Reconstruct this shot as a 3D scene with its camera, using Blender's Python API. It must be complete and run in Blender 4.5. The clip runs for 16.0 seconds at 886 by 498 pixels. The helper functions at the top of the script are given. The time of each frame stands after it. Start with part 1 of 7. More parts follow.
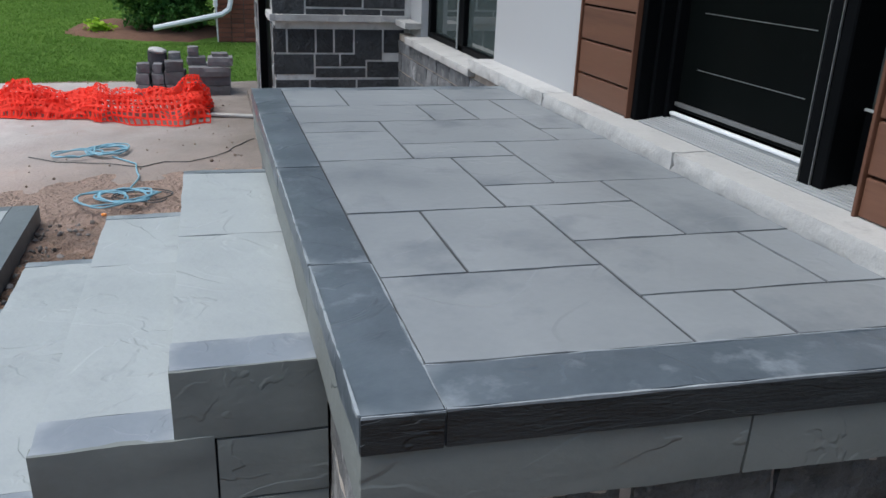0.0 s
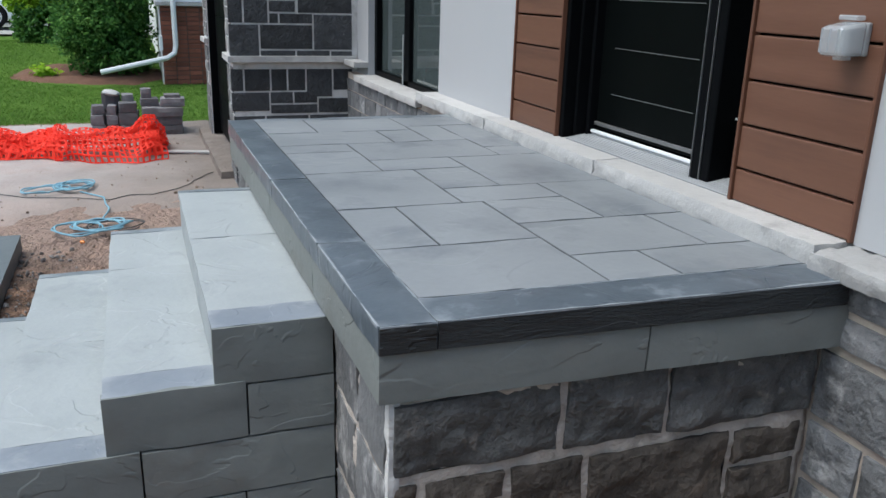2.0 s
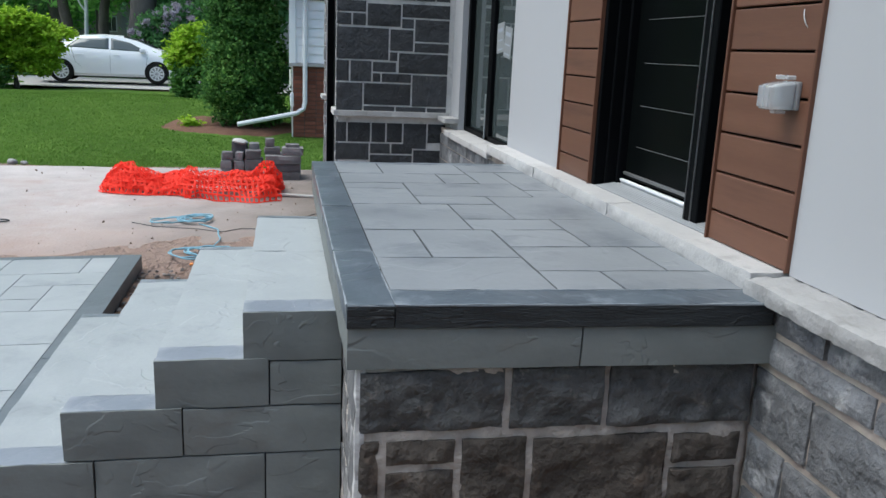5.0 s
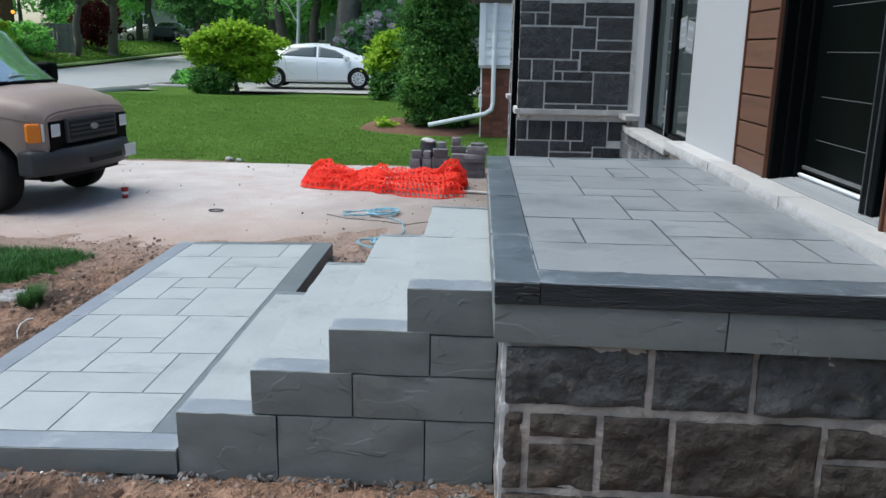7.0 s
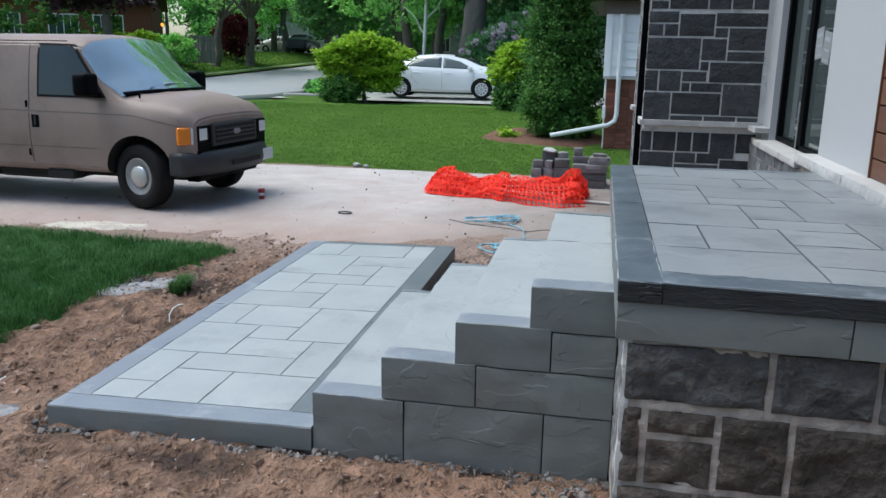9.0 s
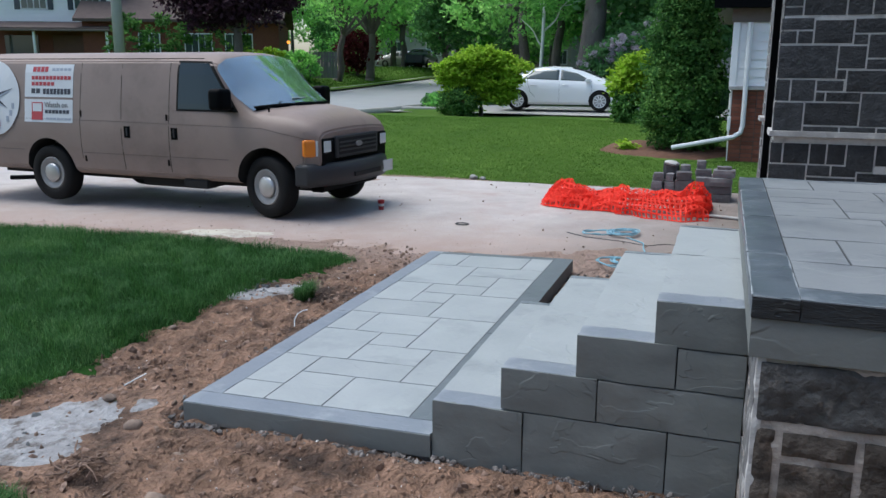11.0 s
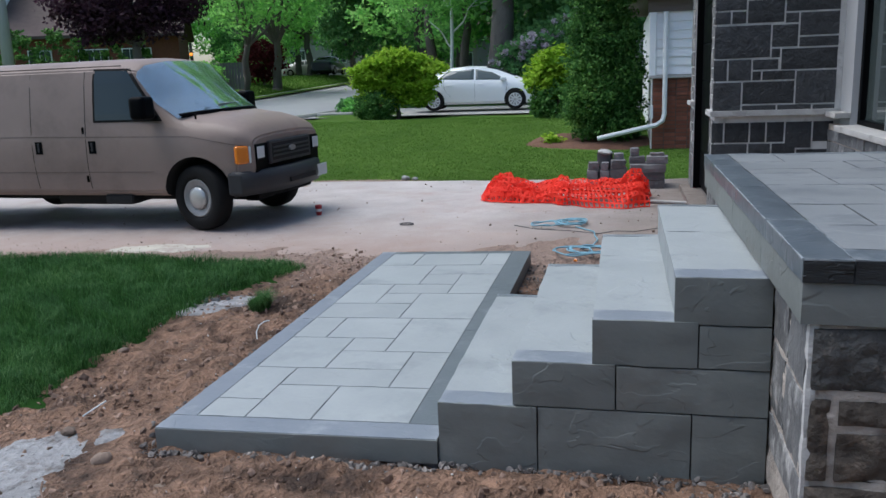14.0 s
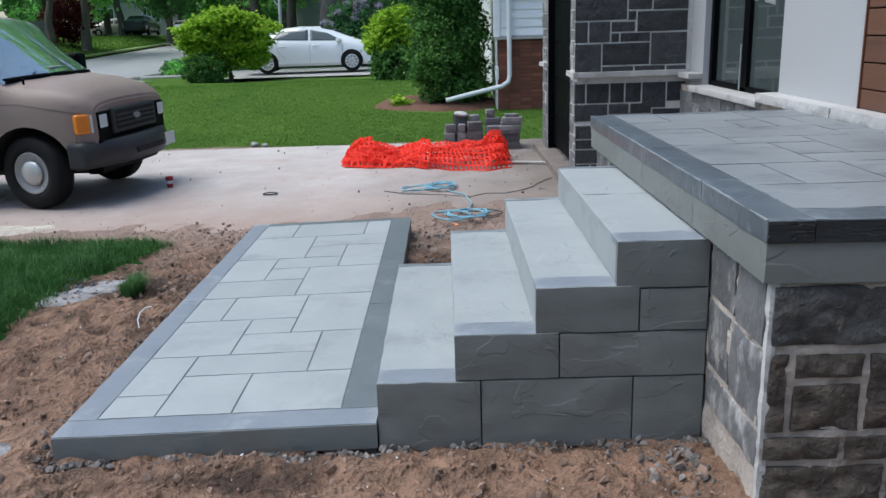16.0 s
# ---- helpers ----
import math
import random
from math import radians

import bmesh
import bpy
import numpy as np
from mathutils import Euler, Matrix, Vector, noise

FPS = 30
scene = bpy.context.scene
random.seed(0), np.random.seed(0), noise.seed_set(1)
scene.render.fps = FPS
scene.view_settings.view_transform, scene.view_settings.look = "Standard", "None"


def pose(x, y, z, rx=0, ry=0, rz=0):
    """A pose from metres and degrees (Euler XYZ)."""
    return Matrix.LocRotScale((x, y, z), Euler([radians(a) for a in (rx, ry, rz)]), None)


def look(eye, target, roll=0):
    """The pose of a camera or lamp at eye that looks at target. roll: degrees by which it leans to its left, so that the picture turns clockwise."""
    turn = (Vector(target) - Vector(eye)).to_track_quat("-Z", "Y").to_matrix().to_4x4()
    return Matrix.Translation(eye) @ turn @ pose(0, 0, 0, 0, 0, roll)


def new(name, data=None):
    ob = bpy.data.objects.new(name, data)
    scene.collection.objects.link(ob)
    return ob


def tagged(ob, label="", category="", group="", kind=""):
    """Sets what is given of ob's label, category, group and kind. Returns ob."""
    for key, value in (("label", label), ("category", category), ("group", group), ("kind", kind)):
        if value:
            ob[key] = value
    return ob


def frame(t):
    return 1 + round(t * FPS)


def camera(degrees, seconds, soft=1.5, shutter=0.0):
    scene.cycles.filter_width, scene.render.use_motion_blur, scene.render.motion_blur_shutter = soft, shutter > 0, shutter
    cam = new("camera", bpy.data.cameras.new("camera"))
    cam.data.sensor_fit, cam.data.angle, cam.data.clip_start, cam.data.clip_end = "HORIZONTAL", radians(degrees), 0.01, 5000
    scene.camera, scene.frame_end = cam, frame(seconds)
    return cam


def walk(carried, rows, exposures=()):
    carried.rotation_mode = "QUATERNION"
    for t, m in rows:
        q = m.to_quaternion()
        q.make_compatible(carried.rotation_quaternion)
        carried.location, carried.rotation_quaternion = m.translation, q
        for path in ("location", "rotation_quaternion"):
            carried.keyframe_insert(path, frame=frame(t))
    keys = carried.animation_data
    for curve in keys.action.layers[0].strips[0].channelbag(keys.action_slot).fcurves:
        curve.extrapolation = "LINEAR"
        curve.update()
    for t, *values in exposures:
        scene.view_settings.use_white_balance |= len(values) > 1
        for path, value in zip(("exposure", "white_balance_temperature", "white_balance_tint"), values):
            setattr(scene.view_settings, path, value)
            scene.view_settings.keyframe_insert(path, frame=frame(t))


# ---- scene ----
cam = camera(57.1, 16.0, 1.5)
PATH = [
    (0, (-0.207, -1.165, 1.787), (0.32, 0.633, 1.087), 2.3),
    (0.5, (-0.255, -1.294, 1.795), (0.282, 0.505, 1.107), 1.9),
    (1, (-0.285, -1.484, 1.793), (0.251, 0.323, 1.126), 2.0),
    (1.5, (-0.348, -1.603, 1.801), (0.261, 0.188, 1.153), 2.2),
    (2, (-0.506, -1.75, 1.82), (0.171, 0.031, 1.213), 1.7),
    (2.5, (-0.577, -1.887, 1.816), (0.124, -0.088, 1.293), 2.3),
    (3, (-0.521, -2.039, 1.829), (0.149, -0.22, 1.338), 2.6),
    (5.5, (-0.112, -2.47, 1.801), (0.135, -0.542, 1.33), 2.2),
    (6, (-0.054, -2.525, 1.793), (0.04, -0.584, 1.32), 1.8),
    (6.5, (-0.043, -2.562, 1.788), (-0.048, -0.62, 1.308), 1.4),
    (7, (-0.067, -2.603, 1.781), (-0.145, -0.663, 1.303), 1.0),
    (7.5, (-0.109, -2.686, 1.776), (-0.28, -0.751, 1.3), 0.5),
    (8, (-0.112, -2.756, 1.777), (-0.341, -0.825, 1.306), 0.3),
    (8.5, (-0.102, -2.801, 1.778), (-0.382, -0.876, 1.313), 0.4),
    (9, (-0.094, -2.796, 1.774), (-0.454, -0.882, 1.316), 1.1),
    (9.5, (-0.098, -2.792, 1.777), (-0.564, -0.902, 1.318), 1.0),
    (10, (-0.113, -2.803, 1.779), (-0.667, -0.934, 1.329), 0.8),
    (12.5, (-0.266, -2.844, 1.726), (-0.939, -1.007, 1.311), -0.5),
    (13, (-0.369, -2.857, 1.706), (-1.034, -1.016, 1.292), -1.8),
    (13.5, (-0.458, -2.812, 1.663), (-1.036, -0.941, 1.256), -1.6),
    (14, (-0.565, -2.694, 1.647), (-0.992, -0.786, 1.228), -2.1),
    (14.5, (-0.66, -2.62, 1.635), (-0.956, -0.69, 1.202), -1.6),
    (15, (-0.727, -2.592, 1.636), (-0.973, -0.665, 1.163), -2.2),
    (15.5, (-0.866, -2.582, 1.648), (-1.026, -0.656, 1.133), -2.0),
    (16, (-1.034, -2.563, 1.666), (-1.051, -0.632, 1.144), -1.9),
]
walk(cam, [(t, look(eye, target, roll)) for t, eye, target, roll in PATH], [(t, stops, kelvin, tint) for t, stops, kelvin, tint in ((0, 0.46, 6200, 5), (1, 0.48, 6200, 5), (1.5, 0.58, 6250, 4), (2, 0.66, 6200, 4), (7, 0.70, 6150, 3), (8.4, 0.73, 6100, 3), (9.2, 0.63, 6050, 3), (10.2, 0.61, 6000, 4), (12.5, 0.31, 6000, 7), (13.5, 0.31, 6000, 7), (14.5, 0.46, 6000, 6), (15, 0.56, 6000, 6), (16, 0.57, 6050, 5))])

# ---- daylight: soft, overcast, late in the day ----
world = bpy.data.worlds.new("sky")
scene.world = world
world.use_nodes = True
wt = world.node_tree
wt.nodes.clear()
sky = wt.nodes.new("ShaderNodeTexSky")
sky.sky_type = "NISHITA"
sky.sun_disc = False
sky.sun_elevation = radians(55)
sky.sun_rotation = radians(275)
sky.air_density, sky.dust_density, sky.ozone_density = 1.0, 2.5, 1.5
wbg = wt.nodes.new("ShaderNodeBackground")
wbg.inputs["Strength"].default_value = 0.15
wout = wt.nodes.new("ShaderNodeOutputWorld")
wt.links.new(sky.outputs[0], wbg.inputs[0])
wt.links.new(wbg.outputs[0], wout.inputs[0])
sun_data = bpy.data.lights.new("sun", "SUN")
sun_data.energy, sun_data.angle, sun_data.color = 1.75, radians(45), (1.0, 0.97, 0.93)
sun = new("sun", sun_data)
sun.matrix_world = look((-2.8, -0.3, 9), (0, 0, 0))

# ---- materials ----
def surface(name, a, b, scale=6.0, rough=0.8, bump=0.3, fine=60.0, metal=0.0, spot=None, spot_scale=2.0, spot_size=0.55, vary=0.06,
            rough_var=0.1, depth=0.01, coat=0.0, stretch=(1, 1, 1), spec=0.4,
            crease=0.0, crease_scale=3.0, island=False, fade=(), wear=None):
    """A procedural surface: two colours mixed by broad and fine noise, optional stains, bump at two scales, a little change from piece to piece."""
    m = bpy.data.materials.new(name)
    m.use_nodes = True
    t = m.node_tree
    n, l = t.nodes, t.links
    bsdf = n["Principled BSDF"]
    co = n.new("ShaderNodeTexCoord")
    mp = n.new("ShaderNodeMapping")
    mp.inputs["Scale"].default_value = stretch
    info = n.new("ShaderNodeObjectInfo")
    geo = n.new("ShaderNodeNewGeometry")
    shift = n.new("ShaderNodeVectorMath")
    shift.operation = "MULTIPLY_ADD"
    l.new(info.outputs["Random"], shift.inputs[0])
    shift.inputs[1].default_value = (7.3, 3.1, 5.7)
    l.new(geo.outputs["Position"], shift.inputs[2])
    l.new(shift.outputs[0], mp.inputs["Vector"])
    broad = n.new("ShaderNodeTexNoise")
    broad.inputs["Scale"].default_value, broad.inputs["Detail"].default_value, broad.inputs["Roughness"].default_value = scale, 6, 0.6
    grain = n.new("ShaderNodeTexNoise")
    grain.inputs["Scale"].default_value, grain.inputs["Detail"].default_value = fine, 4
    for q in (broad, grain):
        l.new(mp.outputs[0], q.inputs["Vector"])
    both = n.new("ShaderNodeMath")
    both.operation = "MULTIPLY_ADD"
    l.new(grain.outputs["Fac"], both.inputs[0])
    both.inputs[1].default_value = 0.35
    sub = n.new("ShaderNodeMath")
    sub.operation = "MULTIPLY_ADD"
    l.new(broad.outputs["Fac"], sub.inputs[0])
    sub.inputs[1].default_value, sub.inputs[2].default_value = 1.3, -0.32
    l.new(sub.outputs[0], both.inputs[2])
    mix = n.new("ShaderNodeMix")
    mix.data_type = "RGBA"
    mix.inputs[6].default_value, mix.inputs[7].default_value = (*a, 1), (*b, 1)
    l.new(both.outputs[0], mix.inputs[0])
    colour = mix.outputs[2]
    if spot:
        st = n.new("ShaderNodeTexNoise")
        st.inputs["Scale"].default_value, st.inputs["Detail"].default_value, st.inputs["Roughness"].default_value = spot_scale, 8, 0.65
        l.new(mp.outputs[0], st.inputs["Vector"])
        ramp = n.new("ShaderNodeMapRange")
        ramp.inputs[1].default_value, ramp.inputs[2].default_value = spot_size, spot_size + 0.14
        l.new(st.outputs["Fac"], ramp.inputs[0])
        mix2 = n.new("ShaderNodeMix")
        mix2.data_type = "RGBA"
        l.new(ramp.outputs[0], mix2.inputs[0])
        l.new(colour, mix2.inputs[6])
        mix2.inputs[7].default_value = (*spot, 1)
        colour = mix2.outputs[2]
    for tint, lo, hi, axis in fade:
        # another colour that takes over along x or y, in an uneven line
        sep = n.new("ShaderNodeSeparateXYZ")
        l.new(geo.outputs["Position"], sep.inputs[0])
        wav = n.new("ShaderNodeTexNoise")
        wav.inputs["Scale"].default_value, wav.inputs["Detail"].default_value, wav.inputs["Roughness"].default_value = 1.4, 8, 0.7
        l.new(geo.outputs["Position"], wav.inputs["Vector"])
        add = n.new("ShaderNodeMath")
        add.operation = "MULTIPLY_ADD"
        l.new(wav.outputs["Fac"], add.inputs[0])
        add.inputs[1].default_value = 2.6
        l.new(sep.outputs[axis], add.inputs[2])
        fr = n.new("ShaderNodeMapRange")
        fr.inputs[1].default_value, fr.inputs[2].default_value, fr.inputs[3].default_value, fr.inputs[4].default_value = lo + 1.3, hi + 1.3, 1.0, 0.0
        l.new(add.outputs[0], fr.inputs[0])
        mix3 = n.new("ShaderNodeMix")
        mix3.data_type = "RGBA"
        l.new(fr.outputs[0], mix3.inputs[0])
        l.new(colour, mix3.inputs[6])
        mix3.inputs[7].default_value = (*tint, 1)
        colour = mix3.outputs[2]
    if wear:
        # pale residue on worn outer edges
        pr_ = n.new("ShaderNodeMapRange")
        pr_.inputs[1].default_value, pr_.inputs[2].default_value = 0.575, 0.70
        l.new(geo.outputs["Pointiness"], pr_.inputs[0])
        pm = n.new("ShaderNodeMath")
        pm.operation = "MULTIPLY"
        l.new(pr_.outputs[0], pm.inputs[0])
        l.new(both.outputs[0], pm.inputs[1])
        mix4 = n.new("ShaderNodeMix")
        mix4.data_type = "RGBA"
        l.new(pm.outputs[0], mix4.inputs[0])
        l.new(colour, mix4.inputs[6])
        mix4.inputs[7].default_value = (*wear, 1)
        colour = mix4.outputs[2]
    hsv = n.new("ShaderNodeHueSaturation")
    val = n.new("ShaderNodeMapRange")
    val.inputs[3].default_value, val.inputs[4].default_value = 1 - vary, 1 + vary
    l.new(geo.outputs["Random Per Island"] if island else info.outputs["Random"], val.inputs[0])
    l.new(val.outputs[0], hsv.inputs["Value"])
    l.new(colour, hsv.inputs["Color"])
    l.new(hsv.outputs[0], bsdf.inputs["Base Color"])
    rr = n.new("ShaderNodeMapRange")
    rr.inputs[3].default_value, rr.inputs[4].default_value = max(0.02, rough - rough_var), min(1, rough + rough_var)
    l.new(broad.outputs["Fac"], rr.inputs[0])
    l.new(rr.outputs[0], bsdf.inputs["Roughness"])
    bsdf.inputs["Metallic"].default_value = metal
    bsdf.inputs["Coat Weight"].default_value = coat
    bsdf.inputs["Specular IOR Level"].default_value = spec
    if bump:
        bm_ = n.new("ShaderNodeBump")
        bm_.inputs["Strength"].default_value, bm_.inputs["Distance"].default_value = bump, depth
        height = both.outputs[0]
        if crease:
            # sparse chiselled ridges, as a stamped slate mould leaves them
            cn = n.new("ShaderNodeTexNoise")
            cn.inputs["Scale"].default_value, cn.inputs["Detail"].default_value, cn.inputs["Distortion"].default_value = crease_scale, 3, 0.9
            l.new(mp.outputs[0], cn.inputs["Vector"])
            off = n.new("ShaderNodeMath")
            off.operation = "SUBTRACT"
            l.new(cn.outputs["Fac"], off.inputs[0])
            off.inputs[1].default_value = 0.52
            ridge = n.new("ShaderNodeMapRange")
            ridge.interpolation_type = "SMOOTHSTEP"
            ridge.inputs[1].default_value, ridge.inputs[2].default_value = -0.014, 0.014
            l.new(off.outputs[0], ridge.inputs[0])
            few = n.new("ShaderNodeTexNoise")
            few.inputs["Scale"].default_value = crease_scale * 1.3
            l.new(shift.outputs[0], few.inputs["Vector"])
            gate = n.new("ShaderNodeMapRange")
            gate.inputs[1].default_value, gate.inputs[2].default_value, gate.inputs[4].default_value = 0.38, 0.60, crease
            l.new(few.outputs["Fac"], gate.inputs[0])
            mul = n.new("ShaderNodeMath")
            mul.operation = "MULTIPLY_ADD"
            l.new(ridge.outputs[0], mul.inputs[0])
            l.new(gate.outputs[0], mul.inputs[1])
            l.new(height, mul.inputs[2])
            height = mul.outputs[0]
        l.new(height, bm_.inputs["Height"])
        l.new(bm_.outputs[0], bsdf.inputs["Normal"])
    return m


def leaf_surface(name, a, b, c, light=0.35):
    """Leaves: colour from leaf to leaf, light let through."""
    m = bpy.data.materials.new(name)
    m.use_nodes = True
    t = m.node_tree
    n, l = t.nodes, t.links
    bsdf = n["Principled BSDF"]
    geo = n.new("ShaderNodeNewGeometry")
    ramp = n.new("ShaderNodeValToRGB")
    ramp.color_ramp.elements[0].color, ramp.color_ramp.elements[1].color = (*a, 1), (*c, 1)
    e = ramp.color_ramp.elements.new(0.5)
    e.color = (*b, 1)
    noi = n.new("ShaderNodeTexNoise")
    noi.inputs["Scale"].default_value = 1.2
    l.new(geo.outputs["Position"], noi.inputs["Vector"])
    mixv = n.new("ShaderNodeMath")
    mixv.operation = "MULTIPLY_ADD"
    l.new(geo.outputs["Random Per Island"], mixv.inputs[0])
    mixv.inputs[1].default_value = 0.6
    s = n.new("ShaderNodeMath")
    s.operation = "MULTIPLY_ADD"
    l.new(noi.outputs["Fac"], s.inputs[0])
    s.inputs[1].default_value, s.inputs[2].default_value = 1.0, -0.3
    l.new(s.outputs[0], mixv.inputs[2])
    l.new(mixv.outputs[0], ramp.inputs[0])
    l.new(ramp.outputs[0], bsdf.inputs["Base Color"])
    bsdf.inputs["Roughness"].default_value = 0.6
    bsdf.inputs["Specular IOR Level"].default_value = 0.12
    tr = n.new("ShaderNodeBsdfTranslucent")
    l.new(ramp.outputs[0], tr.inputs["Color"])
    mx = n.new("ShaderNodeMixShader")
    mx.inputs[0].default_value = light
    l.new(bsdf.outputs[0], mx.inputs[1])
    l.new(tr.outputs[0], mx.inputs[2])
    l.new(mx.outputs[0], n["Material Output"].inputs["Surface"])
    return m


def plain(name, colour, rough=0.5, metal=0.0, coat=0.0, emit=0.0, glass=False, ior=1.5, clear=1.0, alpha=1.0):
    m = bpy.data.materials.new(name)
    m.use_nodes = True
    b = m.node_tree.nodes["Principled BSDF"]
    b.inputs["Base Color"].default_value = (*colour, 1)
    b.inputs["Roughness"].default_value, b.inputs["Metallic"].default_value, b.inputs["Coat Weight"].default_value = rough, metal, coat
    b.inputs["IOR"].default_value, b.inputs["Alpha"].default_value = ior, alpha
    if emit:
        b.inputs["Emission Color"].default_value, b.inputs["Emission Strength"].default_value = (*colour, 1), emit
    if glass:
        b.inputs["Transmission Weight"].default_value, b.inputs["IOR"].default_value = clear, 1.45
    return m


M = {}
M["tile"] = surface("grey_overlay_tile", (0.170, 0.184, 0.197), (0.252, 0.266, 0.278), 2.6, 0.45, 0.35, 45, spot=(0.150, 0.164, 0.18), spot_scale=2.2, spot_size=0.52, vary=0.05, depth=0.005, crease=1.0, crease_scale=2.0, spec=0.28)
M["tile_light"] = surface("pale_grey_overlay", (0.262, 0.283, 0.29), (0.345, 0.365, 0.367), 3.0, 0.6, 0.35, 45, spot=(0.24, 0.26, 0.266), spot_scale=2.0, vary=0.04, depth=0.005, crease=0.4, crease_scale=3.4)
M["tread"] = surface("stamped_pale_overlay", (0.262, 0.283, 0.29), (0.345, 0.365, 0.367), 3.0, 0.6, 0.6, 45, spot=(0.24, 0.26, 0.266), spot_scale=2.0, vary=0.04, depth=0.007, crease=0.75, crease_scale=3.0)
M["cap"] = surface("dark_slate_overlay", (0.048, 0.061, 0.075), (0.124, 0.147, 0.170), 4.0, 0.40, 0.5, 40, spot=(0.180, 0.205, 0.230), spot_scale=7.0, spot_size=0.57, vary=0.05, depth=0.006, crease=0.9, crease_scale=3.4, wear=(0.42, 0.45, 0.47))
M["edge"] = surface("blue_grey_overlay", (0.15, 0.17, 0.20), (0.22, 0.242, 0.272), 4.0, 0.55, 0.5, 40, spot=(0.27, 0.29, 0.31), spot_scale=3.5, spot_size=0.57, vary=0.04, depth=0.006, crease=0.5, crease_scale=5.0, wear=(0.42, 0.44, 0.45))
M["edge_dark"] = surface("darker_border_overlay", (0.088, 0.104, 0.114), (0.150, 0.170, 0.182), 4.0, 0.55, 0.5, 40, spot=(0.185, 0.205, 0.215), spot_scale=3.5, spot_size=0.57, vary=0.04, depth=0.006, crease=0.5, crease_scale=5.0)
M["worn"] = surface("pale_worn_overlay", (0.115, 0.135, 0.155), (0.36, 0.385, 0.405), 14.0, 0.6, 0.4, 60, vary=0.05, depth=0.003)
M["fascia"] = surface("grey_block_overlay", (0.148, 0.160, 0.153), (0.204, 0.215, 0.206), 4.0, 0.7, 0.6, 34, spot=(0.162, 0.160, 0.147), spot_scale=1.6, vary=0.05, depth=0.006, crease=0.75, crease_scale=3.3, stretch=(1, 1, 1.5))
M["joint"] = surface("dark_joint", (0.035, 0.038, 0.041), (0.055, 0.058, 0.062), 8, 0.9, 0.3, 60)
M["stone"] = surface("dark_quarry_stone", (0.012, 0.013, 0.014), (0.165, 0.162, 0.157), 8.0, 0.75, 1.0, 36, spot=(0.25, 0.222, 0.195), spot_scale=9, spot_size=0.60, vary=0.2, depth=0.032)
M["mortar"] = surface("sandy_mortar", (0.34, 0.292, 0.252), (0.58, 0.520, 0.465), 10.0, 0.95, 1.0, 50, vary=0.1, depth=0.02, spot=(0.20, 0.158, 0.128), spot_scale=5, spot_size=0.55)
M["mortar_white"] = surface("pale_mortar", (0.46, 0.45, 0.435), (0.70, 0.685, 0.665), 6.0, 0.95, 1.0, 60, vary=0.1, depth=0.012, spot=(0.36, 0.345, 0.33), spot_scale=7, spot_size=0.56)
M["sill"] = surface("rough_limestone", (0.39, 0.38, 0.37), (0.50, 0.49, 0.475), 5.0, 0.85, 0.9, 60, spot=(0.32, 0.31, 0.30), spot_scale=6, vary=0.05, depth=0.012)
M["sill_grey"] = surface("grey_limestone", (0.26, 0.255, 0.25), (0.37, 0.365, 0.355), 5.0, 0.9, 0.9, 60, spot=(0.22, 0.215, 0.21), spot_scale=6, vary=0.05, depth=0.012)
M["stucco"] = surface("off_white_stucco", (0.400, 0.402, 0.410), (0.416, 0.418, 0.426), 1.2, 0.9, 0.25, 150, vary=0.0, depth=0.002, spec=0.2)
M["wood"] = surface("brown_cladding", (0.098, 0.042, 0.025), (0.172, 0.082, 0.050), 3.0, 0.5, 0.35, 40, stretch=(1, 0.3, 4), vary=0.07, depth=0.002, spot=(0.088, 0.040, 0.026), spot_scale=1.5, spot_size=0.56)
M["black"] = surface("black_paint", (0.0022, 0.0026, 0.003), (0.0045, 0.005, 0.006), 4.0, 0.5, 0.1, 80, vary=0.1, depth=0.002, spec=0.04)
M["alu"] = surface("brushed_aluminium", (0.55, 0.56, 0.57), (0.66, 0.67, 0.68), 8.0, 0.4, 0.2, 120, metal=0.35, depth=0.002, stretch=(1, 0.1, 1))
M["glass"] = plain("window_glass", (0.058, 0.074, 0.073), 0.04, coat=0.2, ior=1.7)
M["soil"] = surface("brown_soil", (0.020, 0.012, 0.008), (0.45, 0.272, 0.183), 6.0, 0.95, 1.0, 34, spot=(0.050, 0.031, 0.022), spot_scale=1.9, spot_size=0.485, depth=0.14, fade=[((0.320, 0.228, 0.184), 4.7, 3.6, "Y")])
M["drive"] = surface("dusty_screenings", (0.30, 0.262, 0.248), (0.52, 0.480, 0.458), 1.7, 0.95, 1.0, 34, spot=(0.38, 0.312, 0.285), spot_scale=0.9, spot_size=0.53, depth=0.03, fade=[((0.300, 0.212, 0.172), 4.2, 7.2, "Y"), ((0.150, 0.125, 0.108), 0.5, -2.3, "X")])
M["road"] = surface("worn_asphalt", (0.27, 0.275, 0.285), (0.34, 0.345, 0.35), 1.0, 0.9, 0.4, 50, depth=0.005)
M["concrete"] = surface("concrete", (0.32, 0.31, 0.30), (0.42, 0.41, 0.39), 3, 0.9, 0.5, 60)
M["turf"] = surface("turf", (0.014, 0.044, 0.009), (0.034, 0.090, 0.019), 2.0, 0.95, 1.0, 30, spot=(0.042, 0.098, 0.022), spot_scale=0.5, depth=0.03, spec=0.05)
M["stone_mid"] = surface("grey_quarry_stone", (0.050, 0.053, 0.058), (0.255, 0.260, 0.268), 9.0, 0.8, 1.0, 40, spot=(0.40, 0.395, 0.39), spot_scale=7, spot_size=0.58, vary=0.25, depth=0.03)
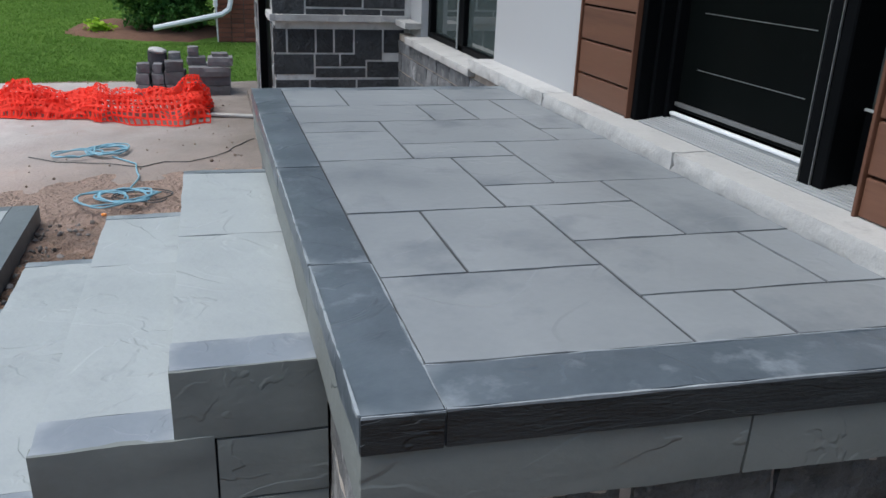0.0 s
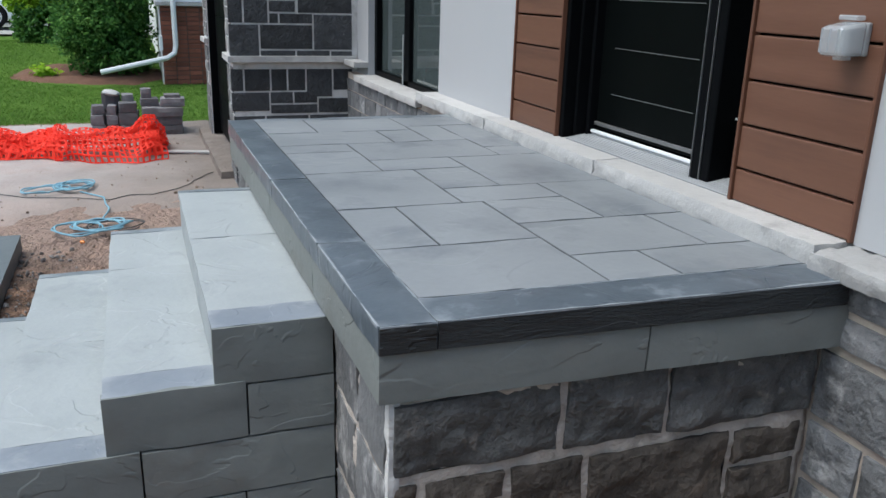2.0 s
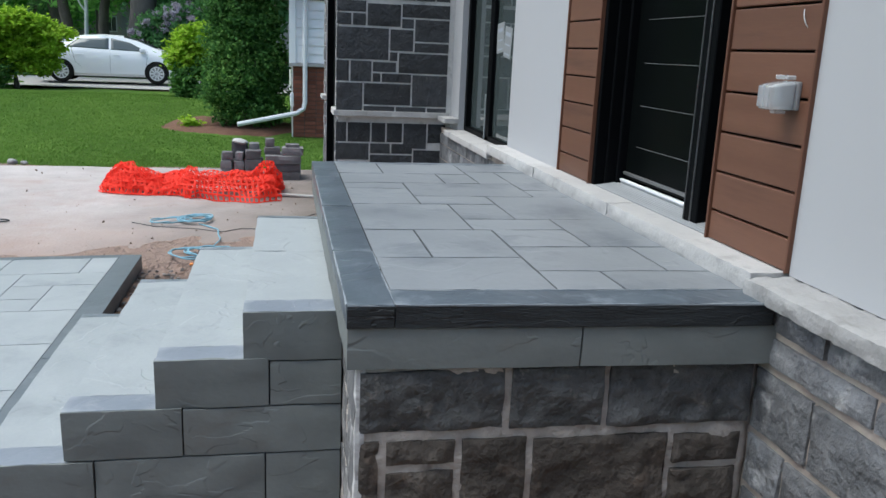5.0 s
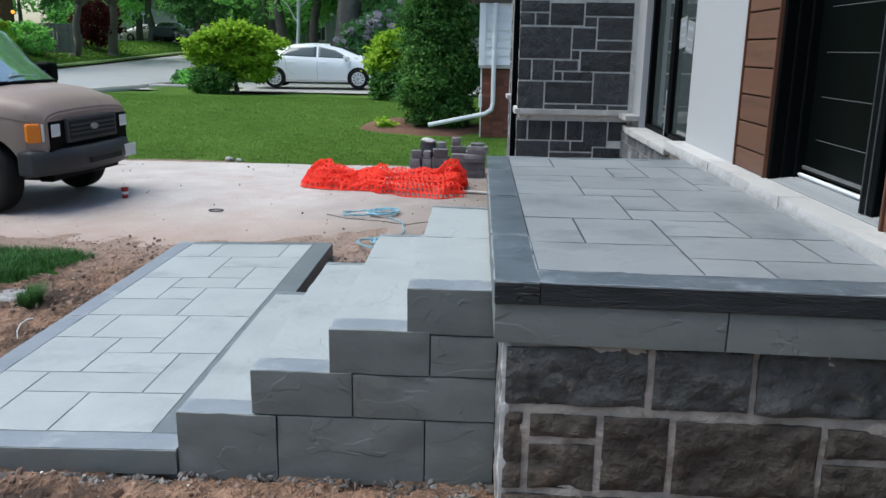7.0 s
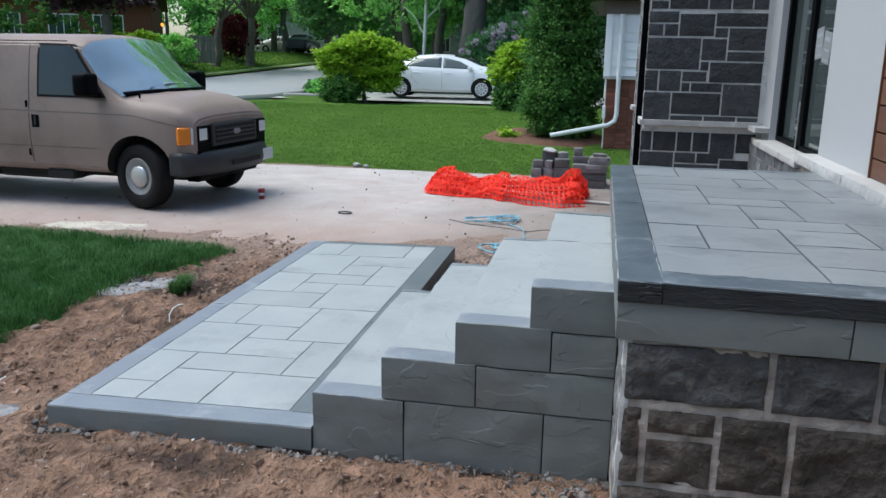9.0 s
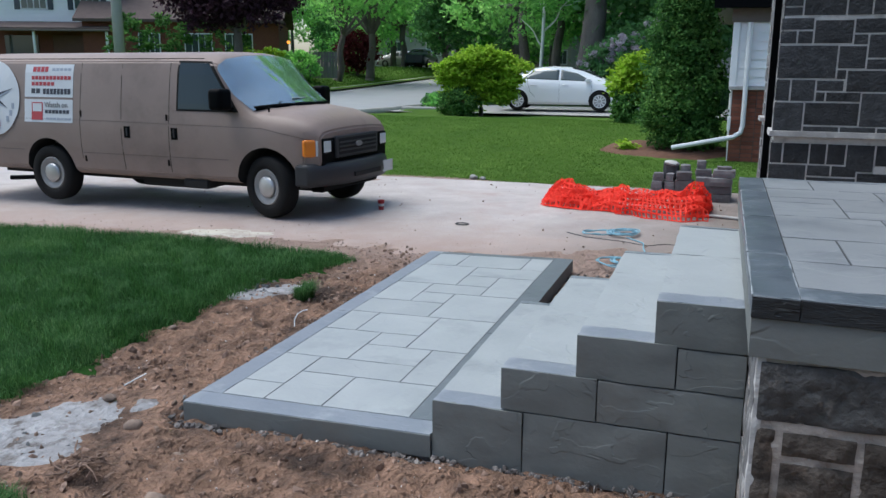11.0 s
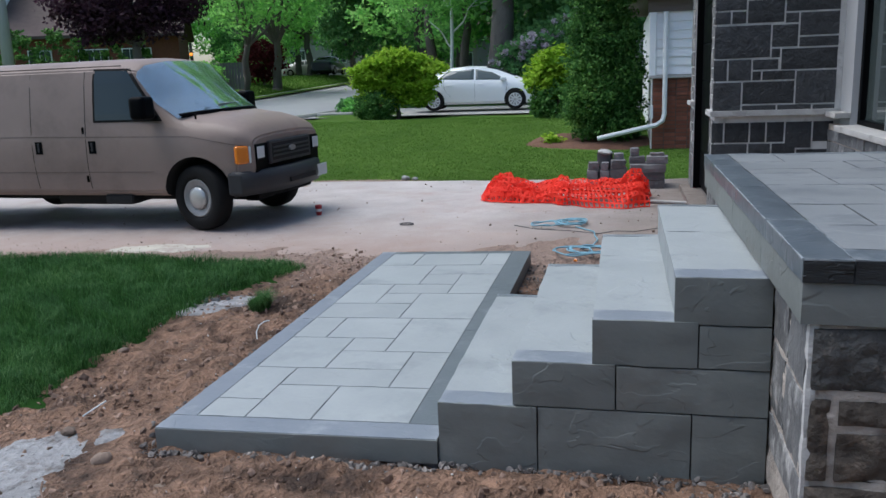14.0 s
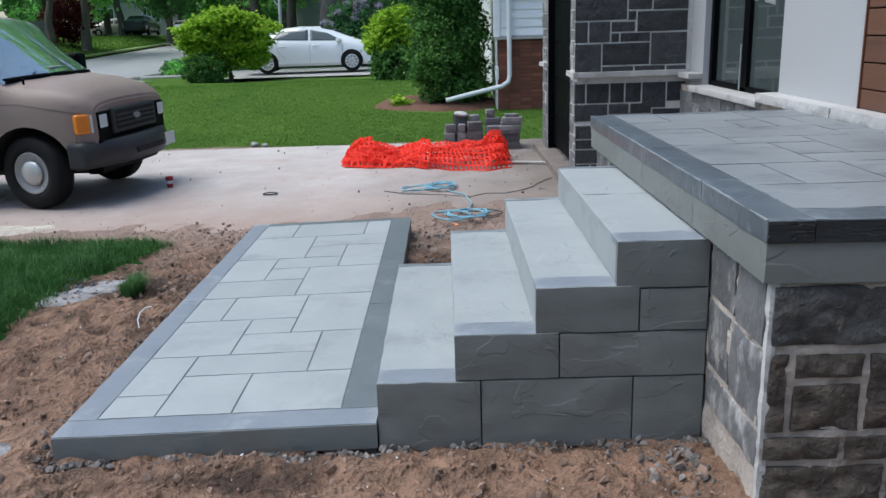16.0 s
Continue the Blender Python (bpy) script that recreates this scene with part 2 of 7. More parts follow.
M["stone_smeared"] = surface("mortar_smeared_stone", (0.085, 0.086, 0.089), (0.20, 0.20, 0.20), 6.0, 0.88, 1.0, 50, spot=(0.46, 0.45, 0.44), spot_scale=5, spot_size=0.515, vary=0.15, depth=0.02, stretch=(1, 1, 0.6))
M["wood_dark"] = surface("brown_trim", (0.10, 0.042, 0.024), (0.14, 0.06, 0.035), 4.0, 0.5, 0.2, 40, depth=0.002)
M["door"] = surface("satin_black_door", (0.0022, 0.003, 0.003), (0.004, 0.005, 0.005), 3.0, 0.34, 0.05, 80, spot=(0.011, 0.0125, 0.0125), spot_scale=2.6, spot_size=0.66, depth=0.001, spec=0.03)
M["alu_bright"] = surface("bright_aluminium", (0.72, 0.73, 0.74), (0.78, 0.79, 0.80), 3.0, 0.6, 0.0, 120, depth=0.001, vary=0.0)
M["alu_grey"] = surface("weathered_aluminium", (0.30, 0.31, 0.315), (0.40, 0.41, 0.415), 6.0, 0.55, 0.1, 60, metal=0.15, depth=0.001, stretch=(1, 0.15, 1))
M["alu_dark"] = surface("dull_aluminium", (0.20, 0.20, 0.20), (0.27, 0.27, 0.27), 8.0, 0.45, 0.1, 120, metal=0.7, depth=0.001)
M["film"] = surface("white_film", (0.62, 0.64, 0.64), (0.70, 0.71, 0.71), 5.0, 0.4, 0.3, 30, depth=0.002)
M["van"] = surface("dusty_brown_van_paint", (0.232, 0.175, 0.148), (0.305, 0.235, 0.201), 1.6, 0.55, 0.12, 120, spec=0.18, spot=(0.209, 0.158, 0.134), spot_scale=0.8, spot_size=0.5, vary=0.0, depth=0.001, coat=0.12)
M["van_crease"] = surface("shaded_van_paint", (0.115, 0.086, 0.073), (0.14, 0.106, 0.091), 2, 0.6, 0.0, 60)
M["van_dark"] = surface("dark_wheel_well", (0.012, 0.012, 0.012), (0.02, 0.02, 0.019), 6, 0.9, 0.3, 60)
M["bumper"] = surface("grey_bumper_plastic", (0.021, 0.021, 0.023), (0.036, 0.036, 0.038), 4, 0.55, 0.2, 90, depth=0.002)
M["rubber"] = surface("black_rubber", (0.006, 0.006, 0.006), (0.013, 0.0125, 0.012), 8, 0.8, 0.4, 60, depth=0.004, spec=0.2)
M["chrome"] = surface("dull_chrome", (0.42, 0.415, 0.41), (0.52, 0.515, 0.51), 8, 0.42, 0.1, 90, metal=0.8, depth=0.001)
M["steel"] = surface("painted_steel_wheel", (0.22, 0.215, 0.21), (0.31, 0.305, 0.30), 8, 0.5, 0.2, 90, metal=0.3)
M["amber"] = plain("amber_lens", (0.75, 0.22, 0.02), 0.15, coat=0.5)
M["lens"] = plain("clear_lamp_lens", (0.62, 0.65, 0.66), 0.12, coat=0.6)
M["red_lens"] = plain("red_lens", (0.30, 0.01, 0.01), 0.2, coat=0.4)
M["auto_glass"] = plain("dark_auto_glass", (0.018, 0.03, 0.033), 0.04, coat=0.0, ior=1.45)
M["shield"] = plain("windscreen_glass", (0.80, 0.88, 0.88), 0.02, metal=0.9, coat=0.0, ior=1.8)
M["white_car"] = surface("white_car_paint", (0.80, 0.81, 0.82), (0.83, 0.84, 0.85), 2, 0.25, 0.0, 90, vary=0, coat=0.6)
M["sign_white"] = surface("white_sign_vinyl", (0.60, 0.61, 0.62), (0.68, 0.69, 0.70), 3, 0.45, 0.0, 60, vary=0)
M["sign_red"] = plain("red_sign_ink", (0.42, 0.035, 0.045), 0.5)
M["sign_ink"] = plain("dark_sign_ink", (0.03, 0.03, 0.045), 0.5)
M["sign_grey"] = plain("grey_sign_ink", (0.33, 0.36, 0.42), 0.5)
M["plate"] = plain("number_plate", (0.55, 0.57, 0.58), 0.4)
M["net"] = leaf_surface("orange_plastic_net", (0.72, 0.022, 0.014), (0.88, 0.045, 0.028), (0.96, 0.095, 0.060), 0.35)
M["paver"] = surface("charcoal_paver", (0.11, 0.107, 0.115), (0.22, 0.21, 0.212), 9, 0.9, 0.8, 70, vary=0.4, depth=0.006)
M["rope"] = surface("pale_blue_hose", (0.16, 0.33, 0.42), (0.24, 0.43, 0.52), 12, 0.55, 0.2, 80, depth=0.002)
M["cord"] = surface("dark_cord", (0.03, 0.032, 0.036), (0.05, 0.052, 0.056), 12, 0.6, 0.2, 80, depth=0.002)
M["cup"] = surface("red_paper_cup", (0.30, 0.02, 0.03), (0.36, 0.03, 0.04), 10, 0.5, 0.1, 60)
M["clod"] = surface("soil_clod", (0.10, 0.066, 0.05), (0.36, 0.245, 0.185), 14, 0.95, 1.0, 70, vary=0.45, depth=0.015, island=True)
M["rubble"] = surface("grey_rubble", (0.05, 0.046, 0.044), (0.25, 0.225, 0.21), 14, 0.95, 1.0, 60, vary=0.5, depth=0.01, island=True)
M["cement"] = surface("spilled_pale_cement", (0.13, 0.124, 0.122), (0.43, 0.428, 0.435), 5.0, 0.95, 1.0, 30, spot=(0.100, 0.082, 0.071), spot_scale=3.6, spot_size=0.485, depth=0.06)
M["grass"] = leaf_surface("grass_blades", (0.012, 0.048, 0.012), (0.046, 0.132, 0.034), (0.165, 0.300, 0.110), 0.4)
M["grass_far"] = leaf_surface("sunny_grass_blades", (0.092, 0.181, 0.030), (0.121, 0.225, 0.041), (0.151, 0.265, 0.054), 0.5)
M["leaf"] = leaf_surface("green_leaves", (0.085, 0.233, 0.070), (0.205, 0.505, 0.120), (0.458, 0.853, 0.210), 0.45)
M["leaf_mid"] = leaf_surface("mid_green_leaves", (0.133, 0.337, 0.083), (0.309, 0.633, 0.171), (0.616, 1.006, 0.283), 0.45)
M["leaf_dark"] = leaf_surface("dark_green_leaves", (0.055, 0.139, 0.056), (0.121, 0.278, 0.098), (0.245, 0.464, 0.159), 0.45)
M["leaf_lime"] = leaf_surface("lime_leaves", (0.162, 0.308, 0.019), (0.313, 0.497, 0.041), (0.475, 0.648, 0.084), 0.45)
M["leaf_purple"] = leaf_surface("purple_leaves", (0.025, 0.013, 0.021), (0.054, 0.025, 0.043), (0.107, 0.054, 0.077), 0.45)
M["leaf_red"] = leaf_surface("wine_red_leaves", (0.043, 0.009, 0.011), (0.101, 0.020, 0.026), (0.173, 0.043, 0.043), 0.45)
M["leaf_cedar"] = leaf_surface("cedar_sprays", (0.018, 0.057, 0.015), (0.073, 0.187, 0.044), (0.209, 0.385, 0.094), 0.4)
M["lilac"] = leaf_surface("lilac_flowers", (0.40, 0.34, 0.42), (0.54, 0.48, 0.55), (0.68, 0.62, 0.69), 0.3)
M["bark"] = surface("grey_brown_bark", (0.075, 0.066, 0.060), (0.175, 0.155, 0.138), 5, 0.95, 1.0, 25, stretch=(0.800, 0.800, 0.350), depth=0.03)
M["birch"] = surface("white_birch_bark", (0.66, 0.65, 0.62), (0.80, 0.79, 0.76), 4, 0.85, 0.5, 30, spot=(0.08, 0.07, 0.06), spot_scale=4, spot_size=0.62, stretch=(1, 1, 3))
M["mulch"] = surface("red_brown_mulch", (0.095, 0.046, 0.030), (0.185, 0.096, 0.062), 8, 0.95, 1.0, 50, depth=0.02)
M["siding"] = surface("white_lap_siding", (0.78, 0.79, 0.80), (0.84, 0.85, 0.86), 2, 0.6, 0.05, 60, vary=0.02)
M["brick"] = surface("red_brown_brick", (0.130, 0.046, 0.029), (0.234, 0.085, 0.055), 9, 0.9, 0.8, 60, vary=0.3)
M["spout"] = surface("white_downspout", (0.68, 0.70, 0.72), (0.75, 0.77, 0.78), 3, 0.4, 0.0, 60)
M["shingle"] = surface("grey_brown_shingles", (0.10, 0.085, 0.075), (0.16, 0.135, 0.12), 3, 0.95, 0.6, 30, stretch=(1, 1, 3))
M["shingle_red"] = surface("dark_brown_shingles", (0.085, 0.062, 0.056), (0.135, 0.100, 0.090), 3, 0.95, 0.6, 30)
M["fence"] = surface("weathered_grey_fence", (0.11, 0.11, 0.115), (0.18, 0.18, 0.185), 3, 0.9, 0.5, 30, stretch=(6, 6, 0.5), vary=0.15)
M["pole"] = surface("grey_utility_pole", (0.34, 0.33, 0.32), (0.44, 0.43, 0.42), 4, 0.9, 0.4, 40, stretch=(3, 3, 0.4))
M["silver_car"] = surface("silver_car_paint", (0.45, 0.44, 0.42), (0.5, 0.49, 0.47), 2, 0.35, 0.0, 90, vary=0, coat=0.4)
M["dark_car"] = surface("dark_car_paint", (0.02, 0.03, 0.05), (0.03, 0.04, 0.06), 2, 0.3, 0.0, 90, vary=0, coat=0.5)
M["glow"] = plain("lit_lamp", (1.0, 0.30, 0.04), 0.5, emit=1.2)

M["stone_brown"] = surface("muddy_quarry_stone", (0.016, 0.014, 0.012), (0.150, 0.124, 0.103), 8.0, 0.85, 1.0, 36, spot=(0.22, 0.172, 0.135), spot_scale=5, spot_size=0.55, vary=0.22, depth=0.032)
M["crumb"] = surface("pale_crumbs", (0.42, 0.40, 0.38), (0.58, 0.56, 0.54), 14, 0.95, 0.5, 60, vary=0.3, island=True)
M["sand"] = surface("pale_sand", (0.30, 0.258, 0.22), (0.40, 0.355, 0.305), 5, 0.95, 1.0, 60, spot=(0.26, 0.215, 0.19), spot_scale=4, spot_size=0.47, depth=0.008)
M["sand_pale"] = surface("pale_yellow_sand", (0.40, 0.365, 0.30), (0.56, 0.525, 0.44), 4, 0.95, 0.6, 60, spot=(0.36, 0.305, 0.265), spot_scale=3, spot_size=0.50, depth=0.008)
M["turf_far"] = surface("sunny_turf", (0.038, 0.084, 0.014), (0.110, 0.187, 0.036), 0.9, 0.95, 1.0, 26, spot=(0.079, 0.141, 0.028), spot_scale=1.1, depth=0.10, stretch=(1, 0.45, 1), spec=0.05)
M["cover"] = plain("milky_clear_plastic", (0.56, 0.59, 0.61), 0.12, coat=0.6, alpha=0.45)
M["joint_grey"] = surface("grey_joint", (0.10, 0.115, 0.125), (0.145, 0.16, 0.17), 8, 0.9, 0.3, 60)
M["mortar_brick"] = surface("brown_brick_mortar", (0.085, 0.062, 0.052), (0.12, 0.09, 0.078), 6.0, 0.95, 0.6, 70)
M["cap_face"] = surface("darker_overlay_face", (0.012, 0.014, 0.016), (0.036, 0.041, 0.044), 5.0, 0.5, 0.7, 40, spot=(0.08, 0.09, 0.095), spot_scale=5, spot_size=0.62, vary=0.05, depth=0.008, stretch=(1, 1, 5), crease=0.8, crease_scale=4.0)
M["label_paper"] = surface("grey_label_paper", (0.22, 0.235, 0.235), (0.28, 0.295, 0.295), 5.0, 0.6, 0.1, 30, depth=0.001)
M["pebble"] = surface("brown_pebble", (0.14, 0.10, 0.078), (0.30, 0.228, 0.18), 12, 0.9, 1.0, 60, vary=0.25, depth=0.01)
M["stone_dark"] = surface("blue_black_stone", (0.016, 0.018, 0.021), (0.066, 0.069, 0.074), 10.0, 0.75, 1.0, 40, spot=(0.30, 0.295, 0.29), spot_scale=26, spot_size=0.645, vary=0.25, depth=0.03)
M["car_glass"] = plain("grey_car_glass", (0.10, 0.115, 0.11), 0.06, coat=0.2, ior=1.6)
M["shingle_tan"] = surface("pinkish_brown_shingles", (0.23, 0.165, 0.145), (0.30, 0.22, 0.195), 3, 0.95, 0.6, 30)
M["alloy"] = surface("bright_alloy_wheel", (0.60, 0.61, 0.62), (0.70, 0.71, 0.72), 8, 0.4, 0.0, 90, metal=0.2, depth=0.001)
# ---- building tools ----
K = 1.1  # plan units to metres


def mesh_of(bm, name, material, smooth=False):
    me = bpy.data.meshes.new(name)
    bm.normal_update()
    bm.to_mesh(me)
    bm.free()
    for m in material if isinstance(material, (list, tuple)) else [material]:
        me.materials.append(m)
    if smooth:
        me.polygons.foreach_set("use_smooth", [True] * len(me.polygons))
        if smooth == "edges":
            me.set_sharp_from_angle(angle=radians(38))
    return me


def part(name, bm, material, parent=None, label="", smooth=False):
    """Links a bmesh as one mesh object, under a thing or a part."""
    ob = new(name, mesh_of(bm, name, material, smooth))
    if parent:
        ob.parent = parent
    if label:
        ob["label"] = label
    return ob


def thing(name, label, category, m=None, group="", kind=""):
    ob = new(name)
    ob.empty_display_size = 0.1
    if m is not None:
        ob.matrix_world = m
    return tagged(ob, label, category, group, kind)


def box(bm, x0, x1, y0, y1, z0, z1, bevel=0.0, seg=1, m=None):
    r = bmesh.ops.create_cube(bm, size=1)
    vs = r["verts"]
    for v in vs:
        v.co = Vector(((x0 + x1) / 2 + v.co.x * (x1 - x0), (y0 + y1) / 2 + v.co.y * (y1 - y0), (z0 + z1) / 2 + v.co.z * (z1 - z0)))
    if bevel:
        es = list({e for v in vs for e in v.link_edges})
        out = bmesh.ops.bevel(bm, geom=es, offset=bevel, segments=seg, affect="EDGES", profile=0.6)
        vs = list({v for f in out["faces"] for v in f.verts} | {v for v in vs if v.is_valid})
    if m is not None:
        for v in vs:
            v.co = m @ v.co
    return vs


def boxed(*a, **k):
    bm = bmesh.new()
    box(bm, *a, **k)
    return bm


def cyl(bm, p, q, r0, r1=None, seg=12, caps=True):
    """A tapered round bar from p to q."""
    p, q = Vector(p), Vector(q)
    r1 = r0 if r1 is None else r1
    m = Matrix.Translation((p + q) / 2) @ (q - p).to_track_quat("Z", "Y").to_matrix().to_4x4()
    return bmesh.ops.create_cone(bm, cap_ends=caps, segments=seg, radius1=r0, radius2=r1, depth=(q - p).length, matrix=m)["verts"]


def tube(bm, pts, r, seg=6, taper=None):
    """A round bar along points; taper gives the radius at its end."""
    rings = []
    for i, p in enumerate(pts):
        p = Vector(p)
        d = (Vector(pts[min(i + 1, len(pts) - 1)]) - Vector(pts[max(i - 1, 0)])).normalized()
        u = d.orthogonal().normalized() if i == 0 else (u - d * u.dot(d)).normalized()
        w = d.cross(u)
        rr = r if taper is None else r + (taper - r) * i / (len(pts) - 1)
        rings.append([bm.verts.new(p + rr * (u * math.cos(a) + w * math.sin(a))) for a in (2 * math.pi * k / seg for k in range(seg))])
    for a, b in zip(rings, rings[1:]):
        for k in range(seg):
            bm.faces.new((a[k], a[(k + 1) % seg], b[(k + 1) % seg], b[k]))
    bm.faces.new(rings[0][::-1])
    bm.faces.new(rings[-1])


def lathe(bm, profile, seg=20, m=None, axis="Y", closed=False):
    """Turns (radius, along) points round an axis."""
    m = m or Matrix()
    rings = []
    for r, h in profile:
        ring = []
        for k in range(seg):
            a = 2 * math.pi * k / seg
            c, s = r * math.cos(a), r * math.sin(a)
            ring.append(bm.verts.new(m @ Vector((c, h, s) if axis == "Y" else (c, s, h))))
        rings.append(ring)
    for a, b in zip(rings, rings[1:] + (rings[:1] if closed else [])):
        for k in range(seg):
            bm.faces.new((a[k], a[(k + 1) % seg], b[(k + 1) % seg], b[k]))
    if not closed:
        bm.faces.new(rings[0][::-1])
        bm.faces.new(rings[-1])
    bmesh.ops.recalc_face_normals(bm, faces=bm.faces)


def prism(bm, outline, y0, y1, m=None):
    """An outline of (x, z) carried from y0 to y1."""
    m = m or Matrix()
    a = [bm.verts.new(m @ Vector((x, y0, z))) for x, z in outline]
    b = [bm.verts.new(m @ Vector((x, y1, z))) for x, z in outline]
    n = len(a)
    bm.faces.new(a)
    bm.faces.new(b[::-1])
    for k in range(n):
        bm.faces.new((a[k], b[k], b[(k + 1) % n], a[(k + 1) % n]))
    bmesh.ops.recalc_face_normals(bm, faces=bm.faces)


def rough_slab(x0, x1, y0, y1, z0, z1, step=0.06, amount=0.004, seed=0, bevel=0.006, faces="", waves=6.0, most=24):
    """A block whose named faces (of x X y Y z Z) are hand-textured; the edges are slightly worn."""
    bm = bmesh.new()
    box(bm, x0, x1, y0, y1, z0, z1)
    sides = {"x": (0, -1), "X": (0, 1), "y": (1, -1), "Y": (1, 1), "z": (2, -1), "Z": (2, 1)}
    for axis, size in ((0, x1 - x0), (1, y1 - y0), (2, z1 - z0)):
        n = max(1, min(most, round(size / step)))
        lo = (x0, y0, z0)[axis]
        no = [0, 0, 0]
        no[axis] = 1
        for k in range(1, n):
            co = [0, 0, 0]
            co[axis] = lo + size * k / n
            bmesh.ops.bisect_plane(bm, geom=bm.verts[:] + bm.edges[:] + bm.faces[:], plane_co=co, plane_no=no)
    lims = ((x0, x1), (y0, y1), (z0, z1))
    for v in bm.verts:
        d = Vector((0, 0, 0))
        for f in faces:
            axis, sign = sides[f]
            if abs(v.co[axis] - lims[axis][0 if sign < 0 else 1]) < 1e-5:
                p = v.co * waves + Vector((seed * 3.7, seed * 1.3, seed))
                h = noise.fractal(p, 0.6, 2.0, 4) * amount
                edge = min(min(abs(v.co[o] - lims[o][0]), abs(v.co[o] - lims[o][1])) for o in range(3) if o != axis)
                if edge < 1e-5:
                    h -= bevel * (0.6 + 0.5 * noise.noise(p * 4))
                d[axis] += sign * h
        v.co += d
    return bm


def kx(*v):
    return [a * K for a in v]

# ---- ground ----
def lift(x, y):
    """Height of the ground: level near the porch, rising to the neighbour's lawn and along the street."""
    def step(a, b, t):
        t = min(1, max(0, (t - a) / (b - a)))
        return t * t * (3 - 2 * t)
    z = -0.075 + 0.22 * step(9.6, 14.5, y) + 0.26 * step(13, 18, y) - 0.07 * step(18.5, 23, y) + 0.85 * step(26, 62, y) + 0.05 * step(11, 24, y) + 0.06 * step(24, 60, y)
    z += 0.5 * step(-14, -34, x) * (1 - step(24, 62, y)) * step(6, 30, y)
    z += 0.5 * step(-19.95, -23, x) * step(22, 36, y)
    z -= 0.022 * max(0, min(6, -5.5 - x)) * (1 - step(9.5, 16, y))
    return z


def lumps(x, y):
    """Dug-over soil round the steps and the landing."""
    p = Vector((x, y, 0))
    return 0.040 * noise.fractal(p * 2.2, 0.7, 2.0, 3) + 0.050 * noise.fractal(p * 6.5, 0.65, 2.0, 5)


def axis_steps(lo, hi, fine_lo, fine_hi, fine, grow=1.35):
    out = [fine_lo]
    while out[-1] < fine_hi:
        out.append(out[-1] + fine)
    s = fine
    while out[-1] < hi:
        s *= grow
        out.append(out[-1] + s)
    s, a = fine, [fine_lo]
    while a[-1] > lo:
        s *= grow
        a.append(a[-1] - s)
    return a[:0:-1] + out


def sheet(name, xs, ys, height, material, keep=None):
    verts = [(x, y, height(x, y)) for y in ys for x in xs]
    w = len(xs)
    faces = []
    for j in range(len(ys) - 1):
        for i in range(w - 1):
            if keep is None or keep((xs[i] + xs[i + 1]) / 2, (ys[j] + ys[j + 1]) / 2):
                faces.append((j * w + i, j * w + i + 1, (j + 1) * w + i + 1, (j + 1) * w + i))
    me = bpy.data.meshes.new(name)
    me.from_pydata(verts, [], faces)
    me.materials.append(material)
    me.polygons.foreach_set("use_smooth", [True] * len(me.polygons))
    me.update()
    return new(name, me)


def ramp01(a, b, t):
    return min(1, max(0, (t - a) / (b - a)))


def soil_mask(x, y):
    """1 in the dug soil, 0 on the drive."""
    edge = 4.42 + 0.15 * noise.noise(Vector((x * 0.9, 0, 3))) + 0.75 * ramp01(-2.3, -1.2, x) + 0.34 * noise.fractal(Vector((x * 3, y * 3, 7)), 0.7, 2, 4)
    return ramp01(edge + 0.55, edge - 0.35, y)


def front_lawn_edge(y):
    e = -3.84 + 0.06 * noise.noise(Vector((0, y * 2.2, 1))) + 0.40 * ramp01(3.3, 4.2, y)
    return e


def in_front_lawn(x, y):
    top = 4.62 - 0.28 * ramp01(-6.4, -3.4, x) + 0.05 * noise.noise(Vector((x * 2, 0, 5)))
    if y > top:
        return False
    if x < -11:
        return True
    if y > -0.1:
        return x < front_lawn_edge(y)
    return x < -2.75 + 0.10 * noise.noise(Vector((0, y * 3, 2))) and y < -0.33 + 0.09 * noise.noise(Vector((x * 3, 0, 2))) - 0.15 * ramp01(-3.0, -2.6, x)


def lawn_share(x, y):
    """How much of the near surroundings is lawn, from 0 to 1."""
    if x > -2.2 or y > 5:
        return 0.0
    if x < -11.2:
        return 1.0
    return sum(in_front_lawn(x + 0.1 * math.cos(a), y + 0.1 * math.sin(a)) for a in (0, 0.785, 1.571, 2.356, 3.142, 3.927, 4.712, 5.498)) / 8


def lawn_height(x, y):
    return lift(x, y) - 0.05 + 0.085 * lawn_share(x, y) + 0.02 * noise.noise(Vector((x, y, 0)) * 1.3)


def far_lawn_height(x, y):
    return lift(x, y) + 0.05 * ramp01(10.3, 10.9, y) - 0.03 - 0.05 * ramp01(17, 22, y) + 0.05 * noise.noise(Vector((x, y, 0)) * 0.5)


SPILLS = ((-3.34, 0.30, 0.72, 0.42, 64), (-3.45, 0.05, 0.70, 0.38, 10), (-3.66, 2.98, 0.62, 0.27, 52))


def spilled(x, y):
    """1 within the pools of spilled cement, which fill the hollows."""
    best = 0.0
    for cx, cy, rx, ry, turn in SPILLS:
        c, s_ = math.cos(radians(turn)), math.sin(radians(turn))
        u, v = ((x - cx) * c + (y - cy) * s_) / rx, ((y - cy) * c - (x - cx) * s_) / ry
        best = max(best, ramp01(1.15, 0.75, math.hypot(u, v)))
    return best


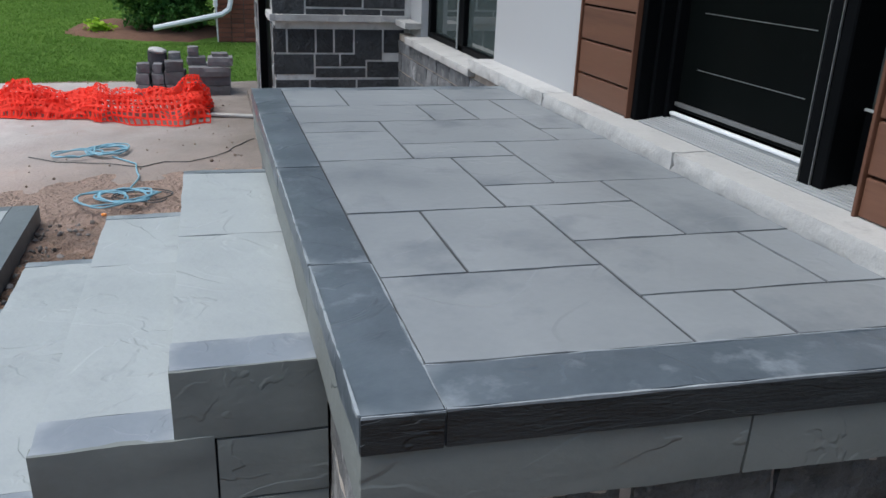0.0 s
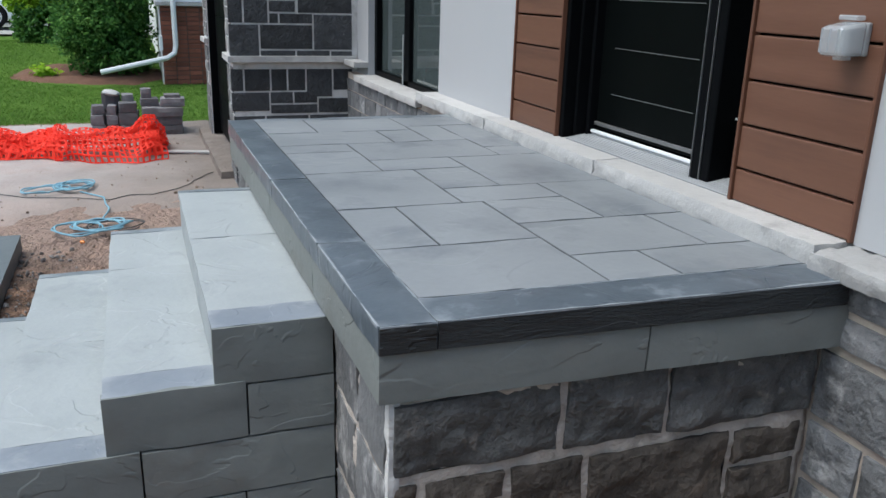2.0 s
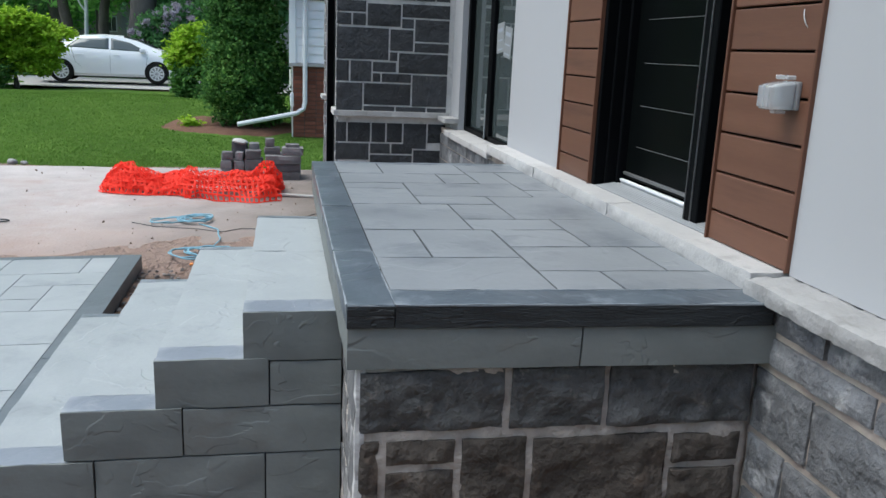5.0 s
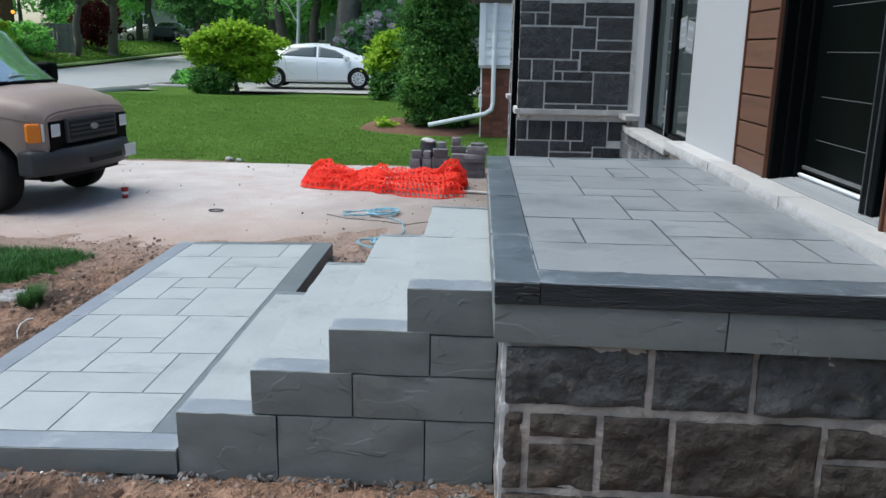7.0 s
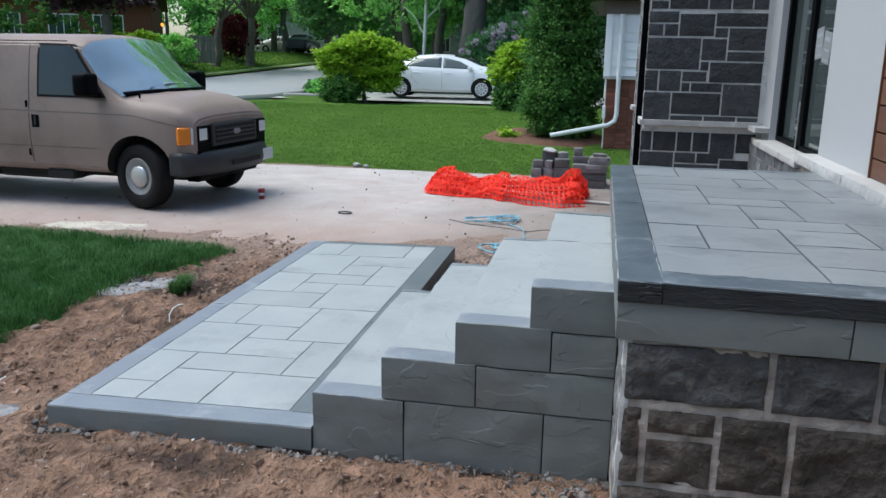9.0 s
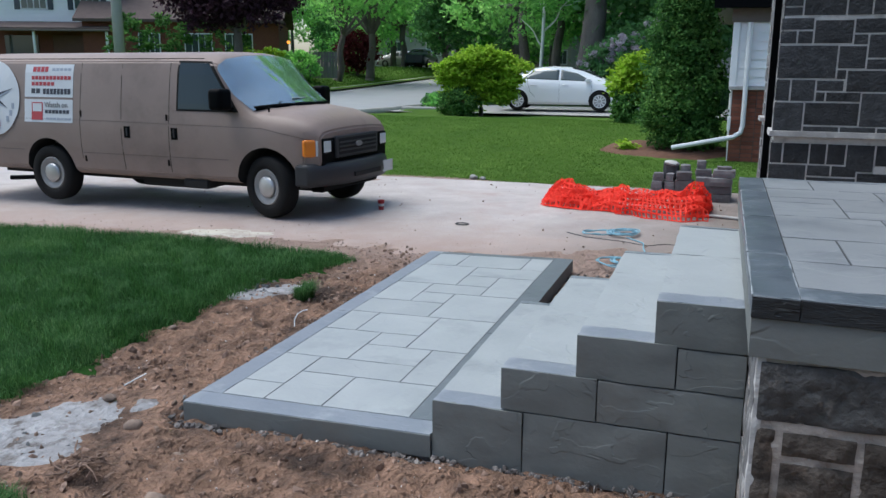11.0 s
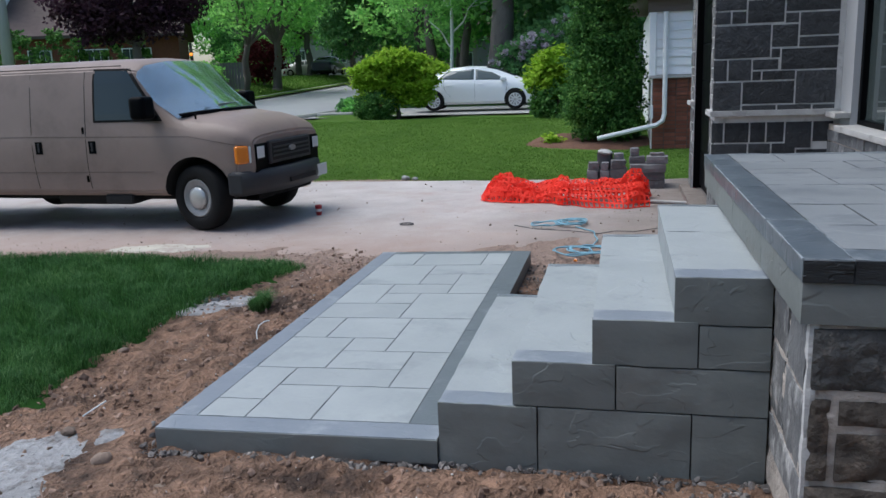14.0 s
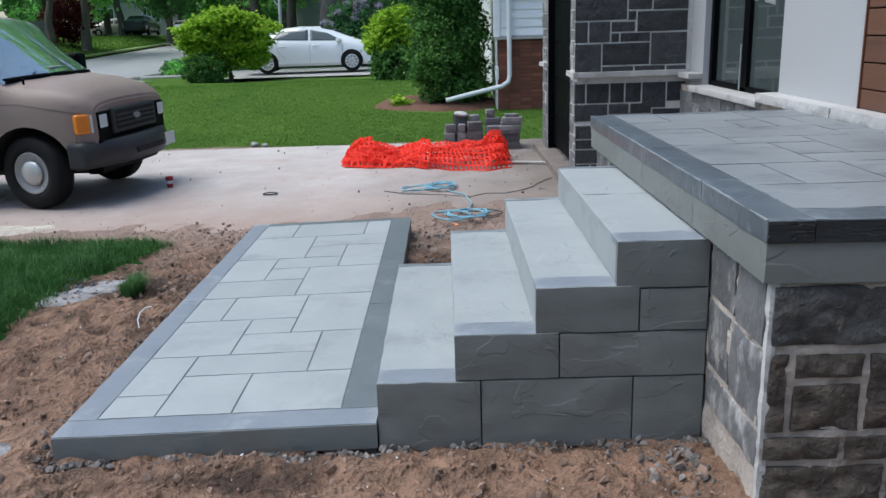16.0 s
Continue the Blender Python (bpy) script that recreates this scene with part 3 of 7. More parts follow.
def ground_height(x, y):
    z = lift(x, y)
    m = soil_mask(x, y) * ramp01(-9, -6, x) * (1 - 0.93 * spilled(x, y))
    z += lumps(x, y) * m * (1 - lawn_share(x, y)) * (1 - 0.6 * ramp01(3.6, 4.6, y))
    if -2.95 < x < 0.2 and 0.4 < y < 4.8:
        z = min(z, -0.06)
    # loosened ground along the foot of landing and steps
    dx, dy = max(-2.81 - x, 0, x - 0.05), max(0.655 - y, 0, y - 4.68)
    z -= 0.035 * ramp01(0.11, 0.02, math.hypot(dx, dy)) * (1 if x < 0.1 else 0)
    return z - 0.15 * ramp01(10.5, 11.2, y)


xs = axis_steps(-2500, 2500, -5.0, 2.0, 0.038)
ys = axis_steps(-400, 3000, -1.8, 5.0, 0.038)
ground = sheet("ground", xs, ys, ground_height, M["soil"])
tagged(ground, "lumpy brown dug-over soil reaching out to distance", "ground", kind="structure")

drive = sheet("driveway", axis_steps(-14.0, 3.0, -14.0, 3.0, 0.15), axis_steps(3.4, 10.9, 3.4, 10.9, 0.12),
              lambda x, y: lift(x, y) + 0.012 + 0.008 * noise.fractal(Vector((x, y, 0)) * 1.5, 0.6, 2, 3) - 0.14 * soil_mask(x, y) + 0.03 * ramp01(-10.4, -10.9, x)
              - 0.1 * ramp01(10.25 + 0.12 * noise.noise(Vector((x, 0, 0))), 10.7, y), M["drive"])
tagged(drive, "pale dusty driveway of crushed stone and sandy patches", "driveway", kind="structure")


lawn = sheet("lawn", axis_steps(-60, -2.4, -5.2, -2.4, 0.06), axis_steps(-12, 4.8, -1.6, 4.8, 0.06),
             lambda x, y: lawn_height(x, y), M["turf"], lambda x, y: lawn_share(x, y) > 0)
tagged(lawn, "cut green lawn bordered by dug soil", "lawn", kind="structure")
lawn2 = sheet("neighbour_lawn", axis_steps(-40, 6, -12, 6, 0.35), axis_steps(10.35, 22.3, 10.35, 22.3, 0.25),
              far_lawn_height, M["turf_far"])
tagged(lawn2, "mown green lawn rising to the neighbour's drive", "lawn", kind="structure")

# ---- porch ----
H = 0.94 * K
porch = thing("porch", "raised porch of grey stamped tiles with dark slate edging over a stone base", "porch", kind="structure")
WALL = 1.31


def slab(name, mat, parent, x0, x1, y0, y1, z0, z1, faces, seed, amount=0.004, step=0.07, bevel=0.005, label="", waves=6.0):
    x0, x1, y0, y1, z0, z1 = kx(x0, x1, y0, y1, z0, z1)
    return part(name, rough_slab(x0, x1, y0, y1, z0, z1, step, amount, seed, bevel, faces, waves), M[mat], parent, label, "edges")


def skewed(ob):
    """The near end of the porch is not quite square to the wall."""
    for v in ob.data.vertices:
        v.co.y -= 0.042 * ramp01(1.1, 0.0, v.co.y / K) * v.co.x
    return ob


def deck(*a, **k):
    return skewed(slab(*a, **k))


deck("core", "joint", porch, 0.02, WALL - 0.002, 0.03, 3.0, 0.737, 0.9345, "", 0, 0.004, 0.15)
# edging: strip along the steps, strip along the near end, strip at the far end
g = 0.0025
for n, (a, b) in enumerate(((0.014, 0.653), (0.653, 1.507), (1.507, 2.40), (2.40, 3.02))):
    deck("edging", "cap", porch, 0.0, 0.139, a + (g if n else 0), b - g, 0.867, 0.94, "xyZ", n, 0.003, 0.05)
deck("edging", "cap", porch, 0.142, WALL - 0.004, 0.017, 0.157, 0.867, 0.94, "yZ", 7, 0.003, 0.05)
# front band of the edging, in a much darker colour than its top
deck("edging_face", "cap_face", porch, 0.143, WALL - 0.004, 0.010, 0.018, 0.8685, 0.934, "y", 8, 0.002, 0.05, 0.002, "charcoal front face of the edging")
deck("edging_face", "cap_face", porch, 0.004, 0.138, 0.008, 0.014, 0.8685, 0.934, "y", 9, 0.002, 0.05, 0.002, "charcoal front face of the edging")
deck("edging", "cap", porch, 0.142, WALL - 0.004, 2.94, 3.02, 0.867, 0.94, "YZ", 9, 0.003, 0.08)
# pale residue along the worn arrises of the edging
for n, (a, b, c, d) in enumerate(((0.004, 0.139, 0.0075, 0.0125), (0.142, WALL - 0.006, 0.0095, 0.0145), (-0.0005, 0.0045, 0.016, 0.650), (-0.0005, 0.0045, 0.656, 1.504), (-0.0005, 0.0045, 1.510, 2.40))):
    deck("worn_edge", "worn", porch, a, b, c, d, 0.9345, 0.9398, "xyZ", 500 + n, 0.005, 0.02, 0.001, "pale worn arris of the edging", 11.0)
for n, (a, b, c, d) in enumerate(((0.1375, 0.1415, 0.012, 0.158), (0.142, 1.20, 0.1555, 0.1595), (0.1375, 0.1415, 0.160, 0.640))):
    deck("worn_edge", "worn", porch, a, b, c, d, 0.936, 0.9398, "xyZ", 510 + n, 0.005, 0.02, 0.001, "pale worn arris of the edging", 9.0)
for n, (a, b) in enumerate(((0.006, 0.703), (0.709, 1.332))):
    deck("fascia_block", "fascia", porch, a, b, 0.018, 0.045, 0.739, 0.864, "y", 20 + n, 0.005, 0.05)
for n, (a, b) in enumerate(((0.048, 0.762), (0.768, 1.60), (1.606, 3.01))):
    deck("fascia_block", "fascia", porch, 0.004, 0.03, a, b, 0.739, 0.864, "x", 30 + n, 0.004, 0.08)
deck("fascia_block", "fascia", porch, 0.034, WALL - 0.004, 2.99, 3.01, 0.739, 0.864, "Y", 41, 0.003, 0.2)
TILES = [(.141, .67, .16, .557), (.141, .345, .557, 1.005), (.345, .67, .557, 1.005), (.67, .893, .16, .378), (.893, WALL, .16, .378),
         (.67, 1.142, .378, .716), (1.142, WALL, .378, .716), (.67, .992, .716, 1.005), (.992, WALL, .716, 1.217), (.141, .597, 1.005, 1.57),
         (.597, .992, 1.005, 1.217), (.597, .836, 1.217, 1.57), (.836, WALL, 1.217, 1.785), (.141, .467, 1.57, 2.005), (.467, .836, 1.57, 1.785),
         (.141, .467, 2.005, 2.188), (.467, 1.09, 1.785, 2.188), (1.09, WALL, 1.785, 1.983), (1.09, WALL, 1.983, 2.63), (.141, .708, 2.188, 2.53),
         (.708, .902, 2.188, 2.53), (.902, 1.09, 2.188, 2.63), (.141, .402, 2.53, 2.94), (.402, .902, 2.53, 2.94), (.902, WALL, 2.63, 2.94)]
for n, (a, b, c, d) in enumerate(TILES):
    deck("tile", "tile", porch, a + 0.0042, b - 0.0042, c + 0.0042, d - 0.0042, 0.9295, 0.9385, "Z", n, 0.0022, 0.06, 0.0015)

# ---- steps ----
steps = thing("steps", "four pale grey stamped concrete steps with blue-grey edges and block-patterned sides", "steps", kind="structure")
Y0, Y1 = 0.608, 2.29
TREADS = [(-1.245, 0.184), (-0.935, 0.376), (-0.62, 0.557), (-0.315, 0.731)]
JOINTS = [(), (1.455,), (1.725,), (1.495,)]
for n, (x, z) in enumerate(TREADS):
    x1 = TREADS[n + 1][0] + 0.012 if n < 3 else 0.03
    slab("core", "joint", steps, x + 0.02, x1 + (0.003 if n < 3 else 0), Y0 + 0.02, Y1 - 0.02, -0.15, z - 0.012, "", 0)
    slab("front_edge", "edge", steps, x, x1, Y0, Y0 + 0.135, z - 0.03, z, "xyZ", 50 + n, 0.003, 0.05)
    slab("back_edge", "cap", steps, x, x1, Y1 - 0.05, Y1, z - 0.03, z, "xYZ", 54 + n, 0.003, 0.1)
    cuts = [Y0 + 0.135] + [j for j in JOINTS[n] if j > Y0 + 0.2] + [Y1 - 0.05]
    for k, (a, b) in enumerate(zip(cuts, cuts[1:])):
        slab("tread", "tread", steps, x, x1, a + 0.0015, b - 0.0015, z - 0.03, z - 0.001, "xZ", 60 + n * 5 + k, 0.0035, 0.05)
    low = TREADS[n - 1][1] if n else -0.12
    slab("riser", "tile_light", steps, x + 0.003, x + 0.025, Y0 + 0.03, Y1 - 0.03, low - 0.001, z - 0.031, "x", 80 + n, 0.003, 0.06)
BLOCKS = [(0.5455, 0.700, [-0.315, 0.036]), (0.3725, 0.5385, [-0.62, -0.224, 0.036]), (0.187, 0.3655, [-0.935, -0.529, 0.036]), (-0.11, 0.180, [-1.245, -0.836, -0.241, 0.036])]
for r, (z0, z1, cut) in enumerate(BLOCKS):
    for k, (a, b) in enumerate(zip(cut, cut[1:])):
        top = TREADS[3 - r][1] - 0.004 if k == 0 else z1
        slab("side_block", "fascia", steps, a + (0.003 if k else 0.001), b - 0.003, Y0 - 0.005, Y0 + 0.03, z0, top, "y", 90 + r * 5 + k, 0.007, 0.035, waves=5.0)

# ---- landing ----
landing = thing("landing", "low pale grey tiled landing slab with blue-grey border on soil", "landing slab", kind="structure")


def lz(x):
    return 0.021 + 0.019 * (x + 1.25)


def tilted(name, mat, x0, x1, y0, y1, drop, height, faces, seed, **k):
    ob = slab(name, mat, landing, x0, x1, y0, y1, -height, -drop, faces, seed, **k)
    for v in ob.data.vertices:
        v.co.z += K * lz(v.co.x / K)
    return ob


LX0, LX1, LY0, LY1 = -2.552, -1.250, 0.598, 4.25
tilted("core", "joint_grey", LX0 + 0.02, LX1 - 0.01, LY0 + 0.02, LY1 - 0.02, 0.005, 0.15, "", 0)
# right and far strips take a darker copy of the border overlay
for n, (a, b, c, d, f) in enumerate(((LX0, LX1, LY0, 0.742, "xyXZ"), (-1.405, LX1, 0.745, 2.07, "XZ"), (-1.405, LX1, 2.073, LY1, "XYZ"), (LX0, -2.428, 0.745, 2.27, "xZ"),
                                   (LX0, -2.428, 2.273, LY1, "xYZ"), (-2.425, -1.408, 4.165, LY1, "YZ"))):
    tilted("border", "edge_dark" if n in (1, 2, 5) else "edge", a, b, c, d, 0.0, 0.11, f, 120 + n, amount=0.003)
tilted("border_face", "fascia", LX0 + 0.002, LX1 - 0.001, LY0 - 0.006, LY0 + 0.006, 0.006, 0.11, "y", 131, amount=0.003, label="rough grey front face of the slab")
LA, LB = -2.425, -1.408
LT = [(LA, -2.187, .745, .957), (LA, -2.187, .957, 1.39), (-2.187, -1.866, .745, 1.148), (-1.866, LB, .745, 1.148), (-2.187, -1.618, 1.148, 1.39),
      (-1.618, LB, 1.148, 1.667), (LA, -2.035, 1.39, 1.895), (-2.035, -1.618, 1.39, 1.667), (-2.035, -1.786, 1.667, 1.895), (-1.786, LB, 1.667, 2.293),
      (LA, -2.215, 1.895, 2.293), (-2.215, -1.786, 1.895, 2.293), (LA, -1.876, 2.293, 2.625), (-1.876, LB, 2.293, 2.885), (LA, -2.132, 2.625, 3.135),
      (-2.132, -1.876, 2.625, 2.885), (-2.132, -1.69, 2.885, 3.135), (-1.69, LB, 2.885, 3.44), (LA, -1.956, 3.135, 3.74), (-1.956, -1.69, 3.135, 3.44),
      (-1.956, LB, 3.44, 3.74), (LA, -2.152, 3.74, 4.162), (-2.152, -1.60, 3.74, 4.162), (-1.60, LB, 3.74, 4.162)]
for n, (a, b, c, d) in enumerate(LT):
    tilted("tile", "tile_light", a + 0.0042, b - 0.0042, c + 0.0042, d - 0.0042, 0.001, 0.012, "Z", 140 + n, amount=0.002, bevel=0.0015)

# ---- house ----
W = 1.42  # face of the wall
base = thing("porch_base", "dark quarry stone foundation under the porch with sandy mortar", "foundation", kind="structure")
part("mortar_bed", rough_slab(*kx(0.043, 1.33, 0.040, 2.98, -0.3, 0.736), 0.025, 0.011, 77, 0.002, "xy", 9, 60), M["mortar"], base, "", True)
wall = thing("house_wall", "off-white stucco house wall above dark stone with a rough limestone ledge", "house wall", kind="structure")


def stucco(y0, y1, z0, z1, x0=W, x1=W + 0.3):
    part("stucco_panel", boxed(*kx(x0, x1, y0, y1, z0, z1)), M["stucco"], wall)


stucco(-6.0, 0.072, 0.995, 4.0)
stucco(2.370, 3.53, 0.995, 4.0)
stucco(5.28, 5.65, 0.9, 4.0)
stucco(3.53, 5.28, 3.0, 4.0)
part("foundation", rough_slab(*kx(1.335, 1.75, -6.0, 5.7, -0.3, 0.93), 0.05, 0.006, 78, 0.002, "x", 11, 140), M["sand"], wall)


def stones(parent, axis, at, rects, proud=0.02, seed=0, step=0.035, amount=0.010, bevel=0.010, mat="stone", sign=-1, gap=0.007):
    """Rock-faced stones in a wall: rects of (along0, along1, z0, z1) in plan units, on the plane axis = at."""
    for n, (a, b, c, d) in enumerate(rects):
        lo, hi = (at - proud, at + 0.03) if sign < 0 else (at - 0.03, at + proud)
        a, b, c, d = a + gap, b - gap, c + gap, d - gap
        if axis == "y":
            bm = rough_slab(*kx(a, b, lo, hi, c, d), step, amount, seed + n, bevel, "y" if sign < 0 else "Y", 9.0)
        else:
            bm = rough_slab(*kx(lo, hi, a, b, c, d), step, amount, seed + n, bevel, "x" if sign < 0 else "X", 9.0)
        part("stone", bm, M[mat if d > 0.5 or mat != "stone" or at > 1 else "stone_brown"], parent, "", "edges")


def ashlar(rng, a0, a1, z0, z1, course=(0.10, 0.21), width=(0.14, 0.42)):
    """Broken courses of squared stones that fill a rectangle."""
    out, z = [], z0
    while z < z1 - 0.04:
        h = rng.uniform(*course)
        if z + h > z1 - 0.06:
            h = z1 - z
        a = a0
        while a < a1 - 0.03:
            w = rng.uniform(*width)
            if a + w > a1 - 0.09:
                w = a1 - a
            if h > 0.15 and rng.random() < 0.3:
                s = rng.uniform(0.35, 0.65) * h
                out += [(a, a + w, z, z + s), (a, a + w, z + s, z + h)]
            else:
                out.append((a, a + w, z, z + h))
            a += w
        z += h
    return out


rng = random.Random(4)
# porch base: end facing the soil
stones(base, "y", 0.045, [(0.035, 0.498, 0.518, 0.734), (0.498, 0.818, 0.512, 0.734), (0.818, 1.325, 0.505, 0.734),
                          (0.035, 0.118, 0.225, 0.512), (0.118, 0.352, 0.408, 0.508), (0.118, 0.352, 0.225, 0.405), (0.352, 0.581, 0.225, 0.505),
                          (0.581, 1.055, 0.22, 0.495), (1.055, 1.31, 0.365, 0.488), (1.055, 1.31, 0.22, 0.362),
                          (0.035, 0.30, 0.125, 0.222), (0.30, 0.72, 0.12, 0.222), (0.72, 1.31, 0.115, 0.218), (0.035, 0.45, -0.2, 0.12), (0.45, 0.95, -0.2, 0.118), (0.95, 1.31, -0.2, 0.112)],
       0.021, 200, 0.016, 0.015, 0.012, gap=0.012)
# porch base: face towards the steps, smeared with pale mortar
stones(base, "x", 0.045, [(0.07, 0.33, 0.505, 0.734), (0.33, 0.60, 0.515, 0.734), (0.05, 0.36, 0.23, 0.50), (0.36, 0.60, 0.24, 0.505), (0.05, 0.60, 0.08, 0.225),
                          (2.32, 2.65, 0.3, 0.732), (2.65, 2.97, 0.3, 0.732), (2.32, 2.97, 0.0, 0.3)],
       0.010, 230, 0.03, 0.006, 0.005, "stone_smeared")
# corner smear of mortar
bm = rough_slab(*kx(0.033, 0.062, 0.033, 0.06, -0.1, 0.735), 0.02, 0.007, 5, 0.004, "xy", 10, 60)
part("mortar_smear", bm, M["mortar_white"], base)
# house wall beside the porch end, below the ledge
side = []
for z0, z1, cuts in ((0.835, 0.935, (-0.285, -0.62, -0.95, -1.4, -1.9, -2.5)), (0.728, 0.83, (-0.50, -0.9, -1.5, -1.9, -2.5)), (0.495, 0.715, (-0.265, -0.72, -1.1, -1.6, -2.0, -2.5)),
                     (0.30, 0.485, (-0.17, -0.52, -0.8, -1.3, -1.8, -2.5)), (0.08, 0.29, (-0.35, -0.7, -1.2, -1.7, -2.5)), (-0.2, 0.07, (-0.25, -0.8, -1.4, -2.5))):
    a = 0.035
    for b in cuts:
        side.append((b, a, z0, z1))
        a = b
stones(wall, "x", 1.335, side, 0.016, 260, 0.03, 0.009, 0.009, "stone_mid", gap=0.009)
# wall below the window
stones(wall, "x", 1.335, ashlar(rng, 3.06, 5.64, 0.2, 0.885), 0.014, 300, 0.08, 0.008, 0.008, "stone_mid")

# rough limestone ledges
def ledge(name, x0, x1, y0, y1, z0, z1, seed, faces="x", mat="sill"):
    bm = rough_slab(*kx(x0, x1, y0, y1, z0, z1), 0.024, 0.009, seed, 0.006, faces, 26.0, 48)
    part(name, bm, M[mat], wall, "", "edges")


ledge("ledge", 1.292, 1.45, 0.085, 1.30, 0.938, 1.0, 3, "xyY")
ledge("ledge", 1.290, 1.45, 1.304, 2.45, 0.938, 1.0, 4, "xyY")
ledge("ledge", 1.285, 1.45, 2.454, 3.60, 0.935, 1.0, 5, "xyY")
# the two near lengths take a darker grey limestone
ledge("ledge", 1.262, 1.45, -1.1, 0.080, 0.935, 0.992, 6, "xyYZ", "sill_grey")
ledge("ledge", 1.265, 1.45, -2.6, -1.105, 0.935, 0.992, 7, "xyY", "sill_grey")
ledge("window_ledge", 1.285, 1.62, 3.605, 5.28, 0.895, 0.942, 8, "xyY")
part("threshold_base", boxed(*kx(1.45, 1.85, 0.602, 1.858, 0.9, 0.995)), M["sill"], wall)
part("back_wall", boxed(*kx(1.72, 1.9, 0.0, 5.7, 0.9, 4.0)), M["black"], wall)

# brown cladding beside the door
def cladding(name, y0, y1, label):
    th = thing(name, label, "wall cladding", kind="structure")
    part("backing", boxed(*kx(W + 0.02, W + 0.2, y0, y1, 0.99, 4.0)), M["black"], th)
    z, n = 1.003, 0
    while z < 3.2:
        top = z + (0.113 if n == 0 else 0.1455)
        bm = boxed(*kx(W - 0.006, W + 0.03, y0 + 0.014, y1 - 0.014, z, top - 0.008), bevel=0.006, seg=2)
        part("board", bm, M["wood"], th)
        z, n = top, n + 1
    for a in (y0, y1 - 0.012):
        part("trim", boxed(*kx(W - 0.016, W + 0.05, a, a + 0.012, 1.0, 3.3), bevel=0.002), M["wood_dark"], th)
    return th


cladding("cladding_near", 0.072, 0.602, "brown horizontal wood-look cladding boards beside the door")
cladding("cladding_far", 1.858, 2.370, "brown horizontal wood-look cladding boards beside the door")

# front door with frame, side light and threshold
door = thing("door_1", "black front door with thin metal inlay lines in a deep black frame", "door", kind="structure")
for a, b, x in ((1.822, 1.858, W + 0.005), (1.800, 1.822, W + 0.06), (1.775, 1.800, 1.535)):
    part("frame_post", boxed(*kx(x, 1.72, a, b, 1.0, 3.2), bevel=0.004), M["black"], door)
part("frame_post", boxed(*kx(1.464, 1.72, 0.845, 0.892, 1.0, 3.2), bevel=0.005), M["black"], door)
part("frame_post", boxed(*kx(1.470, 1.72, 0.797, 0.843, 1.0, 3.2), bevel=0.005), M["black"], door)
part("frame_post", boxed(*kx(1.60, 1.72, 0.892, 1.0, 1.0, 3.2), bevel=0.005), M["black"], door)
part("frame_post", boxed(*kx(W + 0.01, 1.72, 0.602, 0.628, 0.995, 3.2), bevel=0.004), M["black"], door)
part("frame_post", boxed(*kx(1.50, 1.72, 0.628, 0.655, 0.995, 3.2), bevel=0.004), M["black"], door)
leaf = part("door_leaf", boxed(*kx(1.578, 1.63, 0.95, 1.775, 1.05, 3.1), bevel=0.003), M["door"], door)
for z in (1.220, 1.425, 1.633, 1.840, 2.047):
    part("inlay_line", boxed(*kx(1.5755, 1.58, 1.062, 1.665, z - 0.0014, z + 0.0014)), M["alu_dark"], leaf, "thin metal inlay line")
part("sweep", boxed(*kx(1.566, 1.582, 0.952, 1.775, 1.066, 1.082), bevel=0.002), M["alu_dark"], leaf, "dull metal kick strip")
part("side_light", boxed(*kx(1.585, 1.61, 0.655, 0.797, 1.24, 3.1)), M["glass"], door, "dark glass side light")
part("side_rail", boxed(*kx(1.565, 1.64, 0.655, 0.797, 1.0, 1.24), bevel=0.003), M["black"], door)
part("side_rail_trim", boxed(*kx(1.56, 1.567, 0.655, 0.797, 1.236, 1.243)), M["alu"], door)
part("tape_scrap", boxed(*kx(1.552, 1.562, 0.668, 0.71, 1.03, 1.045), bevel=0.003), M["film"], door, "scrap of white tape")
part("threshold_pan", boxed(*kx(1.430, 1.56, 0.628, 1.80, 0.9955, 1.001)), M["joint_grey"], door)
for n in range(8):
    x = 1.432 + n * 0.0150
    part("threshold_rib", boxed(*kx(x, x + 0.0118, 0.628, 1.80, 0.9985, 1.006 + 0.0022 * n), bevel=0.0015), M["alu_grey"], door, "ribbed aluminium threshold")
part("threshold_riser", boxed(*kx(1.556, 1.568, 0.90, 1.80, 1.0, 1.030), bevel=0.002), M["alu_grey"], door)
part("threshold_lip", boxed(*kx(1.550, 1.570, 0.90, 1.79, 1.031, 1.044), bevel=0.003), M["alu_bright"], door, "bright aluminium lip")
part("threshold_lip", boxed(*kx(1.552, 1.568, 0.655, 0.797, 1.0, 1.024), bevel=0.004), M["alu_grey"], door)
# thin pale strips up the outer edges of the two posts
for a, x in ((0.8925, 1.4635), (0.8445, 1.4665)):
    part("bead", boxed(*kx(x - 0.002, x + 0.004, a - 0.0015, a + 0.0015, 1.0, 3.2)), M["alu_dark"], door, "thin pale strip along the frame post's edge")

# window beside the stone wing
win = thing("window_1", "tall black-framed window with dark reflecting panes", "window", kind="structure")
for a, b in ((3.502, 3.535), (4.34, 4.46), (5.21, 5.28)):
    part("window_frame", boxed(*kx(1.475, 1.56, a, b, 0.945, 3.0), bevel=0.004), M["black"], win)
part("window_frame", boxed(*kx(1.475, 1.56, 3.535, 5.21, 0.945, 0.985), bevel=0.004), M["black"], win)
part("pane", boxed(*kx(1.51, 1.52, 3.535, 4.34, 0.985, 3.0)), M["glass"], win)
part("pane", boxed(*kx(1.525, 1.535, 4.46, 5.21, 0.985, 3.0)), M["glass"], win)
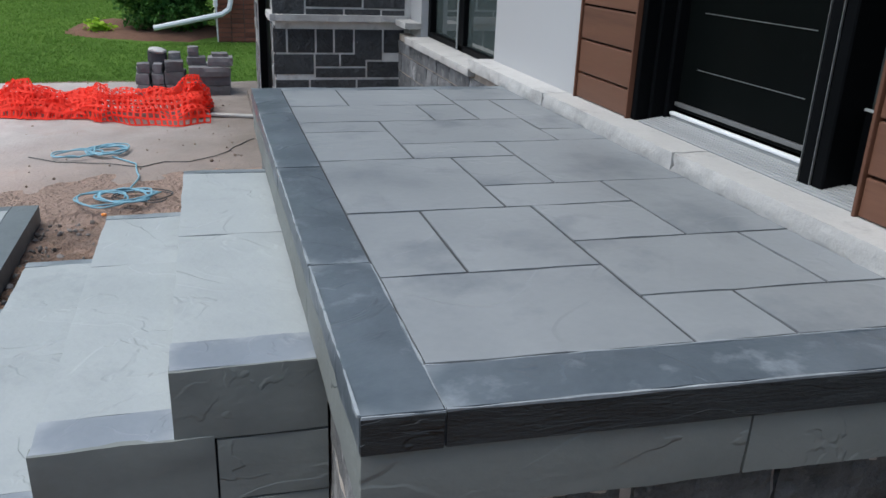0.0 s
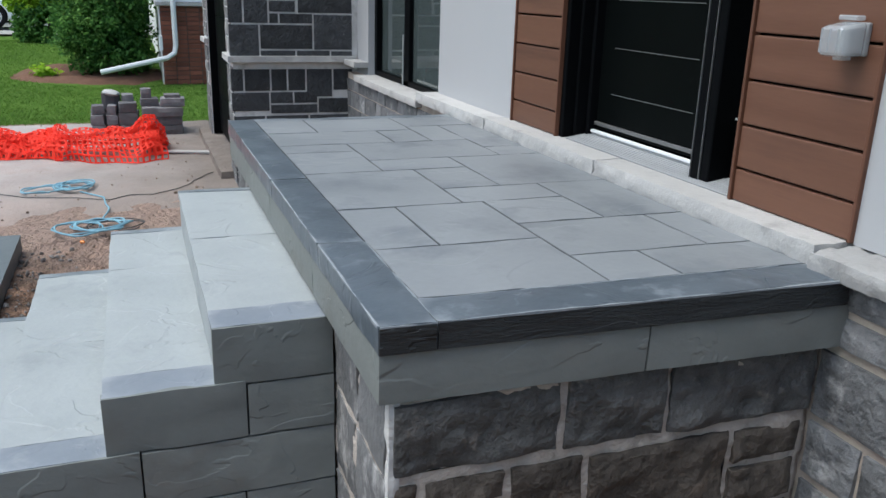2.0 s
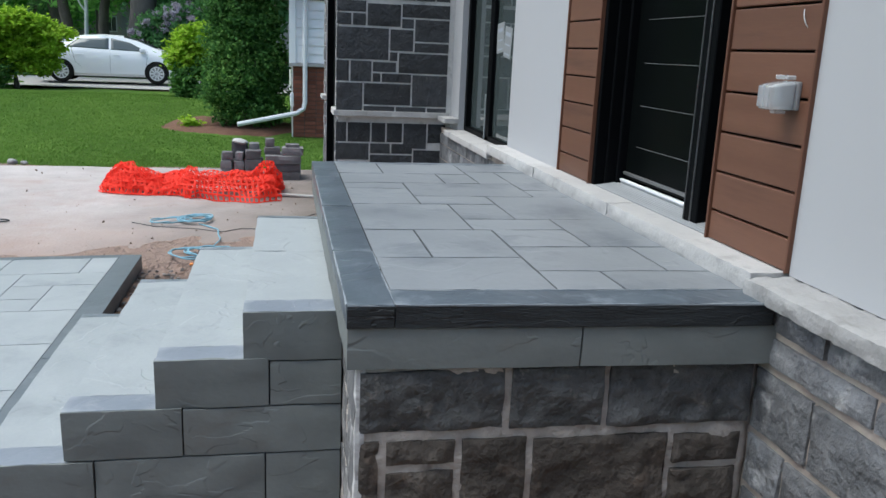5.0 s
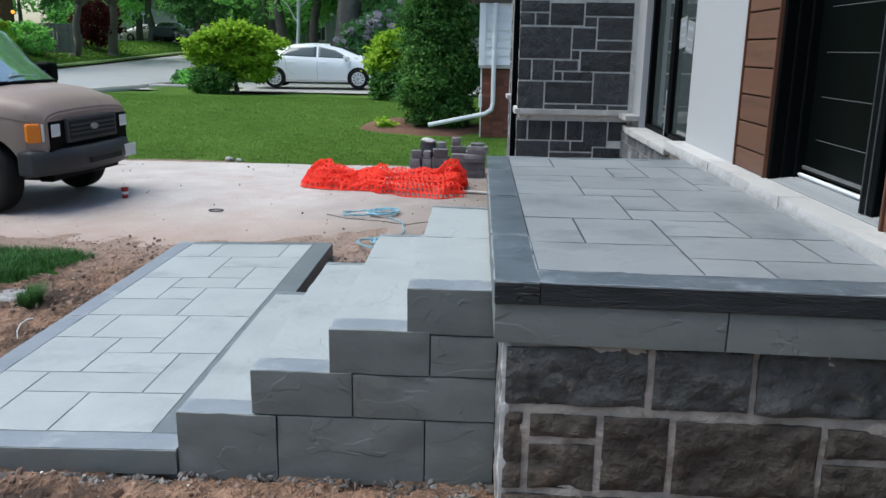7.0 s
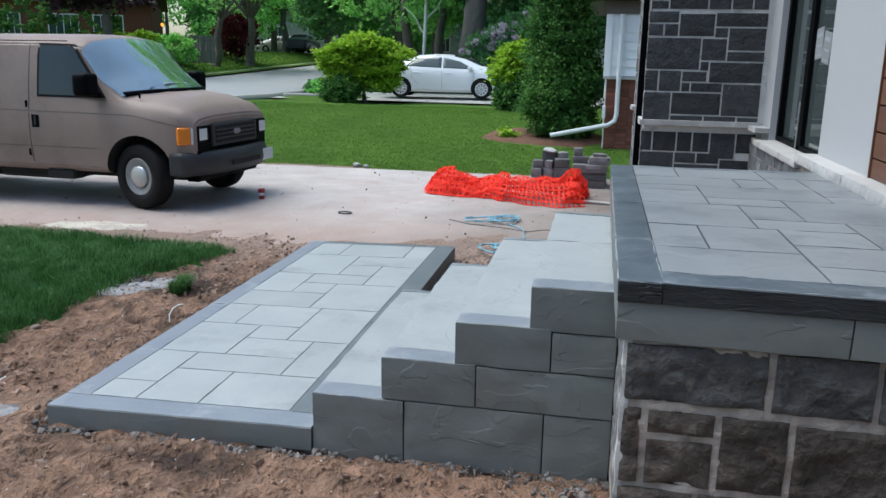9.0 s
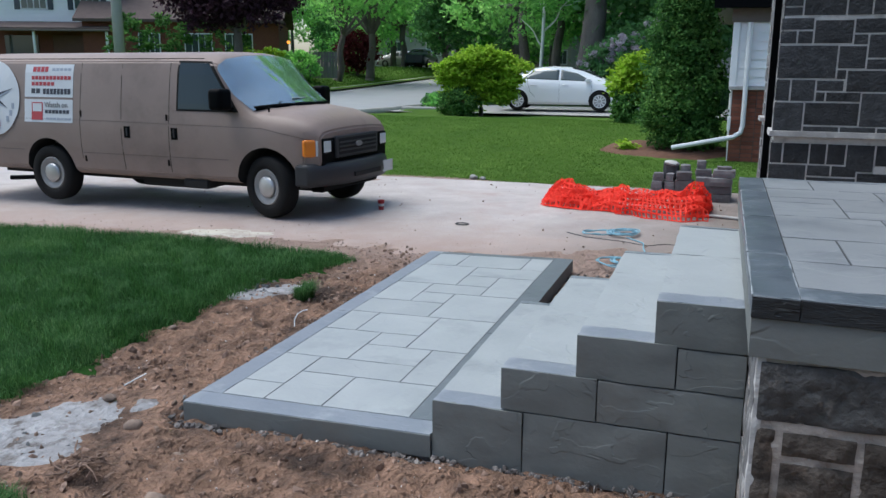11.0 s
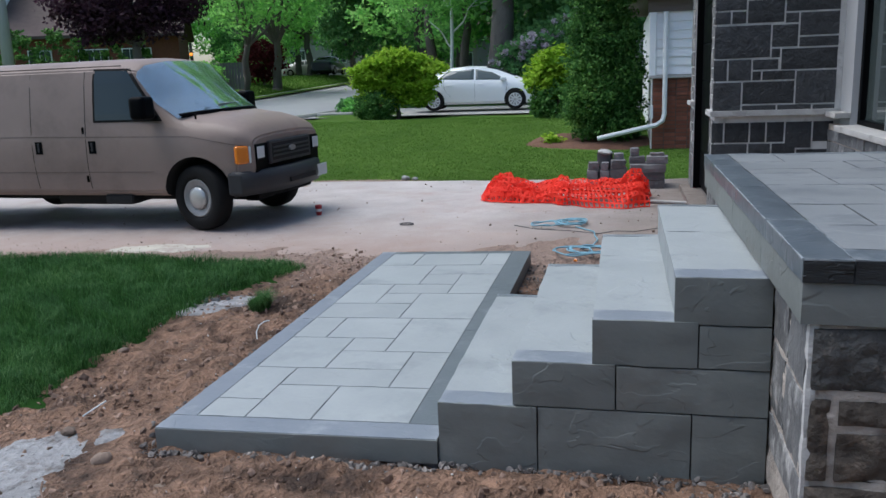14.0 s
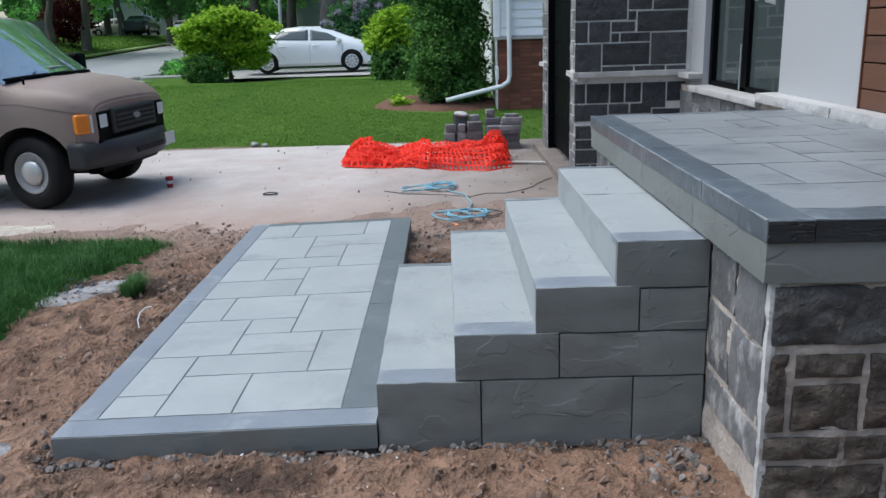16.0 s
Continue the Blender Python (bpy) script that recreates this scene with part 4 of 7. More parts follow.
part("wrap_strip", boxed(*kx(1.468, 1.475, 4.46, 4.48, 0.95, 1.32)), M["label_paper"], win, "loose strip of pale protective film")
for y, z, s in ((4.01, 1.735, 7), (4.235, 1.77, -5)):
    bm = bmesh.new()
    turned = Matrix.Rotation(radians(s), 4, "X")
    box(bm, *kx(-0.001, 0.001, -0.105, 0.105, -0.115, 0.115), m=Matrix.Translation(Vector((1.5085, y, z)) * K) @ turned)
    st = part("sticker", bm, M["label_paper"], win, "paper label")
    for k in range(3):
        bm = bmesh.new()
        box(bm, *kx(-0.0025, -0.0018, -0.07, 0.07, 0.045 - k * 0.07, (0.075 if k == 0 else 0.057) - k * 0.07), m=Matrix.Translation(Vector((1.5085, y, z)) * K) @ turned)
        part("text_bar", bm, M["sign_grey"], st, "dark line of print")

# outdoor outlet on the cladding under a clear bubble cover
lamp = thing("outdoor_outlet_box", "clear plastic outdoor outlet cover fixed to brown cladding", "outlet cover")
L = lambda *a: kx(*a)
part("back_plate", boxed(*L(W - 0.022, W - 0.006, 0.134, 0.222, 1.513, 1.602), bevel=0.006, seg=2), M["alu_grey"], lamp)
bm = bmesh.new()
vs = box(bm, *L(W - 0.108, W - 0.022, 0.130, 0.226, 1.510, 1.606), bevel=0.022, seg=4)
for v in vs:
    # the bubble narrows and slopes down towards its face
    q = ramp01(W * K - 0.022, W * K - 0.12, v.co.x)
    v.co.z -= q * 0.018 * ramp01(1.56 * K, 1.6 * K, v.co.z)
    v.co.y += q * 0.010 * (1 if v.co.y < 0.178 * K else -1)
part("cover", bm, M["cover"], lamp, "clear bubble cover")
for y in (0.150, 0.178, 0.206):
    part("rib", boxed(*L(W - 0.111, W - 0.104, y - 0.002, y + 0.002, 1.520, 1.585), bevel=0.0015), M["cover"], lamp)
part("outlet", boxed(*L(W - 0.075, W - 0.023, 0.142, 0.182, 1.525, 1.592), bevel=0.006, seg=2), M["alu_grey"], lamp, "grey socket face")
part("hinge", boxed(*L(W - 0.055, W - 0.022, 0.145, 0.212, 1.606, 1.620), bevel=0.004), M["cover"], lamp)
part("latch", boxed(*L(W - 0.07, W - 0.03, 0.165, 0.195, 1.500, 1.511), bevel=0.003), M["cover"], lamp)
tag = thing("wire_tail", "short white wire tail poking from brown cladding", "wire")
bm = bmesh.new()
tube(bm, [Vector(p) * K for p in ((W - 0.004, 0.152, 1.765), (W - 0.014, 0.155, 1.78), (W - 0.016, 0.163, 1.80), (W - 0.012, 0.171, 1.82))], 0.0019, 6)
part("wire", bm, M["film"], tag)

# stone wing with garage opening
wing = thing("stone_wing", "dark squared stone wing wall with pale joints and a limestone band", "stone wall", kind="structure")
part("mortar_bed", boxed(*kx(0.335, 1.75, 5.67, 6.1, -0.3, 4.0)), M["mortar_white"], wing)


def px(a, b, c, d):
    return ((a - 690) * 0.00543 + 0.318, (b - 690) * 0.00543 + 0.318, 1.846 - (d - 45) * 0.00523, 1.846 - (c - 45) * 0.00523)


WING = [(688, 740, 0, 22), (688, 715, 22, 45), (715, 740, 22, 45), (740, 800, 4, 45), (800, 886, 2, 28), (800, 823, 28, 47), (823, 886, 28, 69),
        (688, 780, 46, 104), (780, 823, 47, 87), (823, 886, 69, 88), (780, 796, 87, 105), (796, 886, 88, 126), (688, 712, 104, 143), (712, 751, 104, 143),
        (751, 794, 105, 125), (751, 767, 125, 143), (767, 821, 125, 143), (688, 736, 143, 201), (736, 821, 143, 184), (821, 886, 126, 185), (736, 793, 184, 201),
        (793, 849, 184, 201), (849, 886, 185, 201), (688, 709, 214, 252), (709, 751, 214, 252), (751, 778, 214, 252), (778, 808, 214, 252), (808, 852, 214, 263), (852, 886, 214, 252),
        (688, 749, 252, 285), (749, 787, 252, 273), (787, 827, 252, 273), (827, 886, 263, 290), (749, 827, 273, 290)]
stones(wing, "y", 5.67, [px(*w) for w in WING], 0.010, 330, 0.04, 0.006, 0.007, "stone_dark", gap=0.008)
stones(wing, "y", 5.67, ashlar(rng, 0.318, 1.38, 2.09, 3.2) + ashlar(rng, 0.318, 1.38, -0.25, 0.56), 0.012, 380, 0.1, 0.008, 0.008, "stone_dark", gap=0.008)
stones(wing, "x", 0.335, ashlar(rng, 5.67, 6.09, -0.25, 0.98, (0.1, 0.2), (0.15, 0.3)) + ashlar(rng, 5.67, 6.09, 1.08, 3.0, (0.1, 0.2), (0.15, 0.3)), 0.012, 420, 0.08, 0.008, 0.008, "stone_smeared")
for a in ((0.285, 1.40, 5.61, 5.72, 1.018, 1.068), (0.285, 0.34, 5.72, 6.10, 1.018, 1.068), (1.285, 1.42, 5.27, 5.61, 1.0, 1.045)):
    part("band", rough_slab(*kx(*a), 0.05, 0.012, 11, 0.008, "xyY", 10.0), M["sill"], wing, "limestone band")
far = thing("far_pier", "dark stone pier at the far side of the garage opening", "stone pier", kind="structure")
part("mortar_bed", boxed(*kx(0.335, 0.75, 8.0, 8.42, -0.3, 4.0)), M["mortar_white"], far)
stones(far, "x", 0.335, ashlar(rng, 8.0, 8.42, -0.25, 0.98, (0.1, 0.2), (0.15, 0.3)) + ashlar(rng, 8.0, 8.42, 1.08, 3.0, (0.1, 0.2), (0.15, 0.3)), 0.012, 460, 0.1, 0.008, 0.008, "stone_smeared")
part("band", rough_slab(*kx(0.285, 0.36, 7.98, 8.44, 1.018, 1.068), 0.05, 0.01, 12, 0.008, "xyY", 10.0), M["sill"], far)
gar = thing("garage_door", "flat black garage door between stone piers", "garage door", kind="structure")
for n in range(6):
    part("panel", boxed(*kx(0.42, 0.46, 6.1, 8.0, 0.06 + n * 0.42, 0.475 + n * 0.42), bevel=0.006), M["black"], gar)
part("jamb", boxed(*kx(0.345, 0.47, 6.085, 6.13, 0.02, 3.0)), M["black"], gar)
part("jamb", boxed(*kx(0.345, 0.47, 7.96, 8.0, 0.02, 3.0)), M["black"], gar)
ap = tagged(part("garage_apron", rough_slab(*kx(0.21, 0.75, 5.95, 8.5, -0.2, 0.012), 0.06, 0.010, 2, 0.008, "xyZ", 8, 48), M["drive"]), "rough pale concrete apron in front of the garage", "apron", kind="structure")
part("wing_roof", boxed(*kx(0.2, 1.75, 5.6, 8.5, 3.2, 3.4)), M["black"], wing)
part("end_wall", boxed(*kx(1.45, 1.75, -6.3, -6.0, -0.3, 4.0)), M["stucco"], wall)
# overhang added out of view; it shades the stucco wall below
part("soffit", boxed(*kx(1.2, 1.9, -6.0, 5.6, 3.4, 3.6)), M["black"], wall)



# ---- vehicles ----
def loft(bm, stations):
    """Mirrored sections [(x, [(y, z), ...]), ...] from the middle of the floor round to the middle of the roof, joined lengthwise."""
    rings = []
    for x, sec in stations:
        pts = [(y, z) for y, z in sec] + [(-y, z) for y, z in sec[-2:0:-1]]
        rings.append([bm.verts.new((x, y, z)) for y, z in pts])
    for a, b in zip(rings, rings[1:]):
        n = len(a)
        for k in range(n):
            bm.faces.new((a[k], a[(k + 1) % n], b[(k + 1) % n], b[k]))
    bm.faces.new(rings[0])
    bm.faces.new(rings[-1][::-1])
    bmesh.ops.recalc_face_normals(bm, faces=bm.faces)


def at_station(stations, x):
    for (xa, a), (xb, b) in zip(stations, stations[1:]):
        if min(xa, xb) <= x <= max(xa, xb):
            t = (x - xa) / (xb - xa)
            return [(p[0] + t * (q[0] - p[0]), p[1] + t * (q[1] - p[1])) for p, q in zip(a, b)]
    return stations[0][1] if abs(x - stations[0][0]) < abs(x - stations[-1][0]) else stations[-1][1]


def side_y(stations, x, z):
    """Half width of the body at x and height z."""
    best = 0
    sec = at_station(stations, x)
    for (y0, z0), (y1, z1) in zip(sec, sec[1:]):
        if min(z0, z1) <= z <= max(z0, z1) and abs(z1 - z0) > 1e-6:
            best = max(best, y0 + (y1 - y0) * (z - z0) / (z1 - z0))
    return best


def side_panel(bm, stations, outline, off, thick=0.006, sign=-1, n=8):
    """A thin panel that follows the body's side, inside a four-cornered outline (x, z): rear-low, front-low, front-high, rear-high."""
    (x0, z0), (x1, z1), (x2, z2), (x3, z3) = outline
    grid = []
    for j in range(n + 1):
        v = j / n
        row = []
        for i in range(n + 1):
            u = i / n
            x = (1 - v) * ((1 - u) * x0 + u * x1) + v * ((1 - u) * x3 + u * x2)
            z = (1 - v) * ((1 - u) * z0 + u * z1) + v * ((1 - u) * z3 + u * z2)
            y = side_y(stations, x, z)
            row.append((bm.verts.new((x, sign * (y + off), z)), bm.verts.new((x, sign * (y + off - thick), z))))
        grid.append(row)
    for j in range(n):
        for i in range(n):
            a, b, c, d = grid[j][i], grid[j][i + 1], grid[j + 1][i + 1], grid[j + 1][i]
            bm.faces.new((a[0], b[0], c[0], d[0]))
            bm.faces.new((d[1], c[1], b[1], a[1]))
    for line in ([grid[0][i] for i in range(n + 1)], [grid[n][i] for i in range(n + 1)], [grid[j][0] for j in range(n + 1)], [grid[j][n] for j in range(n + 1)]):
        for p, q in zip(line, line[1:]):
            bm.faces.new((p[0], q[0], q[1], p[1]))
    bmesh.ops.recalc_face_normals(bm, faces=bm.faces)
    return bm


def carved(ob, cutters):
    """Cuts round holes (x, z, radius, depth) into both sides of a body and keeps the result."""
    bm = bmesh.new()
    for x, z, r, y_in in cutters:
        for s in (-1, 1):
            cyl(bm, (x, s * y_in, z), (x, s * 1.5, z), r, r, 28)
    cut = new("cutter", mesh_of(bm, "cutter", M["van_dark"]))
    mod = ob.modifiers.new("cut", "BOOLEAN")
    mod.operation, mod.object, mod.solver, mod.material_mode = "DIFFERENCE", cut, "EXACT", "TRANSFER"
    bpy.context.view_layer.update()
    got = bpy.data.meshes.new_from_object(ob.evaluated_get(bpy.context.evaluated_depsgraph_get()))
    ob.modifiers.clear()
    ob.data = got
    bpy.data.objects.remove(cut)
    return ob


def wheel(parent, x, y, r, width, kind, turn=0.0):
    """Tyre, rim and hub cap; the outer face looks to the side of y."""
    s = 1 if y > 0 else -1
    hub = new("wheel")
    hub.parent = parent
    hub.matrix_local = pose(x, y, r, 0, 0, turn)
    w = width / 2
    bm = bmesh.new()
    lathe(bm, [(r * 0.60, -w * 0.9), (r * 0.72, -w), (r * 0.93, -w * 0.96), (r * 0.985, -w * 0.78), (r, -w * 0.4), (r, w * 0.4), (r * 0.985, w * 0.78), (r * 0.93, w * 0.96), (r * 0.72, w), (r * 0.60, w * 0.9)], 36, closed=True)
    part("tyre", bm, M["rubber"], hub, "black rubber tyre", True)
    bm = bmesh.new()
    lathe(bm, [(r * 0.05, s * w * 0.62), (r * 0.36, s * w * 0.62), (r * 0.40, s * w * 0.74), (r * 0.50, s * w * 0.78), (r * 0.55, s * w * 0.90), (r * 0.58, s * w * 0.88), (r * 0.58, s * w * 0.2), (r * 0.05, s * w * 0.1)], 30)
    part("rim", bm, M["alu_dark" if kind == "alloy" else "steel"], hub, "", True)
    if kind == "alloy":
        bm = bmesh.new()
        lathe(bm, [(r * 0.57, s * w * 0.97), (r * 0.66, s * w * 1.0), (r * 0.67, s * w * 0.6), (r * 0.57, s * w * 0.6)], 32, closed=True)
        part("rim_lip", bm, M["alloy"], hub, "", True)
    if kind == "alloy":
        for k in range(10):
            a = 2 * math.pi * k / 10
            bm = boxed(0.05, r * 0.60, -0.012, 0.012, -r * 0.065, r * 0.065, bevel=0.006, m=Matrix.Translation((0, s * w * 0.9, 0)) @ Matrix.Rotation(a, 4, "Y"))
            part("spoke", bm, M["alloy"], hub)
    bm = bmesh.new()
    lathe(bm, [(0.003, s * w * 1.06), (r * 0.18, s * w * 1.04), (r * 0.27, s * w * 0.99), (r * 0.34, s * w * 0.92), (r * 0.35, s * w * 0.5)] if kind != "alloy" else [(0.003, s * w * 0.9), (r * 0.14, s * w * 0.88), (r * 0.16, s * w * 0.6)], 24)
    part("hub_cap", bm, M["chrome"], hub, "dull chrome hub cap", True)
    return hub


def seam(parent, stations, line, name="seam", width=0.008, mat="van_dark", sign=-1):
    """A narrow dark gap, or a crease's painted shade, that follows points (x, z) on the body's side."""
    bm = bmesh.new()
    pts = []
    for (xa, za), (xb, zb) in zip(line, line[1:]):
        for k in range(9):
            x, z = xa + (xb - xa) * k / 8, za + (zb - za) * k / 8
            pts.append((x, sign * (side_y(stations, x, z) + 0.0005), z))
    tube(bm, pts, width / 2, 4)
    part(name, bm, M[mat], parent)


FULL = [(0, 0.40), (0.88, 0.40), (0.955, 0.46), (0.985, 0.66), (0.99, 0.72), (1.0, 0.80), (1.0, 1.11), (0.985, 1.18), (0.965, 1.37), (0.905, 1.765), (0.862, 1.905), (0.74, 1.985), (0.4, 2.030), (0, 2.042)]
COWL = [(0, 0.40), (0.88, 0.40), (0.955, 0.46), (0.985, 0.66), (0.99, 0.72), (1.0, 0.80), (0.995, 1.06), (0.975, 1.12), (0.945, 1.19), (0.90, 1.25), (0.86, 1.29), (0.70, 1.335), (0.4, 1.36), (0, 1.365)]
HOOD = [(0, 0.42), (0.85, 0.42), (0.93, 0.47), (0.96, 0.66), (0.965, 0.72), (0.97, 0.80), (0.965, 0.995), (0.955, 1.06), (0.93, 1.115), (0.885, 1.158), (0.82, 1.192), (0.67, 1.222), (0.4, 1.240), (0, 1.246)]
NOSE = [(0, 0.46), (0.74, 0.46), (0.80, 0.50), (0.84, 0.66), (0.85, 0.72), (0.85, 0.80), (0.85, 0.955), (0.848, 0.985), (0.83, 1.015), (0.795, 1.04), (0.73, 1.06), (0.60, 1.075), (0.38, 1.085), (0, 1.09)]


def narrowed(sec, f, top=1.0):
    return [(y * f, 0.4 + (z - 0.4) * top) for y, z in sec]


VAN = [(-5.47, narrowed(FULL, 0.95, 0.975)), (-5.39, narrowed(FULL, 0.985, 0.992)), (-4.8, FULL), (-2.4, FULL), (-1.25, FULL), (-0.88, narrowed(FULL, 0.997, 0.996)), (-0.64, narrowed(FULL, 0.99, 0.972)),
       (0.16, COWL), (0.42, [((a + c) / 2, (b + d) / 2 + 0.012) for (a, b), (c, d) in zip(COWL, HOOD)]), (0.58, HOOD), (0.68, [(a * 0.35 + c * 0.65, b * 0.50 + d * 0.50 + 0.018) for (a, b), (c, d) in zip(HOOD, NOSE)]), (0.745, NOSE)]

FOOT = [-0.82, -0.76, -0.70] + [-0.64 + 0.081 * k for k in range(1, 10)] + [0.24, 0.32, 0.40]
VAN = sorted(VAN + [(x, at_station(VAN, x)) for x in FOOT], key=lambda st: st[0])


def bowed(ob):
    """Bows the windscreen and what lies along its foot: the sides lie further back than the middle."""
    for p in ob.data.vertices:
        w = ramp01(-0.80, -0.15, p.co.x) * ramp01(0.60, 0.22, p.co.x) * ramp01(1.12, 1.28, p.co.z)
        p.co.x -= 0.34 * (abs(p.co.y) / 0.9) ** 2.2 * w
    return ob


def build_van():
    v = thing("cargo_van", "dusty brown cargo van with round compass sign parked on the drive", "van")
    bm = bmesh.new()
    loft(bm, VAN)
    bmesh.ops.bevel(bm, geom=[e for e in bm.edges if e.calc_face_angle(0) > 0.5], offset=0.02, segments=2, affect="EDGES")
    body = part("body", bm, M["van"], v, "dusty matt brown paint", True)
    bowed(body)
    carved(body, [(0.04, 0.42, 0.455, 0.62), (-3.58, 0.42, 0.455, 0.62)])
    body.data.polygons.foreach_set("use_smooth", [True] * len(body.data.polygons))
    body.data.set_sharp_from_angle(angle=radians(32))
    # glass
    bm = bmesh.new()
    rows = []
    for x in [-0.62] + FOOT[3:12] + [0.13]:
        sec = at_station(VAN, x)[-5:]
        sec = [tuple(Vector(sec[1]).lerp(Vector(sec[0]), 0.45))] + sec[1:]
        line = [(y, z) for y, z in sec] + [(-y, z) for y, z in sec[-2::-1]]
        rows.append([bm.verts.new((x + 0.010, y, z + 0.012)) for y, z in line])
    for p, q in zip(rows, rows[1:]):
        for k in range(len(p) - 1):
            bm.faces.new((p[k], p[k + 1], q[k + 1], q[k]))
    bmesh.ops.solidify(bm, geom=bm.faces[:], thickness=0.006)
    bmesh.ops.recalc_face_normals(bm, faces=bm.faces)
    bmesh.ops.split_edges(bm, edges=[e for e in bm.edges if e.calc_face_angle(0) > 0.9])
    bowed(part("windscreen", bm, M["shield"], v, "windscreen reflecting trees and sky", True))
    for s in (-1, 1):
        part("window_gasket", side_panel(bmesh.new(), VAN, [(-1.30, 1.29), (-0.36, 1.29), (-0.80, 1.905), (-1.30, 1.915)], 0.004, 0.01, s), M["rubber"], v)
        part("side_window", side_panel(bmesh.new(), VAN, [(-1.27, 1.315), (-0.41, 1.315), (-0.825, 1.88), (-1.27, 1.89)], 0.008, 0.006, s), M["auto_glass"], v, "dark side window")
        for line in ([(-1.44, 0.50), (-1.42, 1.16), (-1.42, 1.89)], [(-2.22, 0.50), (-2.22, 1.88)], [(-2.95, 0.62), (-2.93, 1.89)]):
            seam(v, VAN, line, sign=s, width=0.007)
        # body creases: the fold's shade is drawn as thin darker strips
        seam(v, VAN, [(-5.35, 1.135), (-2.5, 1.135), (0.0, 1.105), (0.66, 0.985)], "crease", 0.008, "van_crease", s)
        seam(v, VAN, [(-5.35, 0.70), (-4.05, 0.70)], "crease", 0.008, "van_crease", s)
        seam(v, VAN, [(-2.95, 0.70), (-0.52, 0.70)], "crease", 0.008, "van_crease", s)
        seam(v, VAN, [(-5.3, 1.945), (-0.95, 1.94)], "drip_rail", 0.018, "van_dark", s)
        for x, z in ((-1.335, 1.0), (-2.12, 1.0)):
            h = part("door_handle", side_panel(bmesh.new(), VAN, [(x - 0.05, z - 0.075), (x + 0.05, z - 0.075), (x + 0.05, z + 0.075), (x - 0.05, z + 0.075)], 0.006, 0.01, s, 3), M["black"], v, "black door handle")
            part("grip", boxed(x - 0.012, x + 0.012, s * (side_y(VAN, x, z) + 0.008) - 0.008, s * (side_y(VAN, x, z) + 0.008) + 0.008, z - 0.05, z + 0.055, bevel=0.004), M["bumper"], h)
        for x, z in ((-2.93, 1.22), (-1.46, 1.2), (-2.90, 0.62), (-1.47, 0.62)):
            y = s * side_y(VAN, x, z)
            part("hinge", boxed(x - 0.012, x + 0.014, y - 0.012, y + 0.012, z - 0.04, z + 0.04, bevel=0.004), M["black"], v)
    # front: grille, lamps, bumper
    part("front_panel", boxed(0.64, 0.755, -0.83, 0.83, 0.66, 0.995, bevel=0.012), M["black"], v, "black plastic front panel")
    grille = part("grille", boxed(0.73, 0.785, -0.54, 0.54, 0.735, 1.005, bevel=0.02, seg=2), M["bumper"], v)
    part("opening", boxed(0.781, 0.788, -0.49, 0.49, 0.775, 0.975), M["van_dark"], grille)
    for z in (0.825, 0.875, 0.925):
        part("bar", boxed(0.783, 0.799, -0.49, 0.49, z - 0.010, z + 0.010, bevel=0.004), M["bumper"], grille)
    bm = bmesh.new()
    cyl(bm, (0.792, 0, 0.885), (0.810, 0, 0.885), 0.06, 0.055, 20)
    bmesh.ops.scale(bm, vec=(1, 1.35, 0.6), verts=bm.verts, space=Matrix.Translation((0, 0, -0.885)))
    part("badge", bm, M["steel"], grille, "plain oval badge")
    for s in (-1, 1):
        lamp_ob = part("headlight", boxed(0.71, 0.774, s * 0.73 - 0.085, s * 0.73 + 0.085, 0.825, 0.965, bevel=0.015, seg=2), M["lens"], v, "rectangular headlight")
        part("bezel", boxed(0.705, 0.766, s * 0.73 - 0.10, s * 0.73 + 0.10, 0.805, 0.985, bevel=0.01), M["black"], lamp_ob)
        at = pose(0.648, s * 0.875, 0, 0, 0, -s * 52)
        signal = part("turn_signal", boxed(-0.130, 0.030, -0.05, 0.045, 0.775, 0.985, bevel=0.036, seg=4, m=at), M["amber"], v, "amber turn signal")
        part("clear_lens", boxed(0.024, 0.075, -0.05, 0.042, 0.780, 0.978, bevel=0.016, seg=3, m=at), M["lens"], signal, "clear half of the corner lamp")
    bm = bmesh.new()
    rows = []
    for k in range(17):
        y = -1.0 + 2.0 * k / 16
        x = 0.925 - 0.25 * abs(y) ** 2.6
        rows.append([bm.verts.new(p) for p in ((x - 0.14, y, 0.40), (x - 0.02, y, 0.42), (x + 0.005, y, 0.50), (x, y, 0.60), (x - 0.02, y, 0.665), (x - 0.06, y, 0.69), (x - 0.16, y, 0.69))])
    for p, q in zip(rows, rows[1:]):
        for k in range(6):
            bm.faces.new((p[k], p[k + 1], q[k + 1], q[k]))
        bm.faces.new((p[6], p[0], q[0], q[6]))
    bm.faces.new(rows[0])
    bm.faces.new(rows[-1][::-1])
    bmesh.ops.recalc_face_normals(bm, faces=bm.faces)
    bump = part("front_bumper", bm, M["bumper"], v, "grey plastic front bumper", True)
    part("bumper_slot", boxed(0.90, 0.937, -0.34, 0.34, 0.50, 0.555), M["van_dark"], bump)
    part("air_dam", boxed(0.50, 0.68, -0.72, 0.72, 0.32, 0.42, bevel=0.02), M["black"], bump)
    for s in (-1, 1):
        part("bumper_end", boxed(0.46, 0.66, s * 0.965 - 0.04, s * 0.965 + 0.04, 0.42, 0.68, bevel=0.03, seg=2), M["bumper"], bump)
    part("number_plate", boxed(0.865, 0.88, 0.50, 0.80, 0.46, 0.61, bevel=0.004), M["plate"], v, "pale blank number plate")
